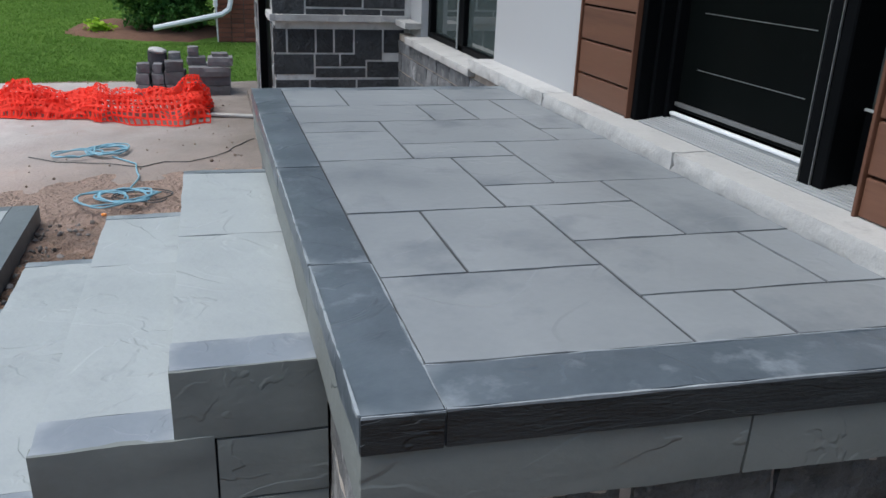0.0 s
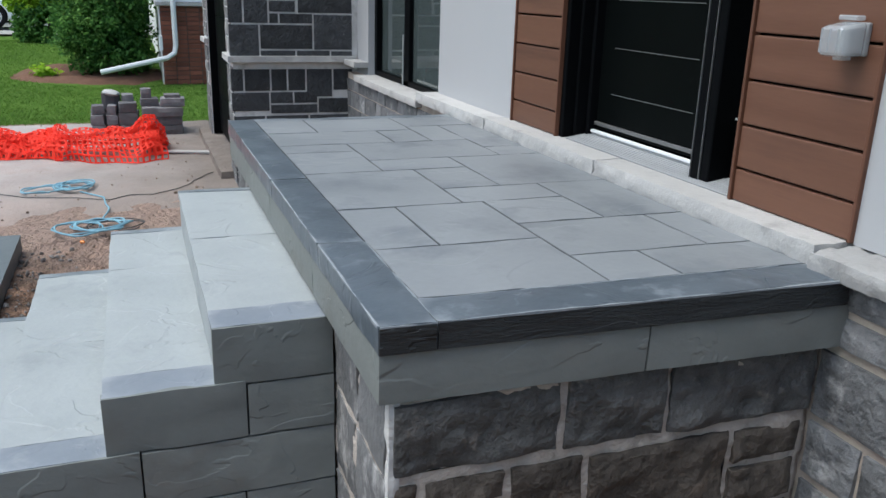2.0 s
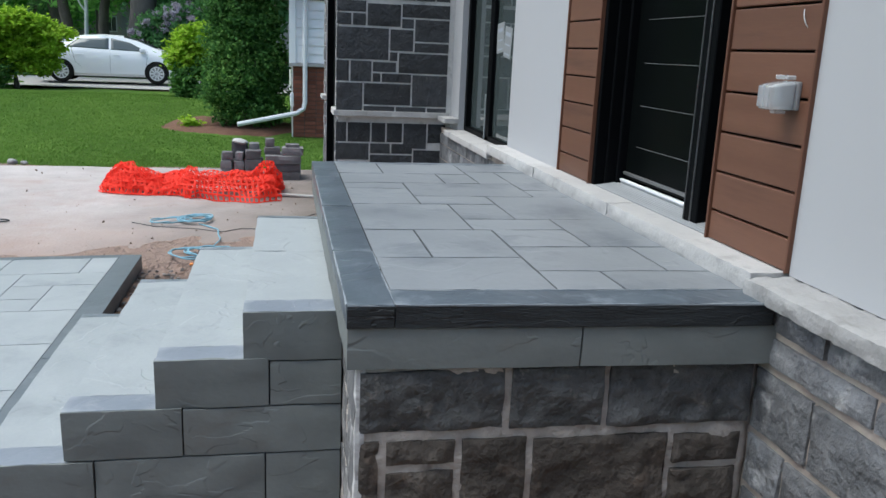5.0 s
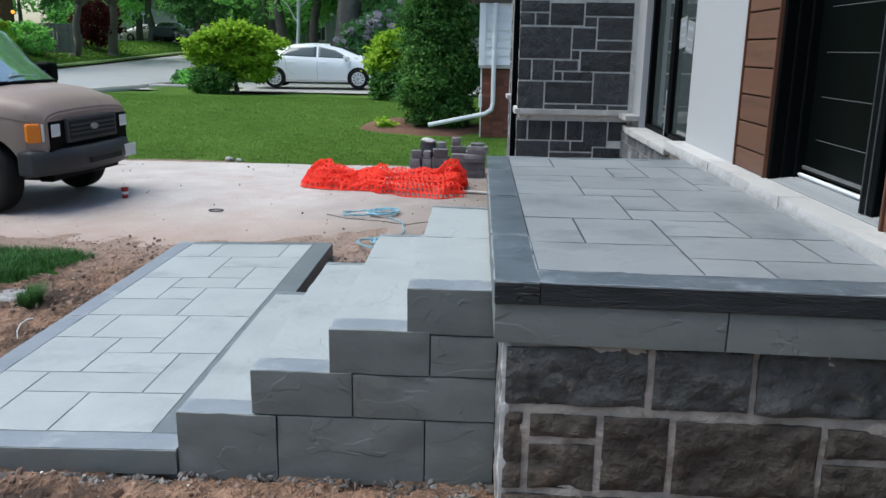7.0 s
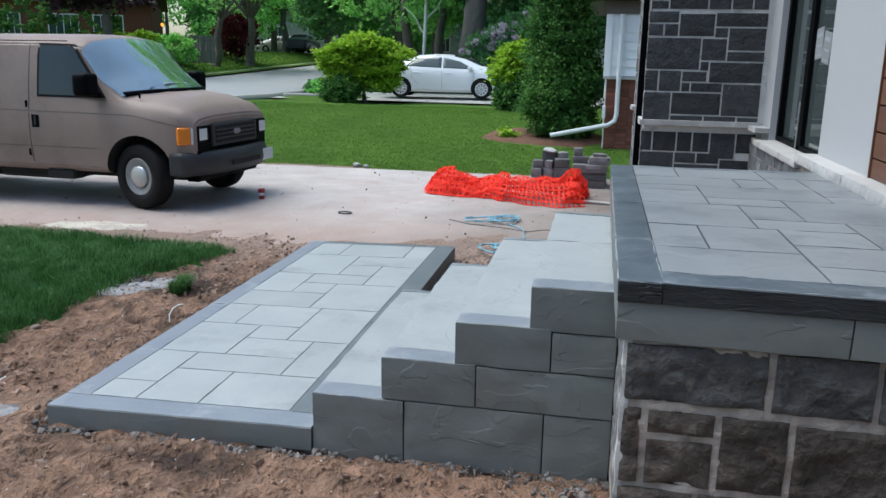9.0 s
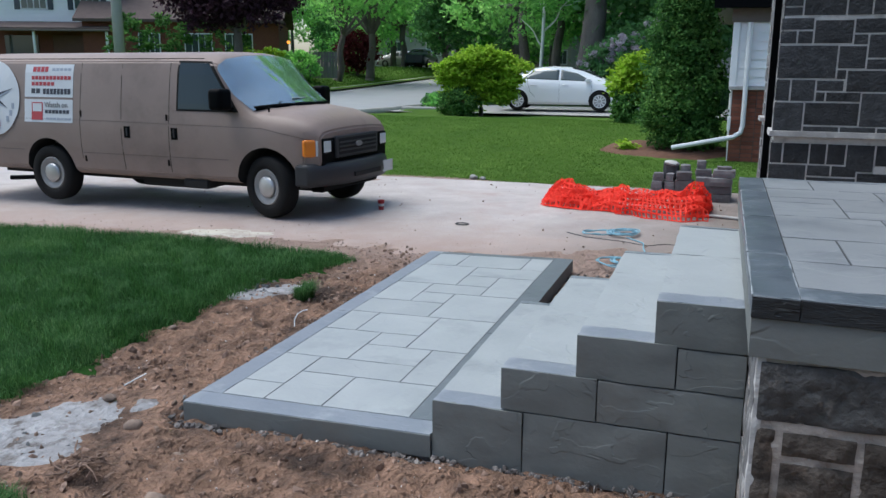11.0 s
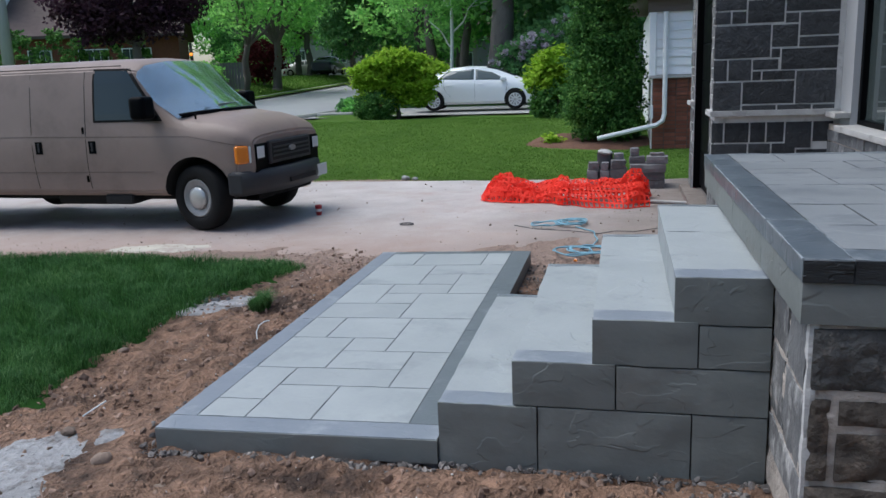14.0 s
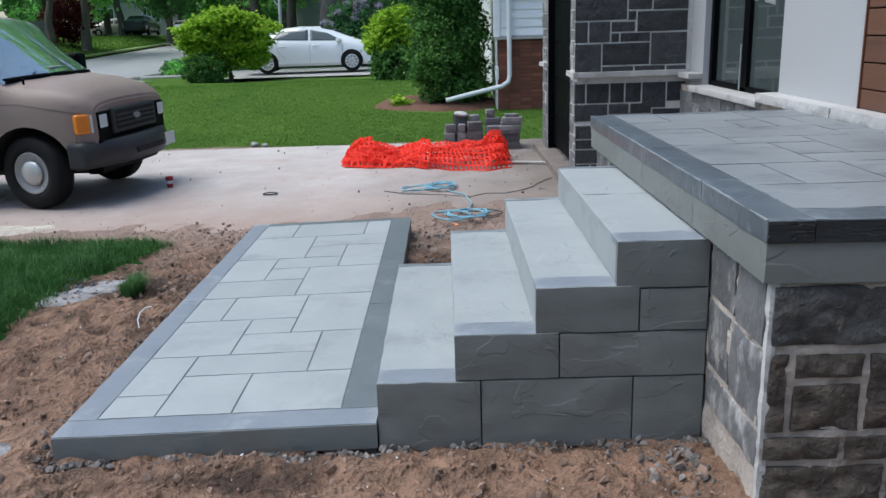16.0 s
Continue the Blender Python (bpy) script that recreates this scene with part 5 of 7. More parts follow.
    part("rear_bumper", boxed(-5.63, -5.39, -0.95, 0.95, 0.42, 0.60, bevel=0.02, seg=2), M["black"], v)
    for s in (-1, 1):
        part("tail_light", boxed(-5.485, -5.42, s * 0.90 - 0.05, s * 0.90 + 0.05, 0.85, 1.15, bevel=0.015), M["red_lens"], v)
    # mirror, wipers, small things
    for s in (-1, 1):
        m_ = part("mirror", boxed(-0.56, -0.36, s * 1.16 - 0.12, s * 1.16 + 0.12, 1.32, 1.58, bevel=0.06, seg=4), M["black"], v, "black door mirror", True)
        part("mirror_arm", boxed(-0.52, -0.42, s * 1.0 - 0.09, s * 1.0 + 0.09, 1.31, 1.37, bevel=0.02), M["black"], m_)
        part("mirror_glass", boxed(-0.566, -0.556, s * 1.16 - 0.085, s * 1.16 + 0.085, 1.355, 1.555), M["auto_glass"], m_)
    for y in (-0.62, 0.12):
        bm = bmesh.new()
        tube(bm, [(0.11, y + 0.05, 1.40), (0.02, y + 0.30, 1.455), (0.0, y + 0.55, 1.475)], 0.009, 5)
        tube(bm, [(0.01, y + 0.02, 1.468), (0.0, y + 0.62, 1.480)], 0.008, 5)
        bowed(part("wiper", bm, M["black"], v))
    bm = bmesh.new()
    tube(bm, [(0.02, -0.84, 1.30), (0.03, -0.86, 1.36)], 0.012, 6)
    part("antenna_base", bm, M["black"], v)
    part("hood_vent", boxed(0.34, 0.44, 0.20, 0.30, 1.27, 1.292, bevel=0.006), M["black"], v)
    bm = bmesh.new()
    tube(bm, [(0.125, -0.85 + 0.1 * k, 1.372 - 0.06 * abs(-0.85 + 0.1 * k) ** 3) for k in range(18)], 0.032, 8)
    bowed(part("cowl_strip", bm, M["black"], v))
    part("dash_paper", boxed(0.03, 0.06, -0.35, 0.1, 1.455, 1.46), M["film"], v)
    # underbody
    part("floor_pan", boxed(-4.9, 0.5, -0.62, 0.62, 0.32, 0.42), M["van_dark"], v)
    part("fuel_tank", boxed(-2.2, -1.1, -0.72, 0.0, 0.26, 0.42, bevel=0.04), M["van_dark"], v)
    part("running_board", boxed(-1.3, -0.9, -0.93, -0.72, 0.30, 0.42, bevel=0.02), M["van_dark"], v)
    bm = bmesh.new()
    tube(bm, [(-3.4, -0.62, 0.34), (-3.95, -0.78, 0.29), (-4.25, -0.93, 0.28), (-4.38, -0.99, 0.28)], 0.032, 10)
    part("exhaust_pipe", bm, M["black"], v)
    part("axle", boxed(-3.58, -3.42, -0.8, 0.8, 0.32, 0.44), M["van_dark"], v)
    part("axle", boxed(-0.06, 0.06, -0.8, 0.8, 0.32, 0.44), M["van_dark"], v)
    for x, y, t in ((0.04, -0.86, -14), (0.04, 0.86, -14), (-3.58, -0.86, 0), (-3.58, 0.86, 0)):
        wheel(v, x, y, 0.385, 0.235, "steel", t)
    # vinyl signs on the side
    def disc(cx, cz, r, off, name, mat, parent, label=""):
        bm_ = bmesh.new()
        ring = []
        for k in range(32):
            a_ = 2 * math.pi * k / 32
            x_, z_ = cx + r * math.cos(a_), cz + r * math.sin(a_)
            ring.append((x_, z_))
        ctr = bm_.verts.new((cx, -(side_y(VAN, cx, cz) + off), cz))
        mid = [bm_.verts.new((cx + (x_ - cx) / 2, -(side_y(VAN, cx + (x_ - cx) / 2, cz + (z_ - cz) / 2) + off), cz + (z_ - cz) / 2)) for x_, z_ in ring]
        out = [bm_.verts.new((x_, -(side_y(VAN, x_, z_) + off), z_)) for x_, z_ in ring]
        for k in range(32):
            bm_.faces.new((ctr, mid[k], mid[(k + 1) % 32]))
            bm_.faces.new((mid[k], out[k], out[(k + 1) % 32], mid[(k + 1) % 32]))
        return part(name, bm_, M[mat], parent, label)

    star = disc(-4.58, 1.40, 0.52, 0.014, "round_sign", "sign_white", v, "round white vinyl sign with compass star")
    for k in range(16):
        a0 = math.pi * k / 8 + 0.35
        big = k % 2 == 0
        r1 = (0.42 if k % 4 == 0 else 0.32) if big else 0.13
        for side_ in (0, 1):
            if not big:
                continue
            a1 = a0 + (0.30 if side_ else -0.30)
            bm = bmesh.new()
            pts = []
            for r_, a_ in ((0.0, 0.0), (r1, a0), (0.13, a1)):
                x_, z_ = -4.58 + r_ * math.cos(a_), 1.40 + r_ * math.sin(a_)
                pts.append(bm.verts.new((x_, -(side_y(VAN, x_, z_) + 0.019 + 0.001 * (k % 4 == 0)), z_)))
            bm.faces.new(pts)
            part("star_point", bm, M["sign_red" if k in (4, 12) else ("sign_ink" if side_ else "sign_grey")], star)
    for k in range(11):
        a_ = math.pi * (1.08 + 0.84 * k / 10)
        x_, z_ = -4.58 + 0.40 * math.cos(a_), 1.40 + 0.40 * math.sin(a_)
        if k in (3, 7):
            continue
        part("text_bar", side_panel(bmesh.new(), VAN, [(x_ - 0.025, z_ - 0.04), (x_ + 0.025, z_ - 0.04), (x_ + 0.025, z_ + 0.04), (x_ - 0.025, z_ + 0.04)], 0.018, 0.002, -1, 1), M["sign_grey"], star)

    def plate(z0, z1, bars, label):
        sg = part("side_sign", side_panel(bmesh.new(), VAN, [(-3.97, z0), (-3.07, z0), (-3.07, z1), (-3.97, z1)], 0.005, 0.004, -1, 4), M["sign_white"], v, label)
        for x0, x1, za, zb, ink in bars:
            n_ = max(1, int((x1 - x0) / 0.065))
            for k in range(n_):
                xa = x0 + (x1 - x0) * k / n_
                part("text_bar", side_panel(bmesh.new(), VAN, [(xa, za), (xa + (x1 - x0) / n_ * 0.8, za), (xa + (x1 - x0) / n_ * 0.8, zb), (xa, zb)], 0.008, 0.002, -1, 1), M[ink], sg)
        return sg

    plate(1.43, 1.87, [(-3.82, -3.52, 1.77, 1.84, "sign_red"), (-3.46, -3.10, 1.785, 1.82, "sign_grey"), (-3.84, -3.10, 1.665, 1.715, "sign_red"), (-3.84, -3.40, 1.585, 1.635, "sign_red"), (-3.84, -3.66, 1.48, 1.545, "sign_ink"), (-3.62, -3.10, 1.47, 1.545, "sign_ink")], "white sign with red and dark lines")
    sg = plate(1.09, 1.40, [(-3.58, -3.12, 1.21, 1.26, "sign_ink"), (-3.56, -3.08, 1.125, 1.155, "sign_grey")], "white sign with a red square mark")
    part("red_mark", side_panel(bmesh.new(), VAN, [(-3.83, 1.12), (-3.62, 1.12), (-3.62, 1.36), (-3.83, 1.36)], 0.008, 0.002, -1, 2), M["sign_red"], sg)
    part("white_mark", side_panel(bmesh.new(), VAN, [(-3.81, 1.235), (-3.64, 1.235), (-3.64, 1.345), (-3.81, 1.345)], 0.010, 0.002, -1, 2), M["sign_white"], sg)
    cu = bpy.data.curves.new("sign_text", "FONT")
    cu.body, cu.size, cu.extrude = "Watch on", 0.105, 0.001
    tx = new("sign_words", cu)
    tx.parent = sg
    cu.materials.append(M["sign_ink"])
    yy = side_y(VAN, -3.4, 1.3) + 0.012
    tx.matrix_local = pose(-3.58, -yy, 1.295, 90, 0, 0)
    return v


van = build_van()
van.matrix_world = pose(-5.364, 6.898, -0.055, 0, 0, -4.35) @ pose(0, 0, 0, 0, -0.2, 0)


def car_stations(length=4.52, h=1.43):
    """Saloon sections; x from the rear bumper to the nose, front axle at 0."""
    def sec(w, low, belt, top, gw, r=0.05):
        return [(0, low), (w * 0.86, low), (w * 0.965, low + 0.08), (w, low + 0.28), (w * 0.995, (low + belt) / 2 + 0.12), (w * 0.97, belt - 0.06), (w * 0.93, belt), (gw + (w * 0.93 - gw) * 0.55, belt + (top - belt) * 0.45), (gw, top - r), (gw * 0.8, top - 0.012), (0, top)]
    return [(-3.58, sec(0.66, 0.36, 0.92, 0.95, 0.55, 0.01)), (-3.45, sec(0.80, 0.26, 0.97, 1.02, 0.62, 0.02)), (-3.1, sec(0.86, 0.22, 0.99, 1.07, 0.60, 0.03)), (-2.55, sec(0.875, 0.20, 0.97, 1.27, 0.58)),
            (-2.1, sec(0.878, 0.20, 0.96, 1.385, 0.58)), (-1.55, sec(0.878, 0.20, 0.945, 1.43, 0.58)), (-1.0, sec(0.878, 0.20, 0.93, 1.41, 0.58)), (-0.55, sec(0.878, 0.20, 0.92, 1.31, 0.60)), (-0.1, sec(0.875, 0.20, 0.90, 1.13, 0.66)),
            (0.22, sec(0.87, 0.20, 0.86, 0.99, 0.68, 0.02)), (0.6, sec(0.845, 0.20, 0.78, 0.87, 0.66, 0.02)), (0.82, sec(0.76, 0.22, 0.66, 0.76, 0.58, 0.02)), (0.94, sec(0.60, 0.28, 0.56, 0.62, 0.45, 0.01))]


CAR = car_stations()


def build_car(label, paint, full=True):
    c = thing("car", label, "car")
    bm = bmesh.new()
    loft(bm, CAR)
    body = part("body", bm, paint, c, "", True)
    if full:
        carved(body, [(0.0, 0.33, 0.355, 0.55), (-2.67, 0.33, 0.355, 0.55)])
        body.data.polygons.foreach_set("use_smooth", [True] * len(body.data.polygons))
    body.data.set_sharp_from_angle(angle=radians(32))
    for s in (-1, 1):
        part("side_window", side_panel(bmesh.new(), CAR, [(-1.28, 0.985), (-0.26, 0.95), (-0.74, 1.205), (-1.28, 1.315)], 0.006, 0.01, s), M["car_glass"], c, "", True)
        part("side_window", side_panel(bmesh.new(), CAR, [(-2.52, 1.03), (-1.34, 0.985), (-1.34, 1.318), (-2.20, 1.27)], 0.006, 0.01, s), M["car_glass"], c, "", True)
        if full:
            seam(c, CAR, [(-1.31, 0.30), (-1.31, 0.93)], sign=s, width=0.008)
            seam(c, CAR, [(-0.32, 0.32), (-0.25, 0.88)], sign=s, width=0.008)
            seam(c, CAR, [(-2.35, 0.93), (-2.28, 0.62), (-2.10, 0.45)], sign=s, width=0.008)
            for x in (-1.12, -2.15):
                y = s * (side_y(CAR, x, 0.82) + 0.012)
                part("door_handle", boxed(x - 0.09, x + 0.09, y - 0.012, y + 0.012, 0.81, 0.835, bevel=0.006), paint, c)
            y = s * (side_y(CAR, -0.35, 0.95) + 0.09)
            part("mirror", boxed(-0.47, -0.30, y - 0.08, y + 0.08, 0.93, 1.04, bevel=0.03, seg=2), paint, c)
            part("headlight", side_panel(bmesh.new(), CAR, [(0.40, 0.62), (0.85, 0.55), (0.80, 0.64), (0.42, 0.72)], 0.006, 0.01, s, 4), M["lens"], c)
            part("tail_light", side_panel(bmesh.new(), CAR, [(-3.55, 0.78), (-3.15, 0.82), (-3.15, 0.92), (-3.52, 0.93)], 0.006, 0.01, s, 4), M["red_lens"], c)
    for pane, x0, x1 in (("windscreen", -0.92, 0.02), ("rear_window", -2.95, -2.2)):
        bm = bmesh.new()
        rows = []
        for k in range(7):
            x = x0 + (x1 - x0) * k / 6
            sec = at_station(CAR, x)[-3:]
            rows.append([bm.verts.new((x, y * 0.96, z + 0.012)) for y, z in sec] + [bm.verts.new((x, -y * 0.96, z + 0.012)) for y, z in sec[-2::-1]])
        for p, q in zip(rows, rows[1:]):
            for k in range(len(p) - 1):
                bm.faces.new((p[k], p[k + 1], q[k + 1], q[k]))
        bmesh.ops.solidify(bm, geom=bm.faces[:], thickness=0.008)
        bmesh.ops.recalc_face_normals(bm, faces=bm.faces)
        part(pane, bm, M["car_glass"], c, "", True)
    for x, y in ((0, -0.79), (0, 0.79), (-2.67, -0.79), (-2.67, 0.79)):
        wheel(c, x, y, 0.32, 0.2, "alloy" if full else "steel")
    part("underbody", boxed(-3.2, 0.5, -0.7, 0.7, 0.17, 0.26), M["van_dark"], c)
    return c


car = build_car("white four-door car parked on the neighbour's drive", M["white_car"])
car.matrix_world = pose(-4.036, 24.9, 0.46, 0, 0, 4.6)


# ---- things on the drive ----
def blob(r, rng, sub=1, flat=0.7, rough=0.25):
    bm = bmesh.new()
    bmesh.ops.create_icosphere(bm, subdivisions=sub, radius=r)
    o = Vector((rng.random() * 50, rng.random() * 50, rng.random() * 50))
    for v in bm.verts:
        v.co *= 1 + rough * noise.noise(v.co / r * 1.3 + o)
        v.co.z *= flat
    return bm


rng = random.Random(11)
# crumpled orange fence netting: lattice sheets draped in a heap
def along(knots, u):
    for (a, p), (b, q) in zip(knots, knots[1:]):
        if u <= b:
            t = ramp01(a, b, u)
            return p + (q - p) * t * t * (3 - 2 * t)
    return knots[-1][1]


NET_FRONT = ((0, 8.10), (0.2, 7.92), (0.42, 7.90), (0.56, 7.62), (0.80, 7.62), (0.97, 7.88), (1, 8.2))
NET_TOP = ((0, 0.05), (0.05, 0.25), (0.11, 0.36), (0.19, 0.31), (0.32, 0.22), (0.48, 0.31), (0.62, 0.30), (0.80, 0.31), (0.93, 0.38), (0.98, 0.22), (1, 0.05))


def lattice(place, nu, nv, strand, keep=None):
    """A net of square holes over place(u, v): strands as wide as the given share of a cell."""
    bm = bmesh.new()
    pts = {(i, j): bm.verts.new(place(i / nu, j / nv)) for j in range(nv + 1) for i in range(nu + 1)}
    for j in range(nv):
        for i in range(nu):
            if keep and not keep((i + 0.5) / nu, (j + 0.5) / nv):
                continue
            o = [pts[i, j], pts[i + 1, j], pts[i + 1, j + 1], pts[i, j + 1]]
            m = sum((w.co for w in o), Vector()) / 4
            q = [bm.verts.new(m + (w.co - m) * (1 - strand)) for w in o]
            for k in range(4):
                bm.faces.new((o[k], o[(k + 1) % 4], q[(k + 1) % 4], q[k]))
    bmesh.ops.delete(bm, geom=[w for w in bm.verts if not w.link_faces], context="VERTS")
    return bm


def draped(seed, tall, deep, crumple):
    """A sheet thrown over the heap: front edge, ridge and back edge on the ground, in sharp folds."""
    def place(u, v):
        p = Vector((u * 2.2, v * 1.1, 0))
        n1, n2, n3 = (noise.fractal(p * f + Vector((seed, o, seed * 1.7)), 0.55, 2.1, 3) for f, o in ((5.0, 1), (5.0, 8), (4.2, 15)))
        fold = abs(noise.noise(p * 3.3 + Vector((seed * 2, 4, 0)))) * 2 - 0.5
        x = -2.42 + 2.20 * u + 0.07 * n1
        y = along(NET_FRONT, u) + 0.04 + deep * v + 0.06 * n2 + crumple * 0.5 * fold
        z = along(NET_TOP, u) * tall * math.sin(math.pi * v) ** 0.55 + crumple * (n3 + fold * 0.8) * math.sin(math.pi * min(1, v + 0.08))
        return Vector((x, y, lift(x, y) + 0.022 + max(0.0, z)))
    return place


def flap(u, v):
    """The unfolded length that hangs smooth over the front of the heap."""
    x = -1.38 + 1.04 * u + 0.12 * (1 - v) * u + 0.05 * noise.noise(Vector((u * 3, v * 3, 5)))
    y = 7.53 + 0.16 * (1 - u) ** 2 + 0.09 * math.sin(6 * u + 1) * (1 - v) + 0.05 * math.sin(15 * u) * (1 - v) + 0.36 * v ** 1.1 + 0.06 * noise.noise(Vector((u * 4, v * 3, 8)))
    z = 0.02 + (0.29 - 0.05 * math.sin(3.0 * u)) * math.sin(1.5 * v) ** 0.9 + 0.09 * math.sin(math.pi * min(1, v + 0.1)) * noise.noise(Vector((u * 5, v * 3, 2)))
    return Vector((x, y, lift(x, y) + max(0.02, z)))


net = thing("safety_netting", "crumpled heap of bright orange plastic fence netting on the drive", "netting")
part("net_layer", lattice(draped(3, 0.95, 0.70, 0.068), 48, 24, 0.36, lambda u, v: not (0.50 < u < 0.91 and v < 0.36)), M["net"], net)
part("net_layer", lattice(draped(11, 0.82, 0.60, 0.075), 44, 20, 0.40, lambda u, v: u < 0.52 or u > 0.88 or v > 0.4), M["net"], net)
part("net_layer", lattice(draped(27, 0.60, 0.55, 0.085), 44, 18, 0.40, lambda u, v: u < 0.46), M["net"], net)
part("net_layer", lattice(draped(27, 0.60, 0.55, 0.085), 44, 18, 0.40, lambda u, v: u > 0.88), M["net"], net)
part("net_flap", lattice(flap, 19, 8, 0.36), M["net"], net, "smooth unfolded lattice flap")

# stacked paving blocks
def paver(x, y, z, w, d, h, turn, seed):
    t = thing("paving_block", "charcoal concrete paving block in a loose stack", "paving block", pose(x, y, z, 0, 0, turn), "stack of paving blocks")
    bm = rough_slab(-w / 2, w / 2, -d / 2, d / 2, 0, h, 0.05, 0.009, seed, 0.009, "xXyYZ", 12)
    part("block", bm, M["paver"], t)


seed = 0
gz = lift(-0.6, 9.6) + 0.012
# (left, right, bottom, top, front, depth): small blocks in one heap, wide slabs in the other
STACK = ((-1.06, -0.89, 0.0, 0.13, 9.30, 0.22), (-0.885, -0.73, 0.0, 0.13, 9.32, 0.22), (-0.725, -0.49, 0.0, 0.13, 9.29, 0.22),
         (-1.065, -0.895, 0.133, 0.262, 9.31, 0.22), (-0.89, -0.735, 0.133, 0.255, 9.33, 0.22), (-0.73, -0.485, 0.133, 0.285, 9.30, 0.22),
         (-1.05, -0.885, 0.265, 0.378, 9.34, 0.21), (-0.87, -0.745, 0.258, 0.370, 9.36, 0.21), (-0.735, -0.505, 0.288, 0.405, 9.31, 0.22),
         (-1.06, -0.80, 0.0, 0.26, 9.56, 0.22), (-0.79, -0.48, 0.0, 0.26, 9.56, 0.22), (-0.93, -0.70, 0.262, 0.50, 9.57, 0.22), (-0.69, -0.53, 0.262, 0.48, 9.58, 0.2),
         (-0.44, 0.05, 0.0, 0.115, 9.28, 0.30), (-0.43, 0.04, 0.119, 0.225, 9.30, 0.30), (-0.455, 0.055, 0.229, 0.345, 9.27, 0.30),
         (-0.47, -0.235, 0.349, 0.445, 9.40, 0.24), (-0.225, 0.09, 0.349, 0.455, 9.33, 0.24), (-0.46, -0.32, 0.449, 0.565, 9.45, 0.15), (-0.18, 0.03, 0.459, 0.50, 9.36, 0.18),
         (-0.45, 0.06, 0.0, 0.345, 9.60, 0.26))
for x0, x1, z0, z1, y, d in STACK:
    paver((x0 + x1) / 2 + rng.uniform(-0.006, 0.006), y + d / 2, gz + z0, x1 - x0 - 0.012, d, z1 - z0, rng.uniform(-4, 4), seed)
    seed += 1
cap_stone = thing("broken_stone", "pale broken stone lying on the paving stack", "stone", pose(-0.80, 9.62, gz + 0.50, 4, 8, 25))
part("stone", blob(0.12, rng, 2, 0.35), M["sill"], cap_stone)

# blue hose in two tangles, dark cord
def tangle(cx, cy, rx, ry, loops, r, seed, n=26):
    g = random.Random(seed)
    pts = []
    for k in range(loops * n):
        a = 2 * math.pi * k / n
        w = noise.noise(Vector((k * 0.09, seed, 0)))
        w2 = noise.noise(Vector((k * 0.07, seed, 9)))
        x, y = cx + rx * (0.75 + 0.5 * w) * math.cos(a) + 0.10 * w2, cy + ry * (0.75 + 0.5 * w2) * math.sin(a + 0.4 * w) + 0.06 * w
        pts.append(Vector((x, y, lift(x, y) + 0.02 + r + 0.02 * (1 + noise.noise(Vector((k * 0.23, seed, 4)))))))
    return pts


def laid(pts, r, step=8):
    out = []
    for a, b in zip(pts, pts[1:]):
        for k in range(step):
            p = Vector(a).lerp(Vector(b), k / step)
            wob = 0.02 * noise.noise(Vector((p.x * 5, p.y * 5, 1)))
            out.append(Vector((p.x + wob, p.y - wob, lift(p.x, p.y) + 0.016 + r)))
    return out


hose = thing("garden_hose", "pale blue hose lying in two loose tangles on the drive", "hose")
for pts, r in ((tangle(-1.12, 6.42, 0.22, 0.22, 5, 0.009, 3), 0.0075), (tangle(-1.36, 6.30, 0.26, 0.16, 2, 0.009, 6), 0.007), (tangle(-0.86, 4.98, 0.25, 0.22, 4, 0.009, 5), 0.0075), (tangle(-1.02, 4.92, 0.22, 0.24, 2, 0.009, 12), 0.007)):
    bm = bmesh.new()
    tube(bm, pts, r, 6)
    part("coil", bm, M["rope"], hose, "", True)
bm = bmesh.new()
tube(bm, laid([(-1.05, 6.25), (-0.86, 6.0), (-0.80, 5.6), (-0.84, 5.2)], 0.008), 0.0075, 6)
part("coil", bm, M["rope"], hose, "", True)
part("nozzle", boxed(-0.985, -0.95, 4.60, 4.625, lift(-1, 4.6) + 0.012, lift(-1, 4.6) + 0.036, bevel=0.008), M["amber"], hose, "orange hose end")
cord = thing("power_cord", "thin dark cord trailing over the drive towards the garage", "cord")
bm = bmesh.new()
tube(bm, laid([(-1.75, 6.35), (-1.5, 6.15), (-1.1, 6.05), (-0.8, 5.9), (-0.62, 6.05), (-0.42, 6.02), (-0.2, 6.2), (0.0, 6.55), (0.2, 6.9)], 0.004), 0.0042, 6)
part("cable", bm, M["cord"], cord)
bm = bmesh.new()
tube(bm, tangle(-0.72, 4.98, 0.26, 0.18, 2, 0.005, 31), 0.0045, 6)
part("cable", bm, M["cord"], cord)

cup = thing("paper_cup", "red paper cup standing on the drive", "cup", pose(-4.36, 7.05, lift(-4.4, 7) + 0.012))
bm = bmesh.new()
lathe(bm, [(0.032, 0), (0.034, 0.004), (0.045, 0.125), (0.047, 0.13), (0.044, 0.131), (0.033, 0.01)], 20, axis="Z")
part("cup_body", bm, M["cup"], cup, "", True)
bm = bmesh.new()
lathe(bm, [(0.0395, 0.05), (0.0425, 0.085), (0.0428, 0.085), (0.0398, 0.05)], 20, axis="Z")
part("pale_band", bm, M["film"], cup)
ring = thing("rubber_ring", "flat black rubber ring lying on the drive", "ring", pose(-3.02, 6.38, lift(-3, 6.3) + 0.018))
bm = bmesh.new()
tube(bm, [(0.080 * math.cos(a), 0.062 * math.sin(a), 0.008) for a in (2 * math.pi * k / 24 for k in range(25))], 0.008, 6)
part("ring", bm, M["cord"], ring)
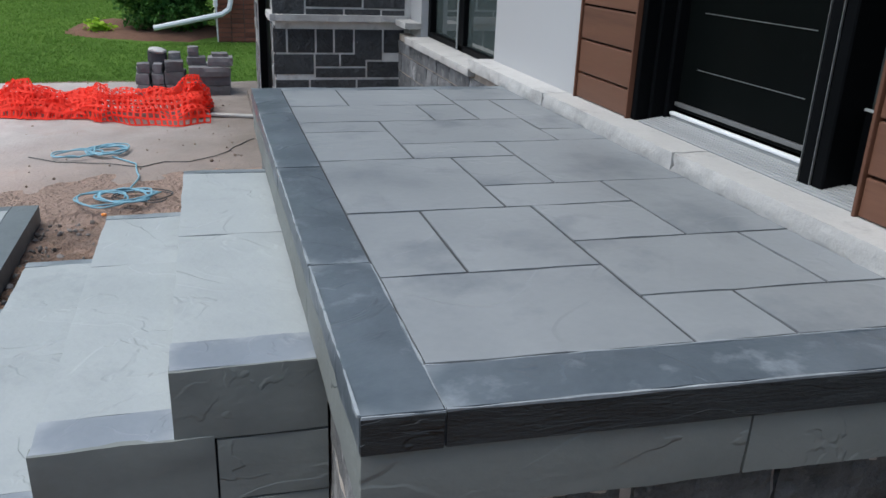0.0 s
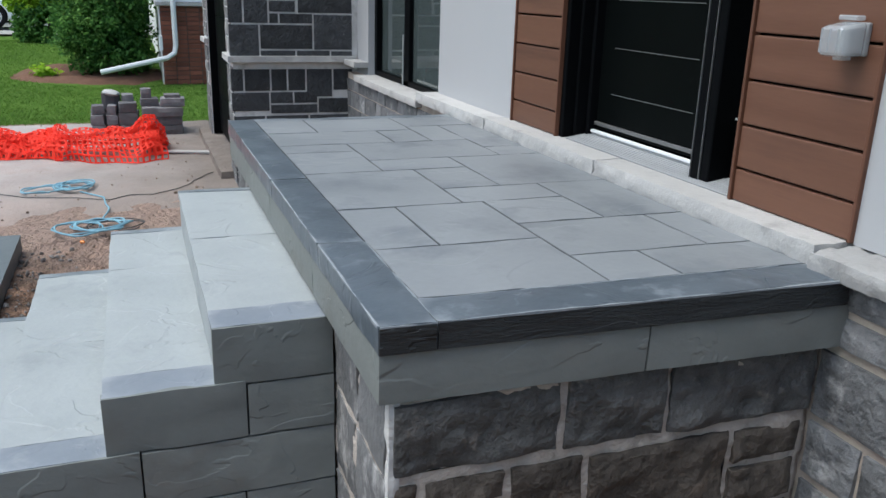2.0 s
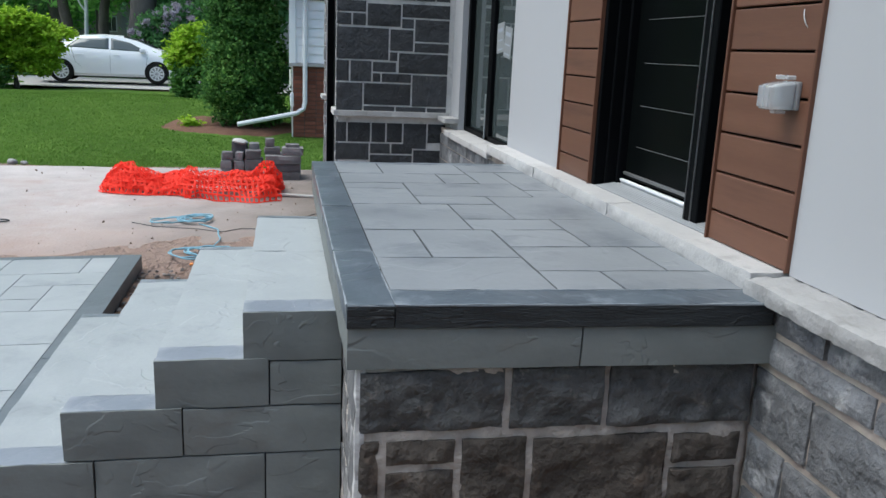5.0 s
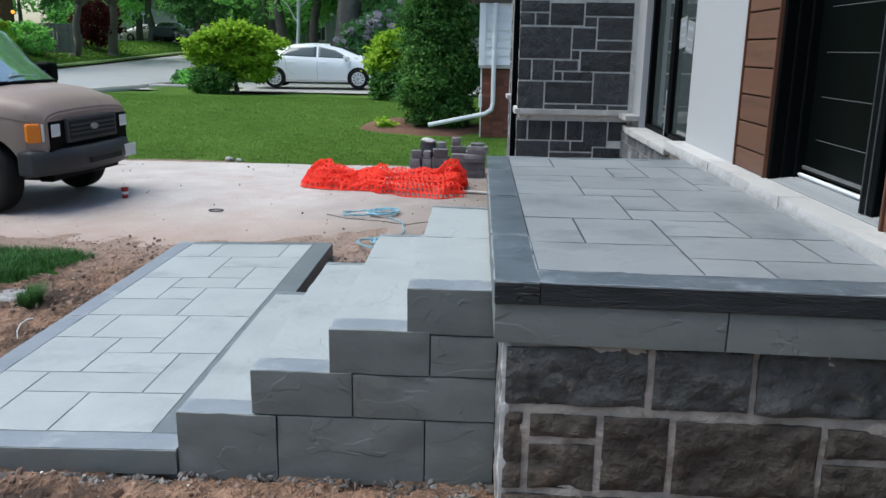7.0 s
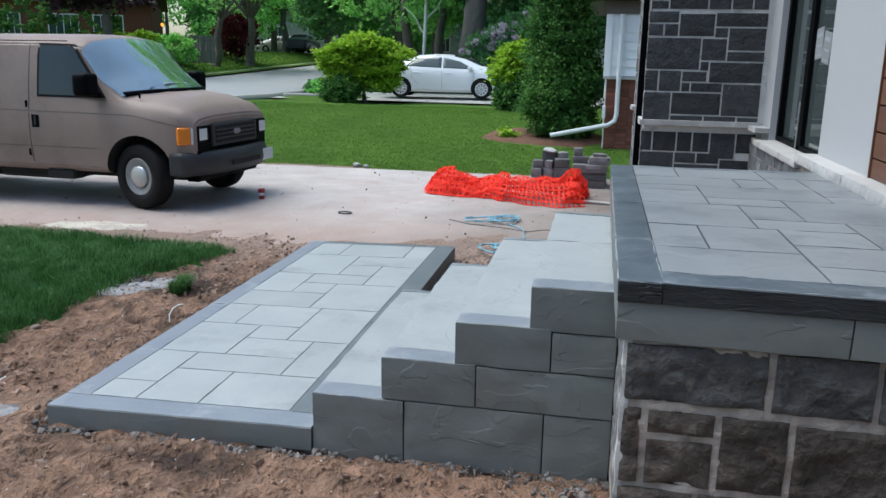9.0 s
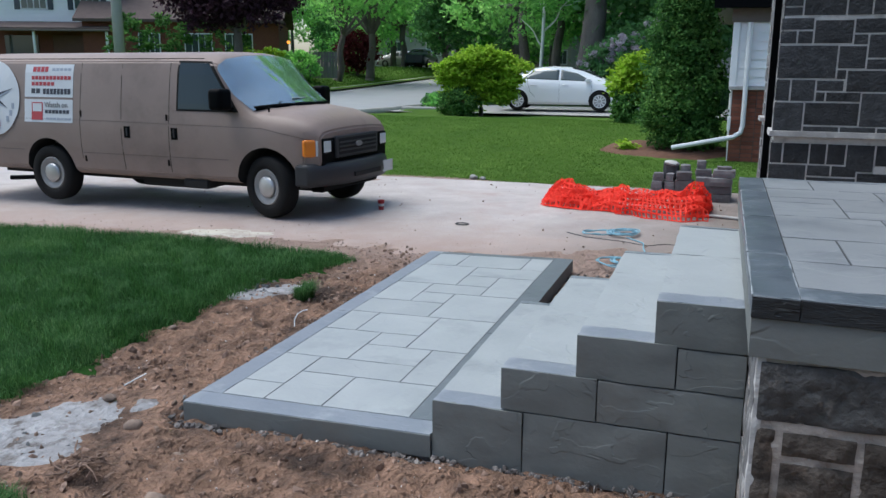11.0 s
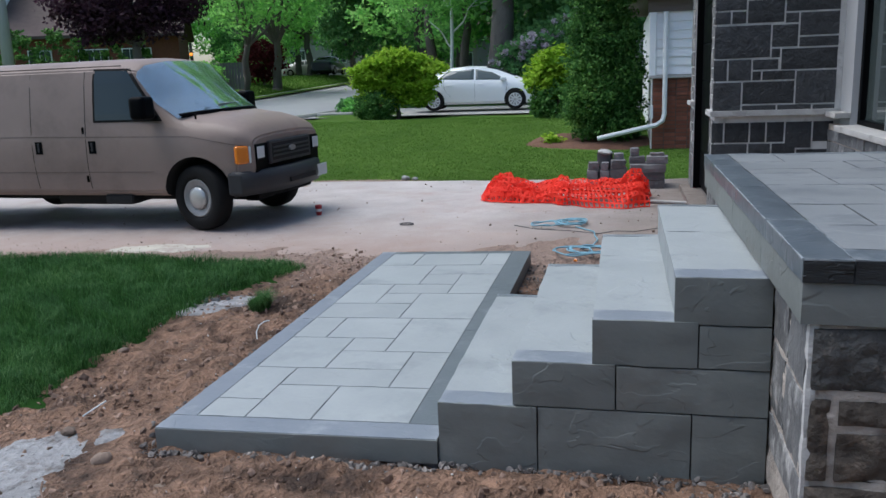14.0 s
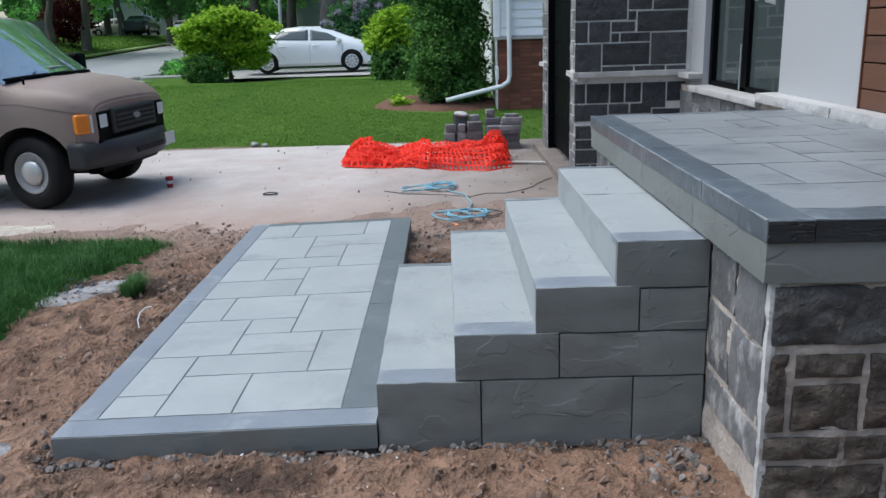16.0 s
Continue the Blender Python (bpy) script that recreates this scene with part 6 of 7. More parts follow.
board = thing("scrap_board", "weathered scrap board lying beside the paving stack", "board", pose(0.0, 7.95, lift(0, 8) + 0.02, 0, 0, -18))
part("board", boxed(-0.30, 0.35, -0.045, 0.045, 0, 0.025, bevel=0.004), M["pole"], board)
white = thing("wire_loop", "white curved wire poking out of soil beside landing", "wire")
bm = bmesh.new()
tube(bm, [Vector(p) for p in ((-2.99, 2.22, -0.08), (-3.005, 2.25, -0.035), (-3.0, 2.29, 0.0), (-2.975, 2.325, 0.018), (-2.945, 2.345, 0.02))], 0.0042, 6)
part("wire", bm, M["film"], white)
stick = thing("white_stick", "short white plastic stick on soil", "stick")
bm = bmesh.new()
tube(bm, [(-3.31, 0.79, -0.035), (-3.28, 0.95, -0.015)], 0.0045, 6)
part("stick", bm, M["film"], stick)
for n, (x, y, r) in enumerate(((-4.12, 10.52, 0.10), (-3.95, 10.5, 0.07), (-3.62, 3.35, 0.055), (-3.75, 1.82, 0.05), (-3.30, 0.66, 0.05), (-2.95, 0.42, 0.07), (-2.35, -0.18, 0.08), (-2.55, 0.25, 0.05), (-1.9, -0.35, 0.09), (-1.35, -0.32, 0.07), (-0.62, -0.22, 0.08), (-2.12, -0.5, 0.07), (-2.75, 0.75, 0.045))):
    s = thing("loose_stone", "rounded pale brown stone lying in soil" if n > 1 else "pale broken stone at lawn edge", "stone", pose(x, y, lift(x, y) + lumps(x, y) * (y < 4) + r * 0.15, 0, 0, n * 50), "loose stones")
    part("stone", blob(r * 0.72, rng, 2, 0.6, 0.5), M["pebble"] if n > 1 else M["sill_grey"], s, "", True)


roots = thing("root_tangle", "tangle of dry brown roots pulled out of soil", "roots")
gr = random.Random(14)
for k in range(12):
    a = gr.uniform(0, 6.283)
    x, y, r = -2.86 + gr.gauss(0, 0.05), -0.06 + gr.gauss(0, 0.05), gr.uniform(0.08, 0.22)
    pts = [(x + r * q * math.cos(a + 0.8 * q * gr.uniform(-1, 1)), y + r * q * math.sin(a), lift(x, y) + 0.02 + 0.05 * math.sin(3 * q) * gr.random()) for q in (0, 0.25, 0.5, 0.75, 1)]
    bm = bmesh.new()
    tube(bm, pts, 0.006, 5, 0.002)
    part("root", bm, M["clod"], roots)


# ---- scattered soil, rubble, spilled cement ----
def scatter(name, places, sizes, mat, label, category, seed, flat=0.75, sub=1, smooth=True):
    """Many small rough lumps in one mesh."""
    g = random.Random(seed)
    shapes = []
    for k in range(6):
        b = blob(1.0, g, sub, flat, 0.7)
        b.verts.ensure_lookup_table()
        shapes.append(([v.co.copy() for v in b.verts], [[v.index for v in f.verts] for f in b.faces]))
        b.free()
    verts, faces = [], []
    for (x, y, z), r in zip(places, sizes):
        vs, fs = shapes[g.randrange(6)]
        rot = Euler((g.random() * 6, g.random() * 6, g.random() * 6)).to_matrix()
        o = len(verts)
        st = Vector((g.uniform(0.7, 1.4), g.uniform(0.7, 1.3), g.uniform(0.6, 1.0)))
        for v in vs:
            w = rot @ Vector((v.x * st.x, v.y * st.y, v.z * st.z)) * r
            verts.append((x + w.x, y + w.y, z + w.z))
        faces += [[i + o for i in f] for f in fs]
    me = bpy.data.meshes.new(name)
    me.from_pydata(verts, [], faces)
    me.materials.append(mat)
    me.polygons.foreach_set("use_smooth", [smooth] * len(me.polygons))
    me.update()
    return tagged(new(name, me), label, category, kind="stuff")


def free_soil(x, y):
    return not (-2.83 < x < 0.06 and 0.58 < y < 4.62) and not in_front_lawn(x, y) and not (x > 0.0 and y > -0.0)


g = random.Random(5)
pl, sz = [], []
while len(pl) < 5200:
    x, y = g.uniform(-4.1, 1.4), g.uniform(-1.6, 4.9)
    if free_soil(x, y) and not (x > -2.8 and y > 0.6):
        keep = 0.5 + 0.8 * noise.noise(Vector((x * 1.5, y * 1.5, 3)))
        if g.random() < keep:
            r = 0.004 + 0.024 * g.random() ** 5
            pl.append((x, y, ground_height(x, y) - r * 0.1))
            sz.append(r)
scatter("soil_clods", pl, sz, M["clod"], "small brown clods and pebbles over dug soil", "soil clods", 6, smooth=False)
pl, sz = [], []
while len(pl) < 1900:
    k = g.random()
    if k < 0.42:
        x, y = g.uniform(-2.85, 0.1), 0.60 - abs(g.gauss(0, 0.035))
        if x > -1.36:
            y += 0.06
    elif k < 0.68:
        x, y = -0.02 - abs(g.gauss(0, 0.15)), 0.64 - abs(g.gauss(0, 0.22))
    elif k < 0.84:
        x, y = -1.38 + abs(g.gauss(0, 0.16)) + 0.02, g.uniform(2.66, 4.6)
    else:
        x, y = -2.82 - abs(g.gauss(0, 0.06)), g.uniform(0.6, 4.3)
    if g.random() > 0.62 + 1.1 * noise.noise(Vector((x * 3.1, y * 3.1, 6))):
        continue
    r = 0.0035 + 0.020 * g.random() ** 4
    pl.append((x, y, max(lift(x, y) - 0.02, ground_height(x, y)) + g.uniform(-0.016, 0.004)))
    sz.append(r)
scatter("rubble", pl, sz, M["rubble"], "broken grey rubble along the foot of steps and landing", "rubble", 7, smooth=False)
g = random.Random(8)
pl, sz = [], []
for k in range(900):
    x, y = g.uniform(-8.5, 0.2), (g.uniform(4.3, 10.2) if k < 190 else 4.2 + abs(g.gauss(0, 0.7)))
    if in_front_lawn(x, y) or (-2.85 < x < -1.2 and y < 4.75):
        continue
    r = 0.003 + (0.016 if k < 190 else 0.009) * g.random() ** 4
    pl.append((x, y, lift(x, y) + 0.014 + r * 0.3))
    sz.append(r)
for k in range(110):
    x, y = 0.15 - abs(g.gauss(0, 0.8)), g.uniform(4.9, 9.0)
    r = 0.003 + 0.014 * g.random() ** 4
    pl.append((x, y, lift(x, y) + 0.012 + r * 0.3))
    sz.append(r)
scatter("drive_pebbles", pl, sz, M["pebble"], "scattered pebbles and crumbs on the drive", "pebbles", 9)


g = random.Random(18)
pl, sz = [], []
while len(pl) < 420:
    x, y = g.uniform(-3.9, 1.3), g.uniform(-1.5, 4.4)
    if free_soil(x, y) and not (x > -2.8 and y > 0.6):
        r = 0.003 + 0.006 * g.random() ** 2
        pl.append((x, y, ground_height(x, y) + r * 0.4))
        sz.append(r)
scatter("cement_crumbs", pl, sz, M["crumb"], "pale crumbs of cement strewn over the soil", "crumbs", 19)


def patch(name, cx, cy, rx, ry, turn, seed, h=0.007, mat="cement", height=None, label="pale dried cement spilled over the soil"):
    n, verts, faces = 40, [], []
    c, s_ = math.cos(radians(turn)), math.sin(radians(turn))
    for j in range(n + 1):
        for i in range(n + 1):
            u, v = 2 * i / n - 1, 2 * j / n - 1
            x, y = cx + rx * u * c - ry * v * s_, cy + rx * u * s_ + ry * v * c
            d = math.hypot(u, v) + 0.27 * noise.fractal(Vector((x * 4, y * 4, seed)), 0.7, 2, 4)
            top = ramp01(0.85, 0.55, d)
            verts.append((x, y, (height or ground_height)(x, y) - 0.03 + (h + 0.025) * top + 0.006 * top * noise.fractal(Vector((x * 9, y * 9, seed)), 0.6, 2, 3)))
    for j in range(n):
        for i in range(n):
            a = j * (n + 1) + i
            faces.append((a, a + 1, a + n + 2, a + n + 1))
    me = bpy.data.meshes.new(name)
    me.from_pydata(verts, [], faces)
    me.materials.append(M[mat])
    me.polygons.foreach_set("use_smooth", [True] * len(me.polygons))
    me.update()
    return tagged(new(name, me), label, "spill", kind="structure")


for n, (x, y, rx, ry, turn) in enumerate(SPILLS):
    patch("cement_spill", x, y, rx, ry, turn, (3, 8, 5)[n], 0.012)
patch("sand_spill", -5.40, 5.02, 0.80, 0.27, 6, 9, 0.009, "sand_pale", lambda x, y: lift(x, y) + 0.012, "pale sand dusted over the drive beside the lawn")

g = random.Random(28)
pl, sz = [], []
for k in range(24):
    x, y = -3.5 + g.gauss(0, 0.24), 0.08 + g.gauss(0, 0.22)
    pl.append((x, y, ground_height(x, y) + 0.001))
    sz.append(0.008 + 0.020 * g.random() ** 2)
for k in range(46):
    x, y = -3.78 + g.gauss(0, 0.17), 3.06 + g.gauss(0, 0.17)
    pl.append((x, y, ground_height(x, y) + 0.004))
    sz.append(0.008 + 0.026 * g.random() ** 2)
scatter("spill_stones", pl, sz, M["stone_mid"], "dark grey stones sunk in spilled cement", "stones", 29, flat=0.45)
pl, sz = [], []
for k in range(340):
    y = 0.10 + 3.4 * g.random()
    pl.append((1.279 + g.gauss(0, 0.004), y, 0.939))
    sz.append(0.0025 + 0.007 * g.random() ** 2)
scatter("joint_crumbs", pl, sz, M["joint"], "dark ragged mortar crumbs along the limestone ledge", "crumbs", 30)


# ---- grass ----
def blades(name, spots, height, width, mat, label, seed, lean=0.5):
    """Curved two-piece blades, joined into one mesh."""
    r = np.random.RandomState(seed)
    p = np.array(spots)
    n = len(p)
    a = r.uniform(0, 2 * np.pi, n)
    tuft = 0.5 + 0.5 * np.sin(7 * p[:, 0] + 3 * np.sin(5 * p[:, 1])) * np.sin(6 * p[:, 1] + 2 * np.sin(4 * p[:, 0]))
    a = a * 0.55 + 2 * np.pi * tuft
    h = height * r.uniform(0.55, 1.2, n) * (0.72 + 0.5 * tuft)
    w = width * r.uniform(0.7, 1.3, n)
    d = np.stack([np.cos(a), np.sin(a)], 1)
    s = np.stack([-d[:, 1], d[:, 0]], 1) * (w / 2)[:, None]
    l = lean * r.uniform(0.1, 1.0, n) * h
    v = np.zeros((n, 5, 3))
    v[:, 0, :2], v[:, 1, :2] = p[:, :2] - s, p[:, :2] + s
    v[:, 2, :2], v[:, 3, :2] = p[:, :2] + s * 0.8 + d * (l * 0.3)[:, None], p[:, :2] - s * 0.8 + d * (l * 0.3)[:, None]
    v[:, 4, :2] = p[:, :2] + d * l[:, None]
    v[:, :2, 2] = p[:, 2:3] - 0.01
    v[:, 2:4, 2] = (p[:, 2] + h * 0.6)[:, None]
    v[:, 4, 2] = p[:, 2] + h
    me = bpy.data.meshes.new(name)
    base_ = (np.arange(n) * 5)[:, None]
    quads, tris = base_ + np.array([0, 1, 2, 3]), base_ + np.array([3, 2, 4])
    me.from_pydata(v.reshape(-1, 3).tolist(), [], quads.tolist() + tris.tolist())
    me.materials.append(mat)
    me.update()
    return tagged(new(name, me), label, "grass", kind="stuff")


g = random.Random(21)
sp = []
while len(sp) < 165000:
    x = -2.5 - 9.5 * g.random() ** 1.7
    y = g.uniform(-1.6, 4.75)
    if in_front_lawn(x - 0.03, y):
        sp.append((x, y, lawn_height(x, y)))
blades("lawn_grass", sp, 0.080, 0.0040, M["grass"], "thick green blades of the front lawn", 1, 1.7)
sp = []
while len(sp) < 120000:
    y = 10.3 + 9.5 * g.random() ** 1.3
    x = g.uniform(-12, 1.0)
    if math.hypot((x + 1.0) / 1.3, (y - 14.0) / 1.0) > 1:
        sp.append((x, y, far_lawn_height(x, y)))
blades("neighbour_grass", sp, 0.032, 0.010, M["grass_far"], "mown grass of the neighbour's lawn", 2, 2.2)
sp = []
for k in range(1100):
    a, r = g.random() * 6.283, 0.080 * g.random() ** 0.6
    x, y = -3.29 + r * math.cos(a), 2.92 + r * math.sin(a)
    sp.append((x, y, lift(x, y)))
blades("grass_tuft", sp, 0.115, 0.003, M["grass"], "single green grass tuft growing out of soil", 3, 1.2)


# ---- plants ----
def foliage(name, centres, radii, count, size, mat, parent, seed, clump=0.28, flat=0.0, shell=0.55, per=22, narrow=0.55):
    """Leaves in clumps over ellipsoids: centres and radii per ellipsoid; the clumps sit towards the outside and leave gaps."""
    r = np.random.RandomState(seed)
    cs, rs = np.array(centres, float), np.array(radii, float)
    if rs.ndim == 1:
        rs = np.stack([rs] * 3, 1)
    vol = rs.prod(1) ** (2 / 3)
    nc = max(6, count // per)
    pick = r.choice(len(cs), nc, p=vol / vol.sum())
    d = r.normal(size=(nc, 3))
    d /= np.linalg.norm(d, axis=1)[:, None]
    rad = shell + (1 - shell) * r.uniform(0, 1, nc) ** 0.6
    cc = cs[pick] + d * rs[pick] * (rad * r.uniform(0.85, 1.12, nc))[:, None]
    which = r.randint(0, nc, count)
    p = cc[which] + r.normal(size=(count, 3)) * clump * np.array([1, 1, 0.7]) * 0.6
    nrm = r.normal(size=(count, 3)) + np.array([0, 0, 0.8 + flat])
    nrm /= np.linalg.norm(nrm, axis=1)[:, None]
    t = np.cross(nrm, r.normal(size=(count, 3)))
    t /= np.linalg.norm(t, axis=1)[:, None]
    b = np.cross(nrm, t)
    s = (size * r.uniform(0.6, 1.3, count))[:, None]
    v = np.stack([p - t * s, p - b * s * narrow - nrm * s * 0.12, p + t * s, p + b * s * narrow - nrm * s * 0.12], 1)
    me = bpy.data.meshes.new(name)
    me.from_pydata(v.reshape(-1, 3).tolist(), [], (np.arange(count * 4).reshape(-1, 4)).tolist())
    me.materials.append(mat)
    me.update()
    ob = new(name, me)
    ob.parent = parent
    return ob


def limb(bm, a, b, r0, r1, bend, seed, n=7):
    a, b = Vector(a), Vector(b)
    pts = []
    for k in range(n):
        t = k / (n - 1)
        p = a.lerp(b, t)
        w = math.sin(math.pi * t) * bend
        pts.append(p + Vector((noise.noise(Vector((t * 2, seed, 0))), noise.noise(Vector((t * 2, seed, 5))), 0)) * w)
    tube(bm, pts, r0, 9, r1)


def tree(label, x, y, trunk_h, trunk_r, blobs, count, size, mat, bark="bark", seed=0, lean=(0, 0), category="tree", clump=0.35, per=24, shell=0.5, name="tree", flat=0.0):
    x += 0.0042 * (y + 2.7)
    z = lift(x, y)
    t = thing(name, label, category, pose(x, y, z))
    if trunk_h > 0:
        bm = bmesh.new()
        top = Vector((lean[0], lean[1], trunk_h))
        limb(bm, (0, 0, -0.2), top, trunk_r, trunk_r * 0.62, trunk_r * 1.2, seed)
        cyl(bm, (0, 0, -0.2), (0, 0, 0.25), trunk_r * 1.35, trunk_r * 0.98, 12)
        for k, (cx, cy, cz, *_r) in enumerate(blobs[:9]):
            limb(bm, top * 0.92, (cx, cy, cz), trunk_r * 0.45, trunk_r * 0.10, 0.5, seed + k + 1)
        part("trunk", bm, M[bark], t, "", True)
    foliage("crown", [b[:3] for b in blobs], [b[3:6] if len(b) > 4 else (b[3],) * 3 for b in blobs], count, size, M[mat], t, seed + 40, clump, flat, shell, per)
    return t


def crown(rng_, n, w, d, z0, z1, r0, r1):
    return [(rng_.uniform(-w, w), rng_.uniform(-d, d), rng_.uniform(z0, z1), rng_.uniform(r0, r1)) for _ in range(n)]


rt = random.Random(77)
# lime bush with dark clipped shrub beneath, near the white car
tree("lime-green spreading shrub beside the white car", -7.42, 21.9, 0.7, 0.06, [(0, 0, 1.66, 0.95, 0.8, 0.20), (-0.75, 0, 1.42, 0.70, 0.6, 0.20), (0.78, 0.1, 1.45, 0.70, 0.6, 0.20), (0.1, -0.1, 1.86, 0.60, 0.6, 0.16), (-0.95, 0.1, 1.12, 0.50, 0.5, 0.18), (0.55, -0.2, 1.05, 0.65, 0.5, 0.20), (-0.2, -0.2, 1.22, 0.8, 0.6, 0.2), (0.85, 0.1, 1.08, 0.40, 0.4, 0.16), (0.35, -0.1, 0.78, 0.55, 0.45, 0.22), (0.65, 0, 0.85, 0.45, 0.4, 0.2), (-0.55, 0, 0.9, 0.6, 0.5, 0.22), (-0.5, -0.1, 1.6, 0.6, 0.5, 0.16), (0.5, -0.1, 1.66, 0.6, 0.5, 0.16), (0.75, -0.15, 0.62, 0.45, 0.4, 0.22), (0.1, -0.2, 0.66, 0.6, 0.45, 0.24), (-0.8, -0.1, 0.72, 0.4, 0.4, 0.22)], 19000, 0.072, "leaf_lime", seed=1, category="shrub", clump=0.16, shell=0.7, name="shrub", flat=1.0)
tree("dark rounded clipped shrub under lime foliage", -7.85, 21.35, 0, 0, [(0, 0, 0.36, 0.50, 0.45, 0.44), (-0.45, 0.1, 0.30, 0.36, 0.36, 0.36)], 5500, 0.045, "leaf_cedar", seed=2, category="shrub", clump=0.10, shell=0.8, name="shrub")
tree("lime-green shrub beside the tall cedar", -2.30, 19.3, 0.5, 0.05, [(0, 0, 1.35, 0.62, 0.6, 0.45), (-0.3, 0, 0.95, 0.5, 0.5, 0.4), (0.35, 0, 1.1, 0.5, 0.5, 0.4)], 6000, 0.08, "leaf_lime", seed=3, category="shrub", clump=0.16, shell=0.7, name="shrub", flat=1.0)
tree("dark rounded clipped shrub below lime foliage", -2.35, 18.9, 0, 0, [(0, 0, 0.36, 0.62, 0.5, 0.52)], 4000, 0.06, "leaf_cedar", seed=4, category="shrub", clump=0.10, shell=0.8, name="shrub")
# tall cedar: tapering column of sprays
ced = [(0.10 * rt.uniform(-1, 1), 0.10 * rt.uniform(-1, 1), 0.35 + 0.33 * k, *(lambda r: (r, r, 0.34))(0.73 * (1 - (k / 15) ** 1.6) * (0.86 if k == 0 else 1) + 0.08)) for k in range(15)]
tree("tall dense dark green cedar growing in mulch bed", -0.98, 14.15, 0.6, 0.10, ced, 46000, 0.040, "leaf_cedar", seed=5, category="cedar", clump=0.13, shell=0.62, per=20, name="cedar_tree")
bed = sheet("mulch_bed", axis_steps(-2.7, 0.2, -2.7, 0.2, 0.1), axis_steps(13.0, 15.4, 13.0, 15.4, 0.1),
            lambda x, y: lift(x, y) - 0.06 + 0.15 * ramp01(1.05, 0.75, math.hypot((x + 1.2) / 1.45, (y - 14.2) / 1.1) + 0.12 * noise.noise(Vector((x * 3, y * 3, 0)))) + 0.02 * noise.noise(Vector((x * 12, y * 12, 0))), M["mulch"])
tagged(bed, "red-brown mulch bed round the cedar", "mulch bed", kind="structure")
tree("small bright hosta clump in mulch", -2.0, 13.75, 0, 0, [(0, 0, 0.14, 0.20, 0.18, 0.12)], 200, 0.07, "leaf_lime", seed=6, category="plant", clump=0.1, name="hosta_plant", flat=1.5)

# neighbour's house corner
nb = thing("neighbour_house", "white lap-sided house corner above red-brown brick", "house")
NX, NY = -0.07, 13.25
part("wall", boxed(NX + 0.03, 6.0, NY + 0.06, NY + 7, 0.0, 2.75), M["siding"], nb)
for k in range(8):
    z = 1.50 + k * 0.158
    bm = bmesh.new()
    prism(bm, [(0, 0), (0.022, 0.0), (0.006, 0.156), (0, 0.156)], 0, 5.5, Matrix.Translation((NX, NY + 0.035, z)) @ Matrix.Rotation(radians(-90), 4, "Z"))
    part("siding_board", bm, M["siding"], nb)
part("corner_board", boxed(NX - 0.02, NX + 0.10, NY - 0.012, NY + 0.12, 1.48, 2.75, bevel=0.006), M["siding"], nb)
part("skirt_board", boxed(NX - 0.02, 5.5, NY - 0.03, NY + 0.04, 1.43, 1.49, bevel=0.006), M["pole"], nb)
bw = part("brick_wall", boxed(NX + 0.05, 6.0, NY + 0.04, NY + 0.2, 0.0, 1.45), M["mortar_brick"], nb, "red-brown brick with pale joints")
proto = None
for row in range(20):
    for col in range(7):
        x = NX + 0.06 + (col - (row % 2) * 0.5) * 0.212 + (0.106 if row % 2 else 0)
        if proto is None:
            proto = part("brick", boxed(0, 0.2, -0.006, 0.05, 0, 0.065, bevel=0.004), M["brick"], bw)
            proto.location = (x, NY + 0.035, -0.022 + row * 0.0755)
        else:
            o = new("brick", proto.data)
            o.parent = bw
            o.location = (x, NY + 0.035, -0.022 + row * 0.0755)
part("roof", boxed(NX - 0.35, 6.3, NY - 0.2, NY + 7.2, 2.95, 3.15, m=None), M["shingle"], nb)
part("fascia", boxed(NX - 0.37, 6.3, NY - 0.25, NY - 0.18, 2.86, 3.02), M["black"], nb)
part("eave_band", boxed(NX - 0.05, 5.5, NY - 0.02, NY + 0.05, 2.62, 2.86), M["shingle"], nb)
sp_ = bmesh.new()
rect = [Vector((NX + 0.27, NY - 0.05, 2.62)), Vector((NX + 0.27, NY - 0.05, 0.78)), Vector((NX + 0.24, NY - 0.07, 0.66)), Vector((NX + 0.12, NY - 0.10, 0.58)), Vector((NX - 0.95, NY - 0.25, 0.36))]
tube(sp_, rect, 0.043, 8)
part("downspout", sp_, M["spout"], nb, "white metal downspout with long foot")
part("meter_box", boxed(NX + 0.0, NX + 0.06, NY - 0.12, NY - 0.02, 0.70, 0.95, bevel=0.01), M["spout"], nb)

# neighbour's drive and the street
nd = sheet("neighbour_drive", axis_steps(-11, 6, -11, 6, 0.6), axis_steps(22.25, 28, 22.25, 28, 0.5), lambda x, y: lift(x, y) + 0.03, M["concrete"])
tagged(nd, "pale concrete drive below the white car", "driveway", kind="structure")


def street_x(y):
    return -10.9 - 0.02 * max(0, y - 30)


road = sheet("road", axis_steps(-19.5, -10.9, -19.5, -10.9, 0.8), axis_steps(-40, 140, 0, 100, 1.0), lambda x, y: lift(x, y) + 0.02, M["road"])
tagged(road, "pale grey worn asphalt street", "street", kind="structure")
for x in (-19.7, -10.85):
    kb = sheet("kerb", [x, x + 0.18], axis_steps(20 if x > -15 else -40, 140, 24, 100, 1.0), lambda a, b: lift(a, b) + 0.14, M["concrete"])
    so = kb.modifiers.new("depth", "SOLIDIFY")
    so.thickness, so.offset = 0.25, -1
    tagged(kb, "low concrete kerb along the street", "kerb", kind="structure")
across = sheet("far_lawn", axis_steps(-70, -19.8, -70, -19.8, 1.5), axis_steps(-20, 120, 0, 90, 1.5), lambda x, y: lift(x, y) + 0.12, M["turf_far"])
tagged(across, "green lawns across the street", "lawn", kind="structure")
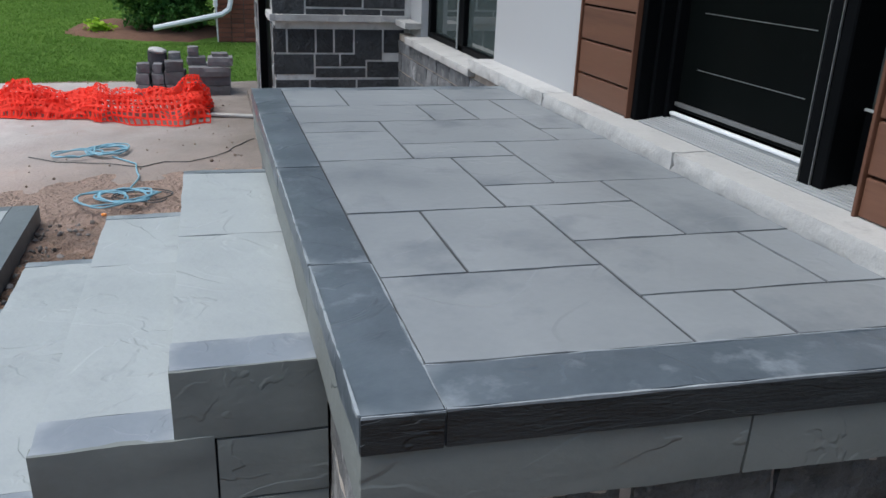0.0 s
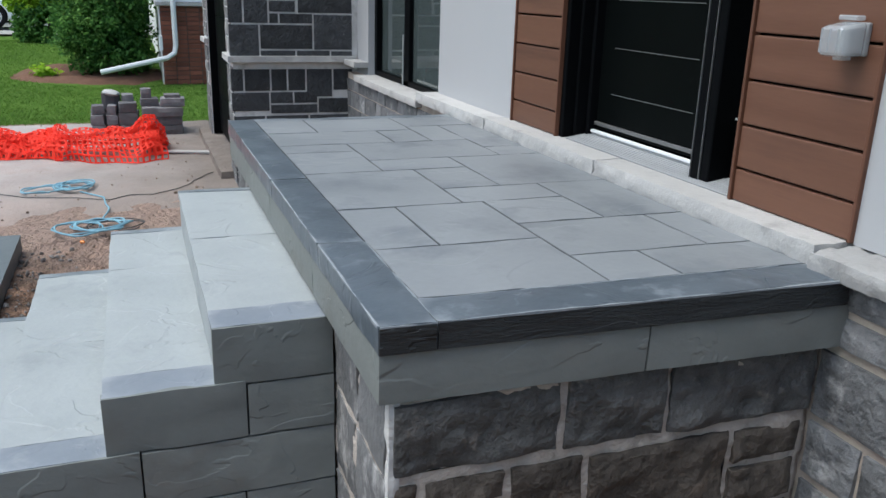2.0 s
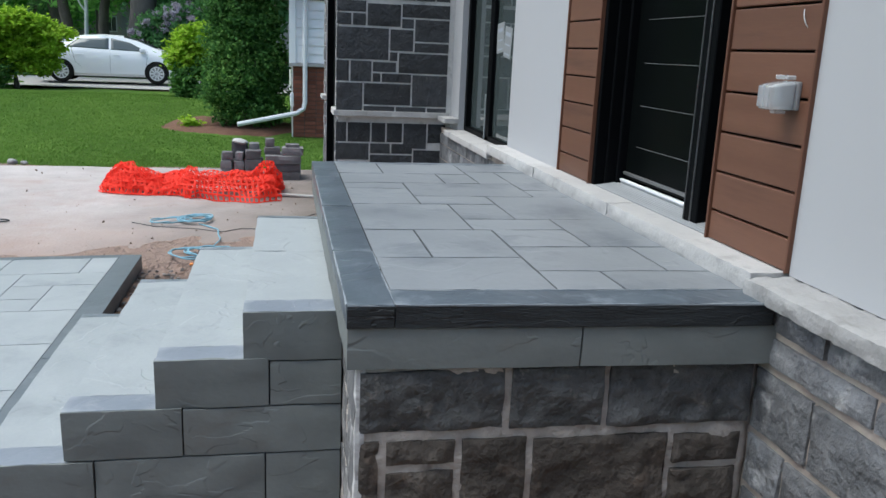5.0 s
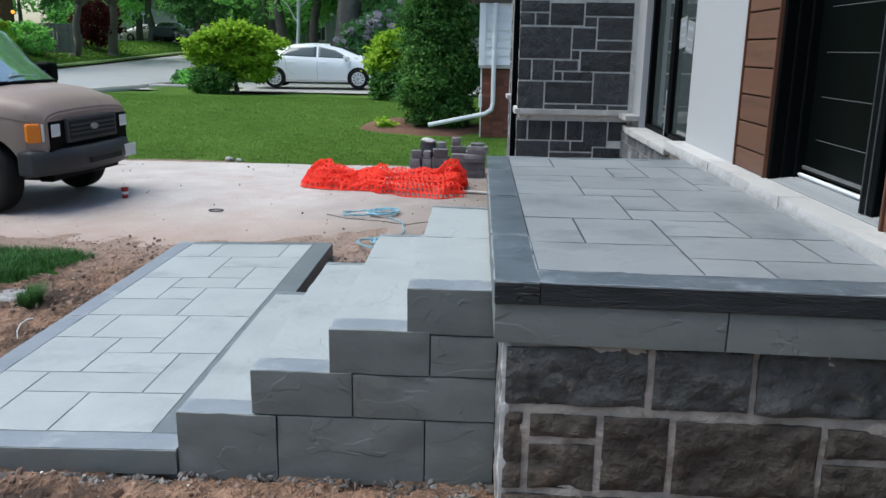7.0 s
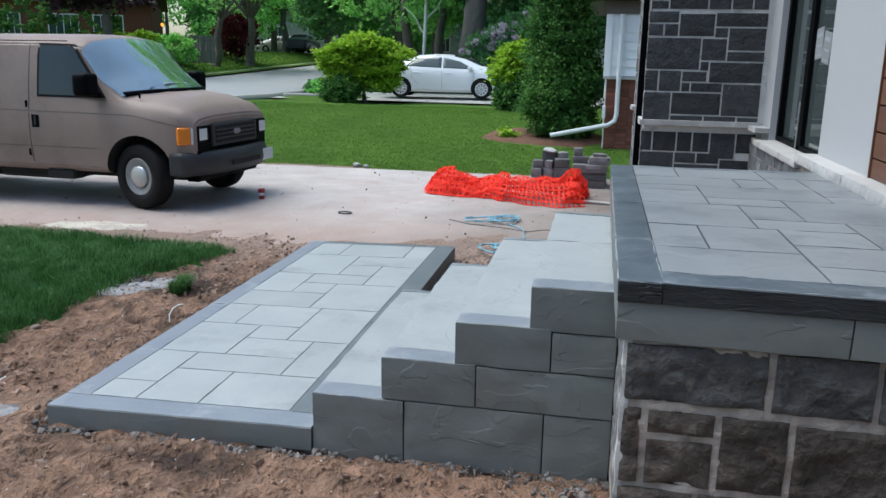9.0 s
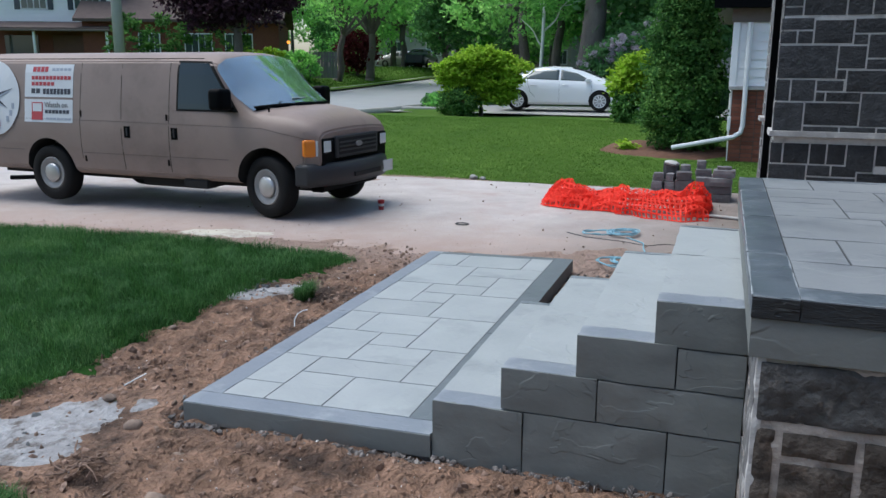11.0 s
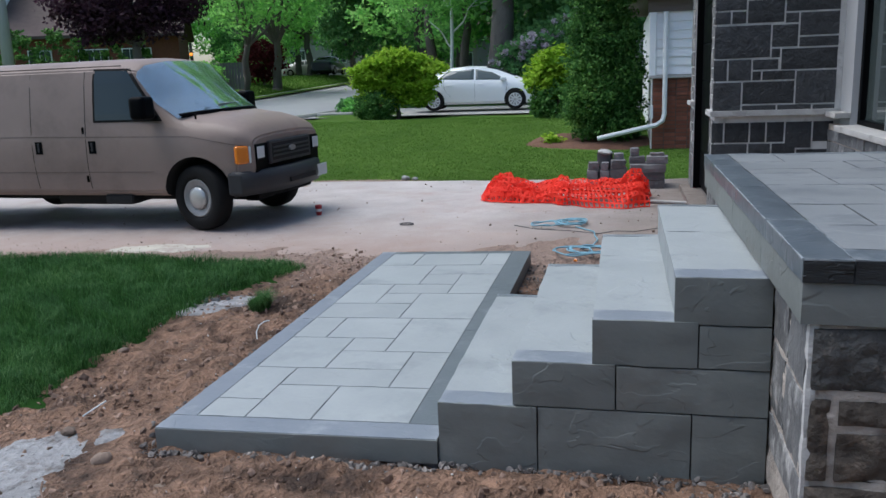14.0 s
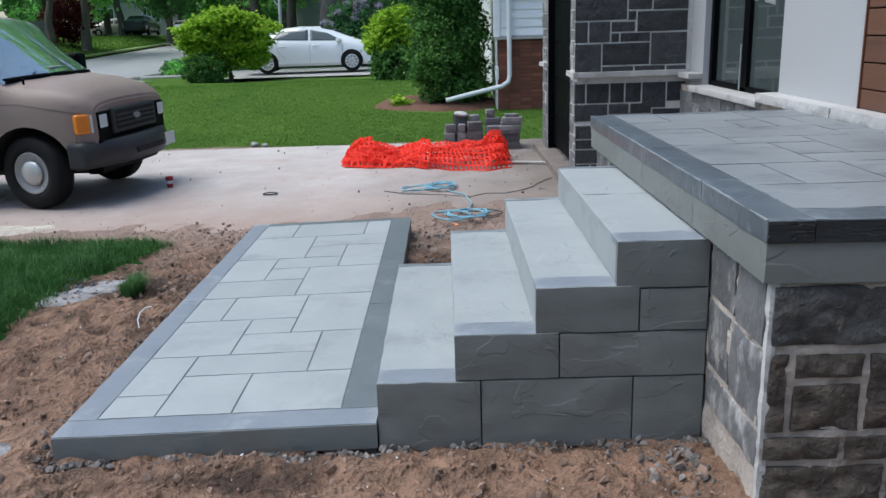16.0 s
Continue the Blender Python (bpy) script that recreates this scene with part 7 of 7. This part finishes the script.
verge = sheet("verge", axis_steps(-10.7, 30, -10.7, 20, 1.5), axis_steps(28, 120, 28, 100, 1.5), lambda x, y: lift(x, y) + 0.05, M["turf"])
tagged(verge, "green lawns beyond the neighbour's drive", "lawn", kind="structure")
g = random.Random(31)
sp = []
for k in range(16000):
    x, y = -19.9 - 9 * g.random() ** 1.5, g.uniform(22, 58)
    sp.append((x, y, lift(x, y) + 0.11))
blades("far_grass", sp, 0.12, 0.06, M["grass_far"], "mown grass across the street", 5)

# planting bed by the lime shrub
vb = sheet("verge_bed", axis_steps(-11.0, -7.2, -11.0, -7.2, 0.2), axis_steps(21.8, 25.6, 21.8, 25.6, 0.2),
           lambda x, y: lift(x, y) - 0.04 + 0.13 * ramp01(1.0, 0.7, math.hypot((x + 9.2) / 1.8, (y - 23.7) / 1.8) + 0.08 * noise.noise(Vector((x, y, 0)))), M["turf_far"])
tagged(vb, "grassy mound at the drive's corner beside the street", "verge", kind="structure")
for n, (x, y, r, mt) in enumerate(((-9.6, 24.2, 0.45, "leaf"), (-8.9, 24.4, 0.5, "leaf_mid"), (-10.0, 25.0, 0.5, "leaf_dark"), (-8.7, 23.8, 0.3, "leaf_red"))):
    tree("low shrub in bed beside the street", x, y, 0, 0, [(0, 0, r * 0.6, r, r, r * 0.6)], 900, 0.07, mt, seed=60 + n, category="shrub", clump=0.12, name="shrub")
part_bed = tagged(part("bed_kerb", boxed(-10.4, -8.2, 22.95, 23.2, lift(-9, 23) - 0.1, lift(-9, 23) + 0.16, bevel=0.03), M["concrete"]), "pale stone edge of street-side planting bed", "bed edge", kind="structure")

# trees behind the car
big = tree("massive grey-brown tree trunk with spreading green crown", -5.72, 31.2, 7.0, 0.56, crown(rt, 26, 6.5, 4, 8.0, 25, 1.6, 2.8), 24000, 0.24, "leaf_mid", seed=11, lean=(0.5, 0), clump=0.7)
bt = tree("slender white birch with hanging pale green leaves", -8.3, 34.0, 7.5, 0.09, [(0.3, 0, 5.5, 1.8, 1.5, 1.8), (-1.0, 0, 7, 1.8, 1.6, 1.6), (1.5, 0, 7.5, 1.8, 1.6, 1.6), (-1.8, 0, 4.6, 1.0, 1.0, 1.0)], 8000, 0.10, "leaf_mid", "birch", 12, (0.3, 0), clump=0.5)
for a, b, r in (((0.12, 0, 2.9), (1.5, -0.2, 4.4), 0.05), ((0.08, 0, 2.3), (-0.9, -0.1, 3.5), 0.04), ((0.16, 0, 3.8), (-1.0, 0.1, 5.2), 0.045), ((1.1, -0.15, 4.0), (1.9, -0.2, 4.2), 0.025)):
    bm = bmesh.new()
    limb(bm, a, b, r, r * 0.35, 0.4, a[2])
    part("branch", bm, M["birch"], bt, "", True)
for n, (x, y, h, s) in enumerate(((-4.25, 28.6, 2.35, 1.25), (-2.7, 29.5, 3.2, 1.6))):
    lil = tree("lilac shrub with mauve flower heads", x, y, 1.2, 0.09, [(0, 0, h * 0.55, s, s * 0.8, h * 0.5), (0.3, 0, h * 0.85, s * 0.8, s * 0.7, 0.6)], 6500, 0.09, "leaf_dark", seed=14 + n, category="lilac", clump=0.2, name="lilac_shrub")
    foliage("blossom", [(-0.3, -0.5, h * 0.8), (0.4, -0.5, h * 0.95), (-0.7, -0.3, h * 0.62)], [(0.75, 0.4, 0.5)] * 3, 2600, 0.06, M["lilac"], lil, 90 + n, 0.10, 0, 0.4, 60)
# second row and far woods
spec = [(-12.2, 47, 5, 0.35, "leaf_mid", 16), (-9.5, 44, 5, 0.3, "leaf", 17), (-14.5, 54, 5, 0.4, "leaf_dark", 18), (-6, 46, 5, 0.35, "leaf", 19), (-2, 42, 5, 0.35, "leaf_mid", 20), (2, 36, 4, 0.35, "leaf_dark", 21), (5, 30, 3, 0.3, "leaf", 22),
        (-17.5, 62, 5, 0.4, "leaf", 23), (-1, 33, 3.5, 0.25, "leaf_dark", 24)]
for x, y, th, tr, mt, sd in spec:
    tree("leafy green street tree behind the drive", x, y, th, tr, crown(rt, 14, 3.8, 3, 3.0, 14.0, 1.4, 2.5), 12000, 0.20, mt, seed=sd, clump=0.6)
for x, y, mt, sd in ((-24.0, 57.0, "leaf_mid", 101), (-27.5, 63.5, "leaf", 102), (-31.5, 62.0, "leaf_dark", 103), (-22.5, 66.0, "leaf", 104), (-35.5, 58.0, "leaf_mid", 105)):
    tree("leafy green tree filling the street's end", x, y, 3.5, 0.3, crown(rt, 11, 2.6, 2.2, 2.6, 9.0, 1.4, 2.3), 7500, 0.17, mt, seed=sd, clump=0.5)
# across the street
tree("dark purple-leaved maple across the street", -23.8, 34.0, 2.6, 0.30, [(0, 0, 4.6, 3.0, 2.4, 1.9), (-2.4, 0, 4.6, 2.0, 1.8, 1.6), (2.3, 0, 4.9, 2.0, 1.8, 1.6), (0, 0, 6.6, 2.4, 2.2, 1.6), (1.2, -0.6, 3.4, 1.6, 1.2, 1.0), (-1.2, -0.5, 3.4, 1.6, 1.2, 0.9)], 16000, 0.13, "leaf_purple", seed=30, clump=0.4, shell=0.5)
tree("rounded wine-red ornamental maple beside the fence", -22.0, 44.3, 0.8, 0.1, [(0, 0, 1.5, 1.4, 1.2, 1.2)], 4200, 0.11, "leaf_red", seed=31, clump=0.25, category="tree")
tree("green tree on lawn with slanting trunk", -21.4, 40.2, 2.8, 0.24, crown(rt, 8, 2.4, 2, 3.9, 7.2, 0.9, 1.6), 5000, 0.13, "leaf_mid", seed=32, lean=(0.5, 0), clump=0.45)
tree("green tree with forking trunk by the street", -20.9, 43.6, 3.0, 0.30, crown(rt, 8, 3.0, 2, 5.0, 9.0, 1.1, 1.9), 4200, 0.15, "leaf_mid", seed=33, lean=(0.2, 0), clump=0.5)
tree("dark green spruce-like tree beyond the street", -18.9, 52, 2.0, 0.3, [(0, 0, 3.2, 2.0, 1.8, 1.6), (0, 0, 5.2, 2.3, 2.0, 1.8), (0, 0, 7.2, 1.8, 1.6, 1.8), (1.2, 0, 4.0, 1.4, 1.2, 1.2), (-1.2, 0, 4.4, 1.4, 1.2, 1.2)], 9000, 0.15, "leaf_dark", seed=34, clump=0.4)
tree("tall dark tree trunk at the street edge", -34.5, 26.0, 7, 0.42, crown(rt, 6, 3, 2, 8, 11, 1.5, 2.2), 3000, 0.2, "leaf", seed=35)
for n, (x, y, w, h, mt) in enumerate(((-30.3, 35.3, 2.4, 2.1, "leaf_cedar"), (-27.0, 36.0, 2.2, 1.9, "leaf_cedar"), (-24.3, 36.6, 1.8, 0.95, "leaf_lime"), (-22.9, 37.3, 1.6, 0.9, "leaf_mid"))):
    tree("dense clipped hedge before the house", x, y, 0, 0, [(-w * 0.5, 0, h * 0.8, w * 0.65, 0.7, h * 0.8), (w * 0.5, 0, h * 0.8, w * 0.65, 0.7, h * 0.8)], 3600, 0.10, mt, seed=70 + n, category="hedge", clump=0.18, shell=0.75, name="hedge")


def wood(name, x0, x1, y0, y1, n, seed, mat, label):
    """A belt of far trees, too many to count."""
    g_ = random.Random(seed)
    holder = new(name)
    cs, rs = [], []
    bm = bmesh.new()
    for _ in range(n):
        x, y = g_.uniform(x0, x1), g_.uniform(y0, y1)
        z = lift(x, y)
        tube(bm, [(x, y, z - 0.3), (x + 0.1, y, z + 3), (x, y, z + 6)], 0.3, 6, 0.15)
        for _k in range(7):
            cs.append((x + g_.uniform(-3, 3), y + g_.uniform(-2, 2), z + g_.uniform(2.2, 12)))
            r_ = g_.uniform(1.6, 3.0)
            rs.append((r_, r_, r_ * 0.8))
    part("trunks", bm, M["bark"], holder)
    foliage("leaves", cs, rs, n * 1700, 0.34, M[mat], holder, seed, 0.9, 0, 0.4, 26)
    return tagged(holder, label, "woods", kind="stuff")


wood("far_woods", -75, -15, 80, 98, 26, 5, "leaf", "belt of leafy green trees closing the street")
wood("far_woods", -20, 34, 58, 80, 26, 6, "leaf_mid", "belt of leafy green trees behind the gardens")
wood("far_woods", -40, 6, -46, -30, 22, 8, "leaf_dark", "belt of dark trees mirrored in the van's windows")
wood("far_woods", -95, -48, 30, 62, 22, 7, "leaf_dark", "belt of dark green trees behind the houses")


# ---- houses across the street ----
def far_house(label, x, y, turn, w, d, h, wall_mat, roof_mat, rise, wins, base_h=0.0, up=0.0):
    hs = thing("house", label, "house", pose(x + 0.0042 * (y + 2.7), y, lift(x, y) + up, 0, 0, turn))
    part("wall", boxed(-w / 2, w / 2, 0, d, -1.4, h), M[wall_mat], hs)
    bm = bmesh.new()
    prism(bm, [(-0.5, h - 0.1), (d / 2, h + rise), (d + 0.5, h - 0.1), (d + 0.5, h + 0.08), (d / 2, h + rise + 0.2), (-0.5, h + 0.08)], -w / 2 - 0.4, w / 2 + 0.4, Matrix.Rotation(radians(90), 4, "Z") @ Matrix.Diagonal((1, -1, 1, 1)))
    part("roof", bm, M[roof_mat], hs)
    if base_h:
        part("lower_wall", boxed(-w / 2 - 0.02, w / 2 + 0.02, -0.03, 0.2, -0.5, base_h), M["brick"], hs)
    if wall_mat == "siding":
        for k in range(int((h - base_h) / 0.22)):
            z = base_h + k * 0.22
            part("siding_board", boxed(-w / 2, w / 2, -0.022, 0.01, z, z + 0.2, bevel=0.004), M["siding"], hs)
    for wx, wz, ww, wh, shut in wins:
        wn = part("window", boxed(wx - ww / 2 - 0.07, wx + ww / 2 + 0.07, -0.06, 0.05, wz - 0.07, wz + wh + 0.07, bevel=0.01), M["spout"], hs)
        half = ww / 2
        for s_ in (-1, 1):
            part("pane", boxed(wx + (0.03 if s_ > 0 else -half), wx + (half if s_ > 0 else -0.03), -0.07, -0.05, wz, wz + wh), M["glass"], wn)
            part("muntin", boxed(wx + s_ * half / 2 - 0.015, wx + s_ * half / 2 + 0.015, -0.078, -0.068, wz, wz + wh), M["spout"], wn)
            if shut:
                part("shutter", boxed(wx + s_ * (half + 0.28) - 0.17, wx + s_ * (half + 0.28) + 0.17, -0.07, 0.0, wz - 0.08, wz + wh + 0.08, bevel=0.01), M["dark_car"], hs)
    return hs


wh = far_house("white-sided two-storey house with dark shutters and a brown porch roof", -41.6, 39.8, 22, 9.0, 8, 6.4, "siding", "shingle_red", 1.8,
               [(-0.6, 3.75, 1.5, 1.3, True), (2.7, 3.75, 1.5, 1.3, True)], 2.55, 0.15)
pr = part("porch_roof", boxed(-3.2, 4.6, -2.0, 0.0, 2.35, 2.5, m=None), M["shingle_red"], wh, "brown porch roof")
for v in pr.data.vertices:
    v.co.z += 0.45 * (v.co.y + 2.0) / 2.0
part("gutter", boxed(-3.25, 4.65, -2.08, -1.98, 2.28, 2.4, bevel=0.02), M["shingle"], wh)
for x in (-3.0, 0.0, 4.4):
    part("post", boxed(x - 0.07, x + 0.07, -1.95, -1.8, -0.3, 2.35, bevel=0.01), M["spout"], wh)
part("garage_door", boxed(0.4, 3.2, -0.1, -0.02, -0.3, 2.1, bevel=0.02), M["wood_dark"], wh)
part("porch_window", boxed(-2.6, -0.5, -0.1, -0.02, 0.7, 2.1, bevel=0.02), M["glass"], wh)
far_house("brown-roofed bungalow half hidden by hedges", -33.0, 42.0, 25, 12, 8, 3.6, "brick", "shingle_red", 2.6, [(-2.0, 1.6, 1.2, 1.2, False), (1.0, 1.6, 1.6, 1.2, False), (3.5, 1.6, 1.6, 1.2, False)], 0, -0.5)
far_house("grey-roofed house behind the street trees", -30.5, 76.0, 20, 10, 8, 4.2, "concrete", "shingle", 3.2, [(-2.0, 1.4, 1.4, 1.2, False), (2.0, 1.4, 1.4, 1.2, False)])
far_house("low brown-roofed house beyond the trees", -16.5, 70.0, -5, 11, 8, 3.0, "concrete", "shingle_tan", 1.9, [(-2.5, 1.0, 1.4, 1.1, False), (2.0, 1.0, 1.4, 1.1, False)])
far_house("low house glimpsed behind the big trunk", -5.5, 58.0, -8, 12, 8, 3.0, "stucco", "shingle_tan", 2.0, [(-3, 1.0, 1.4, 1.1, False), (2.0, 1.0, 1.4, 1.1, False)])

pole = thing("utility_pole", "smooth grey utility pole across the street", "pole", pose(-28.46, 31.0, lift(-28.6, 31)))
bm = bmesh.new()
cyl(bm, (0, 0, -0.3), (0, 0, 9.0), 0.27, 0.22, 14)
part("shaft", bm, M["pole"], pole, "", True)
fence = thing("board_fence", "weathered grey board fence across the street", "fence", pose(-22.43, 38.4, lift(-22.6, 38.4), 0, 0, 18))
bd = None
for k in range(26):
    if bd is None:
        bd = part("board", boxed(-0.07, 0.07, -0.012, 0.012, 0, 1.42, bevel=0.006), M["fence"], fence)
    else:
        o = new("board", bd.data)
        o.parent = fence
        o.location = (0.155 * (k - 13), 0, 0.02 * noise.noise(Vector((k * 0.7, 0, 0))))
bd.location = (-0.155 * 13, 0, 0)
for z in (0.3, 1.1):
    part("rail", boxed(-2.1, 1.95, 0.012, 0.06, z, z + 0.09), M["fence"], fence)
for x, y, mt, ang, lb in ((-28.9, 66.5, "silver_car", 178, "silver car parked across the street"), (-20.6, 62.0, "white_car", 100, "white car parked far along the street"), (-23.0, 60.0, "dark_car", 95, "dark car parked far along the street"),
                          (-4.0, 36.5, "dark_car", 10, "dark car half hidden behind the white car")):
    c = build_car(lb, M[mt], False)
    c.matrix_world = pose(x, y, lift(x, y) + 0.12, 0, 0, ang)
lg = thing("porch_light", "small lit orange lamp in the hedge", "lamp", pose(-21.9, 36.0, 0))
bm = bmesh.new()
bmesh.ops.create_uvsphere(bm, u_segments=10, v_segments=8, radius=0.085)
part("globe", bm, M["glow"], lg, "lit orange globe")
part("stem", boxed(-0.03, 0.03, -0.03, 0.03, -3.0 + 2.9, -0.1), M["black"], lg)
lg.location.z = 3.1
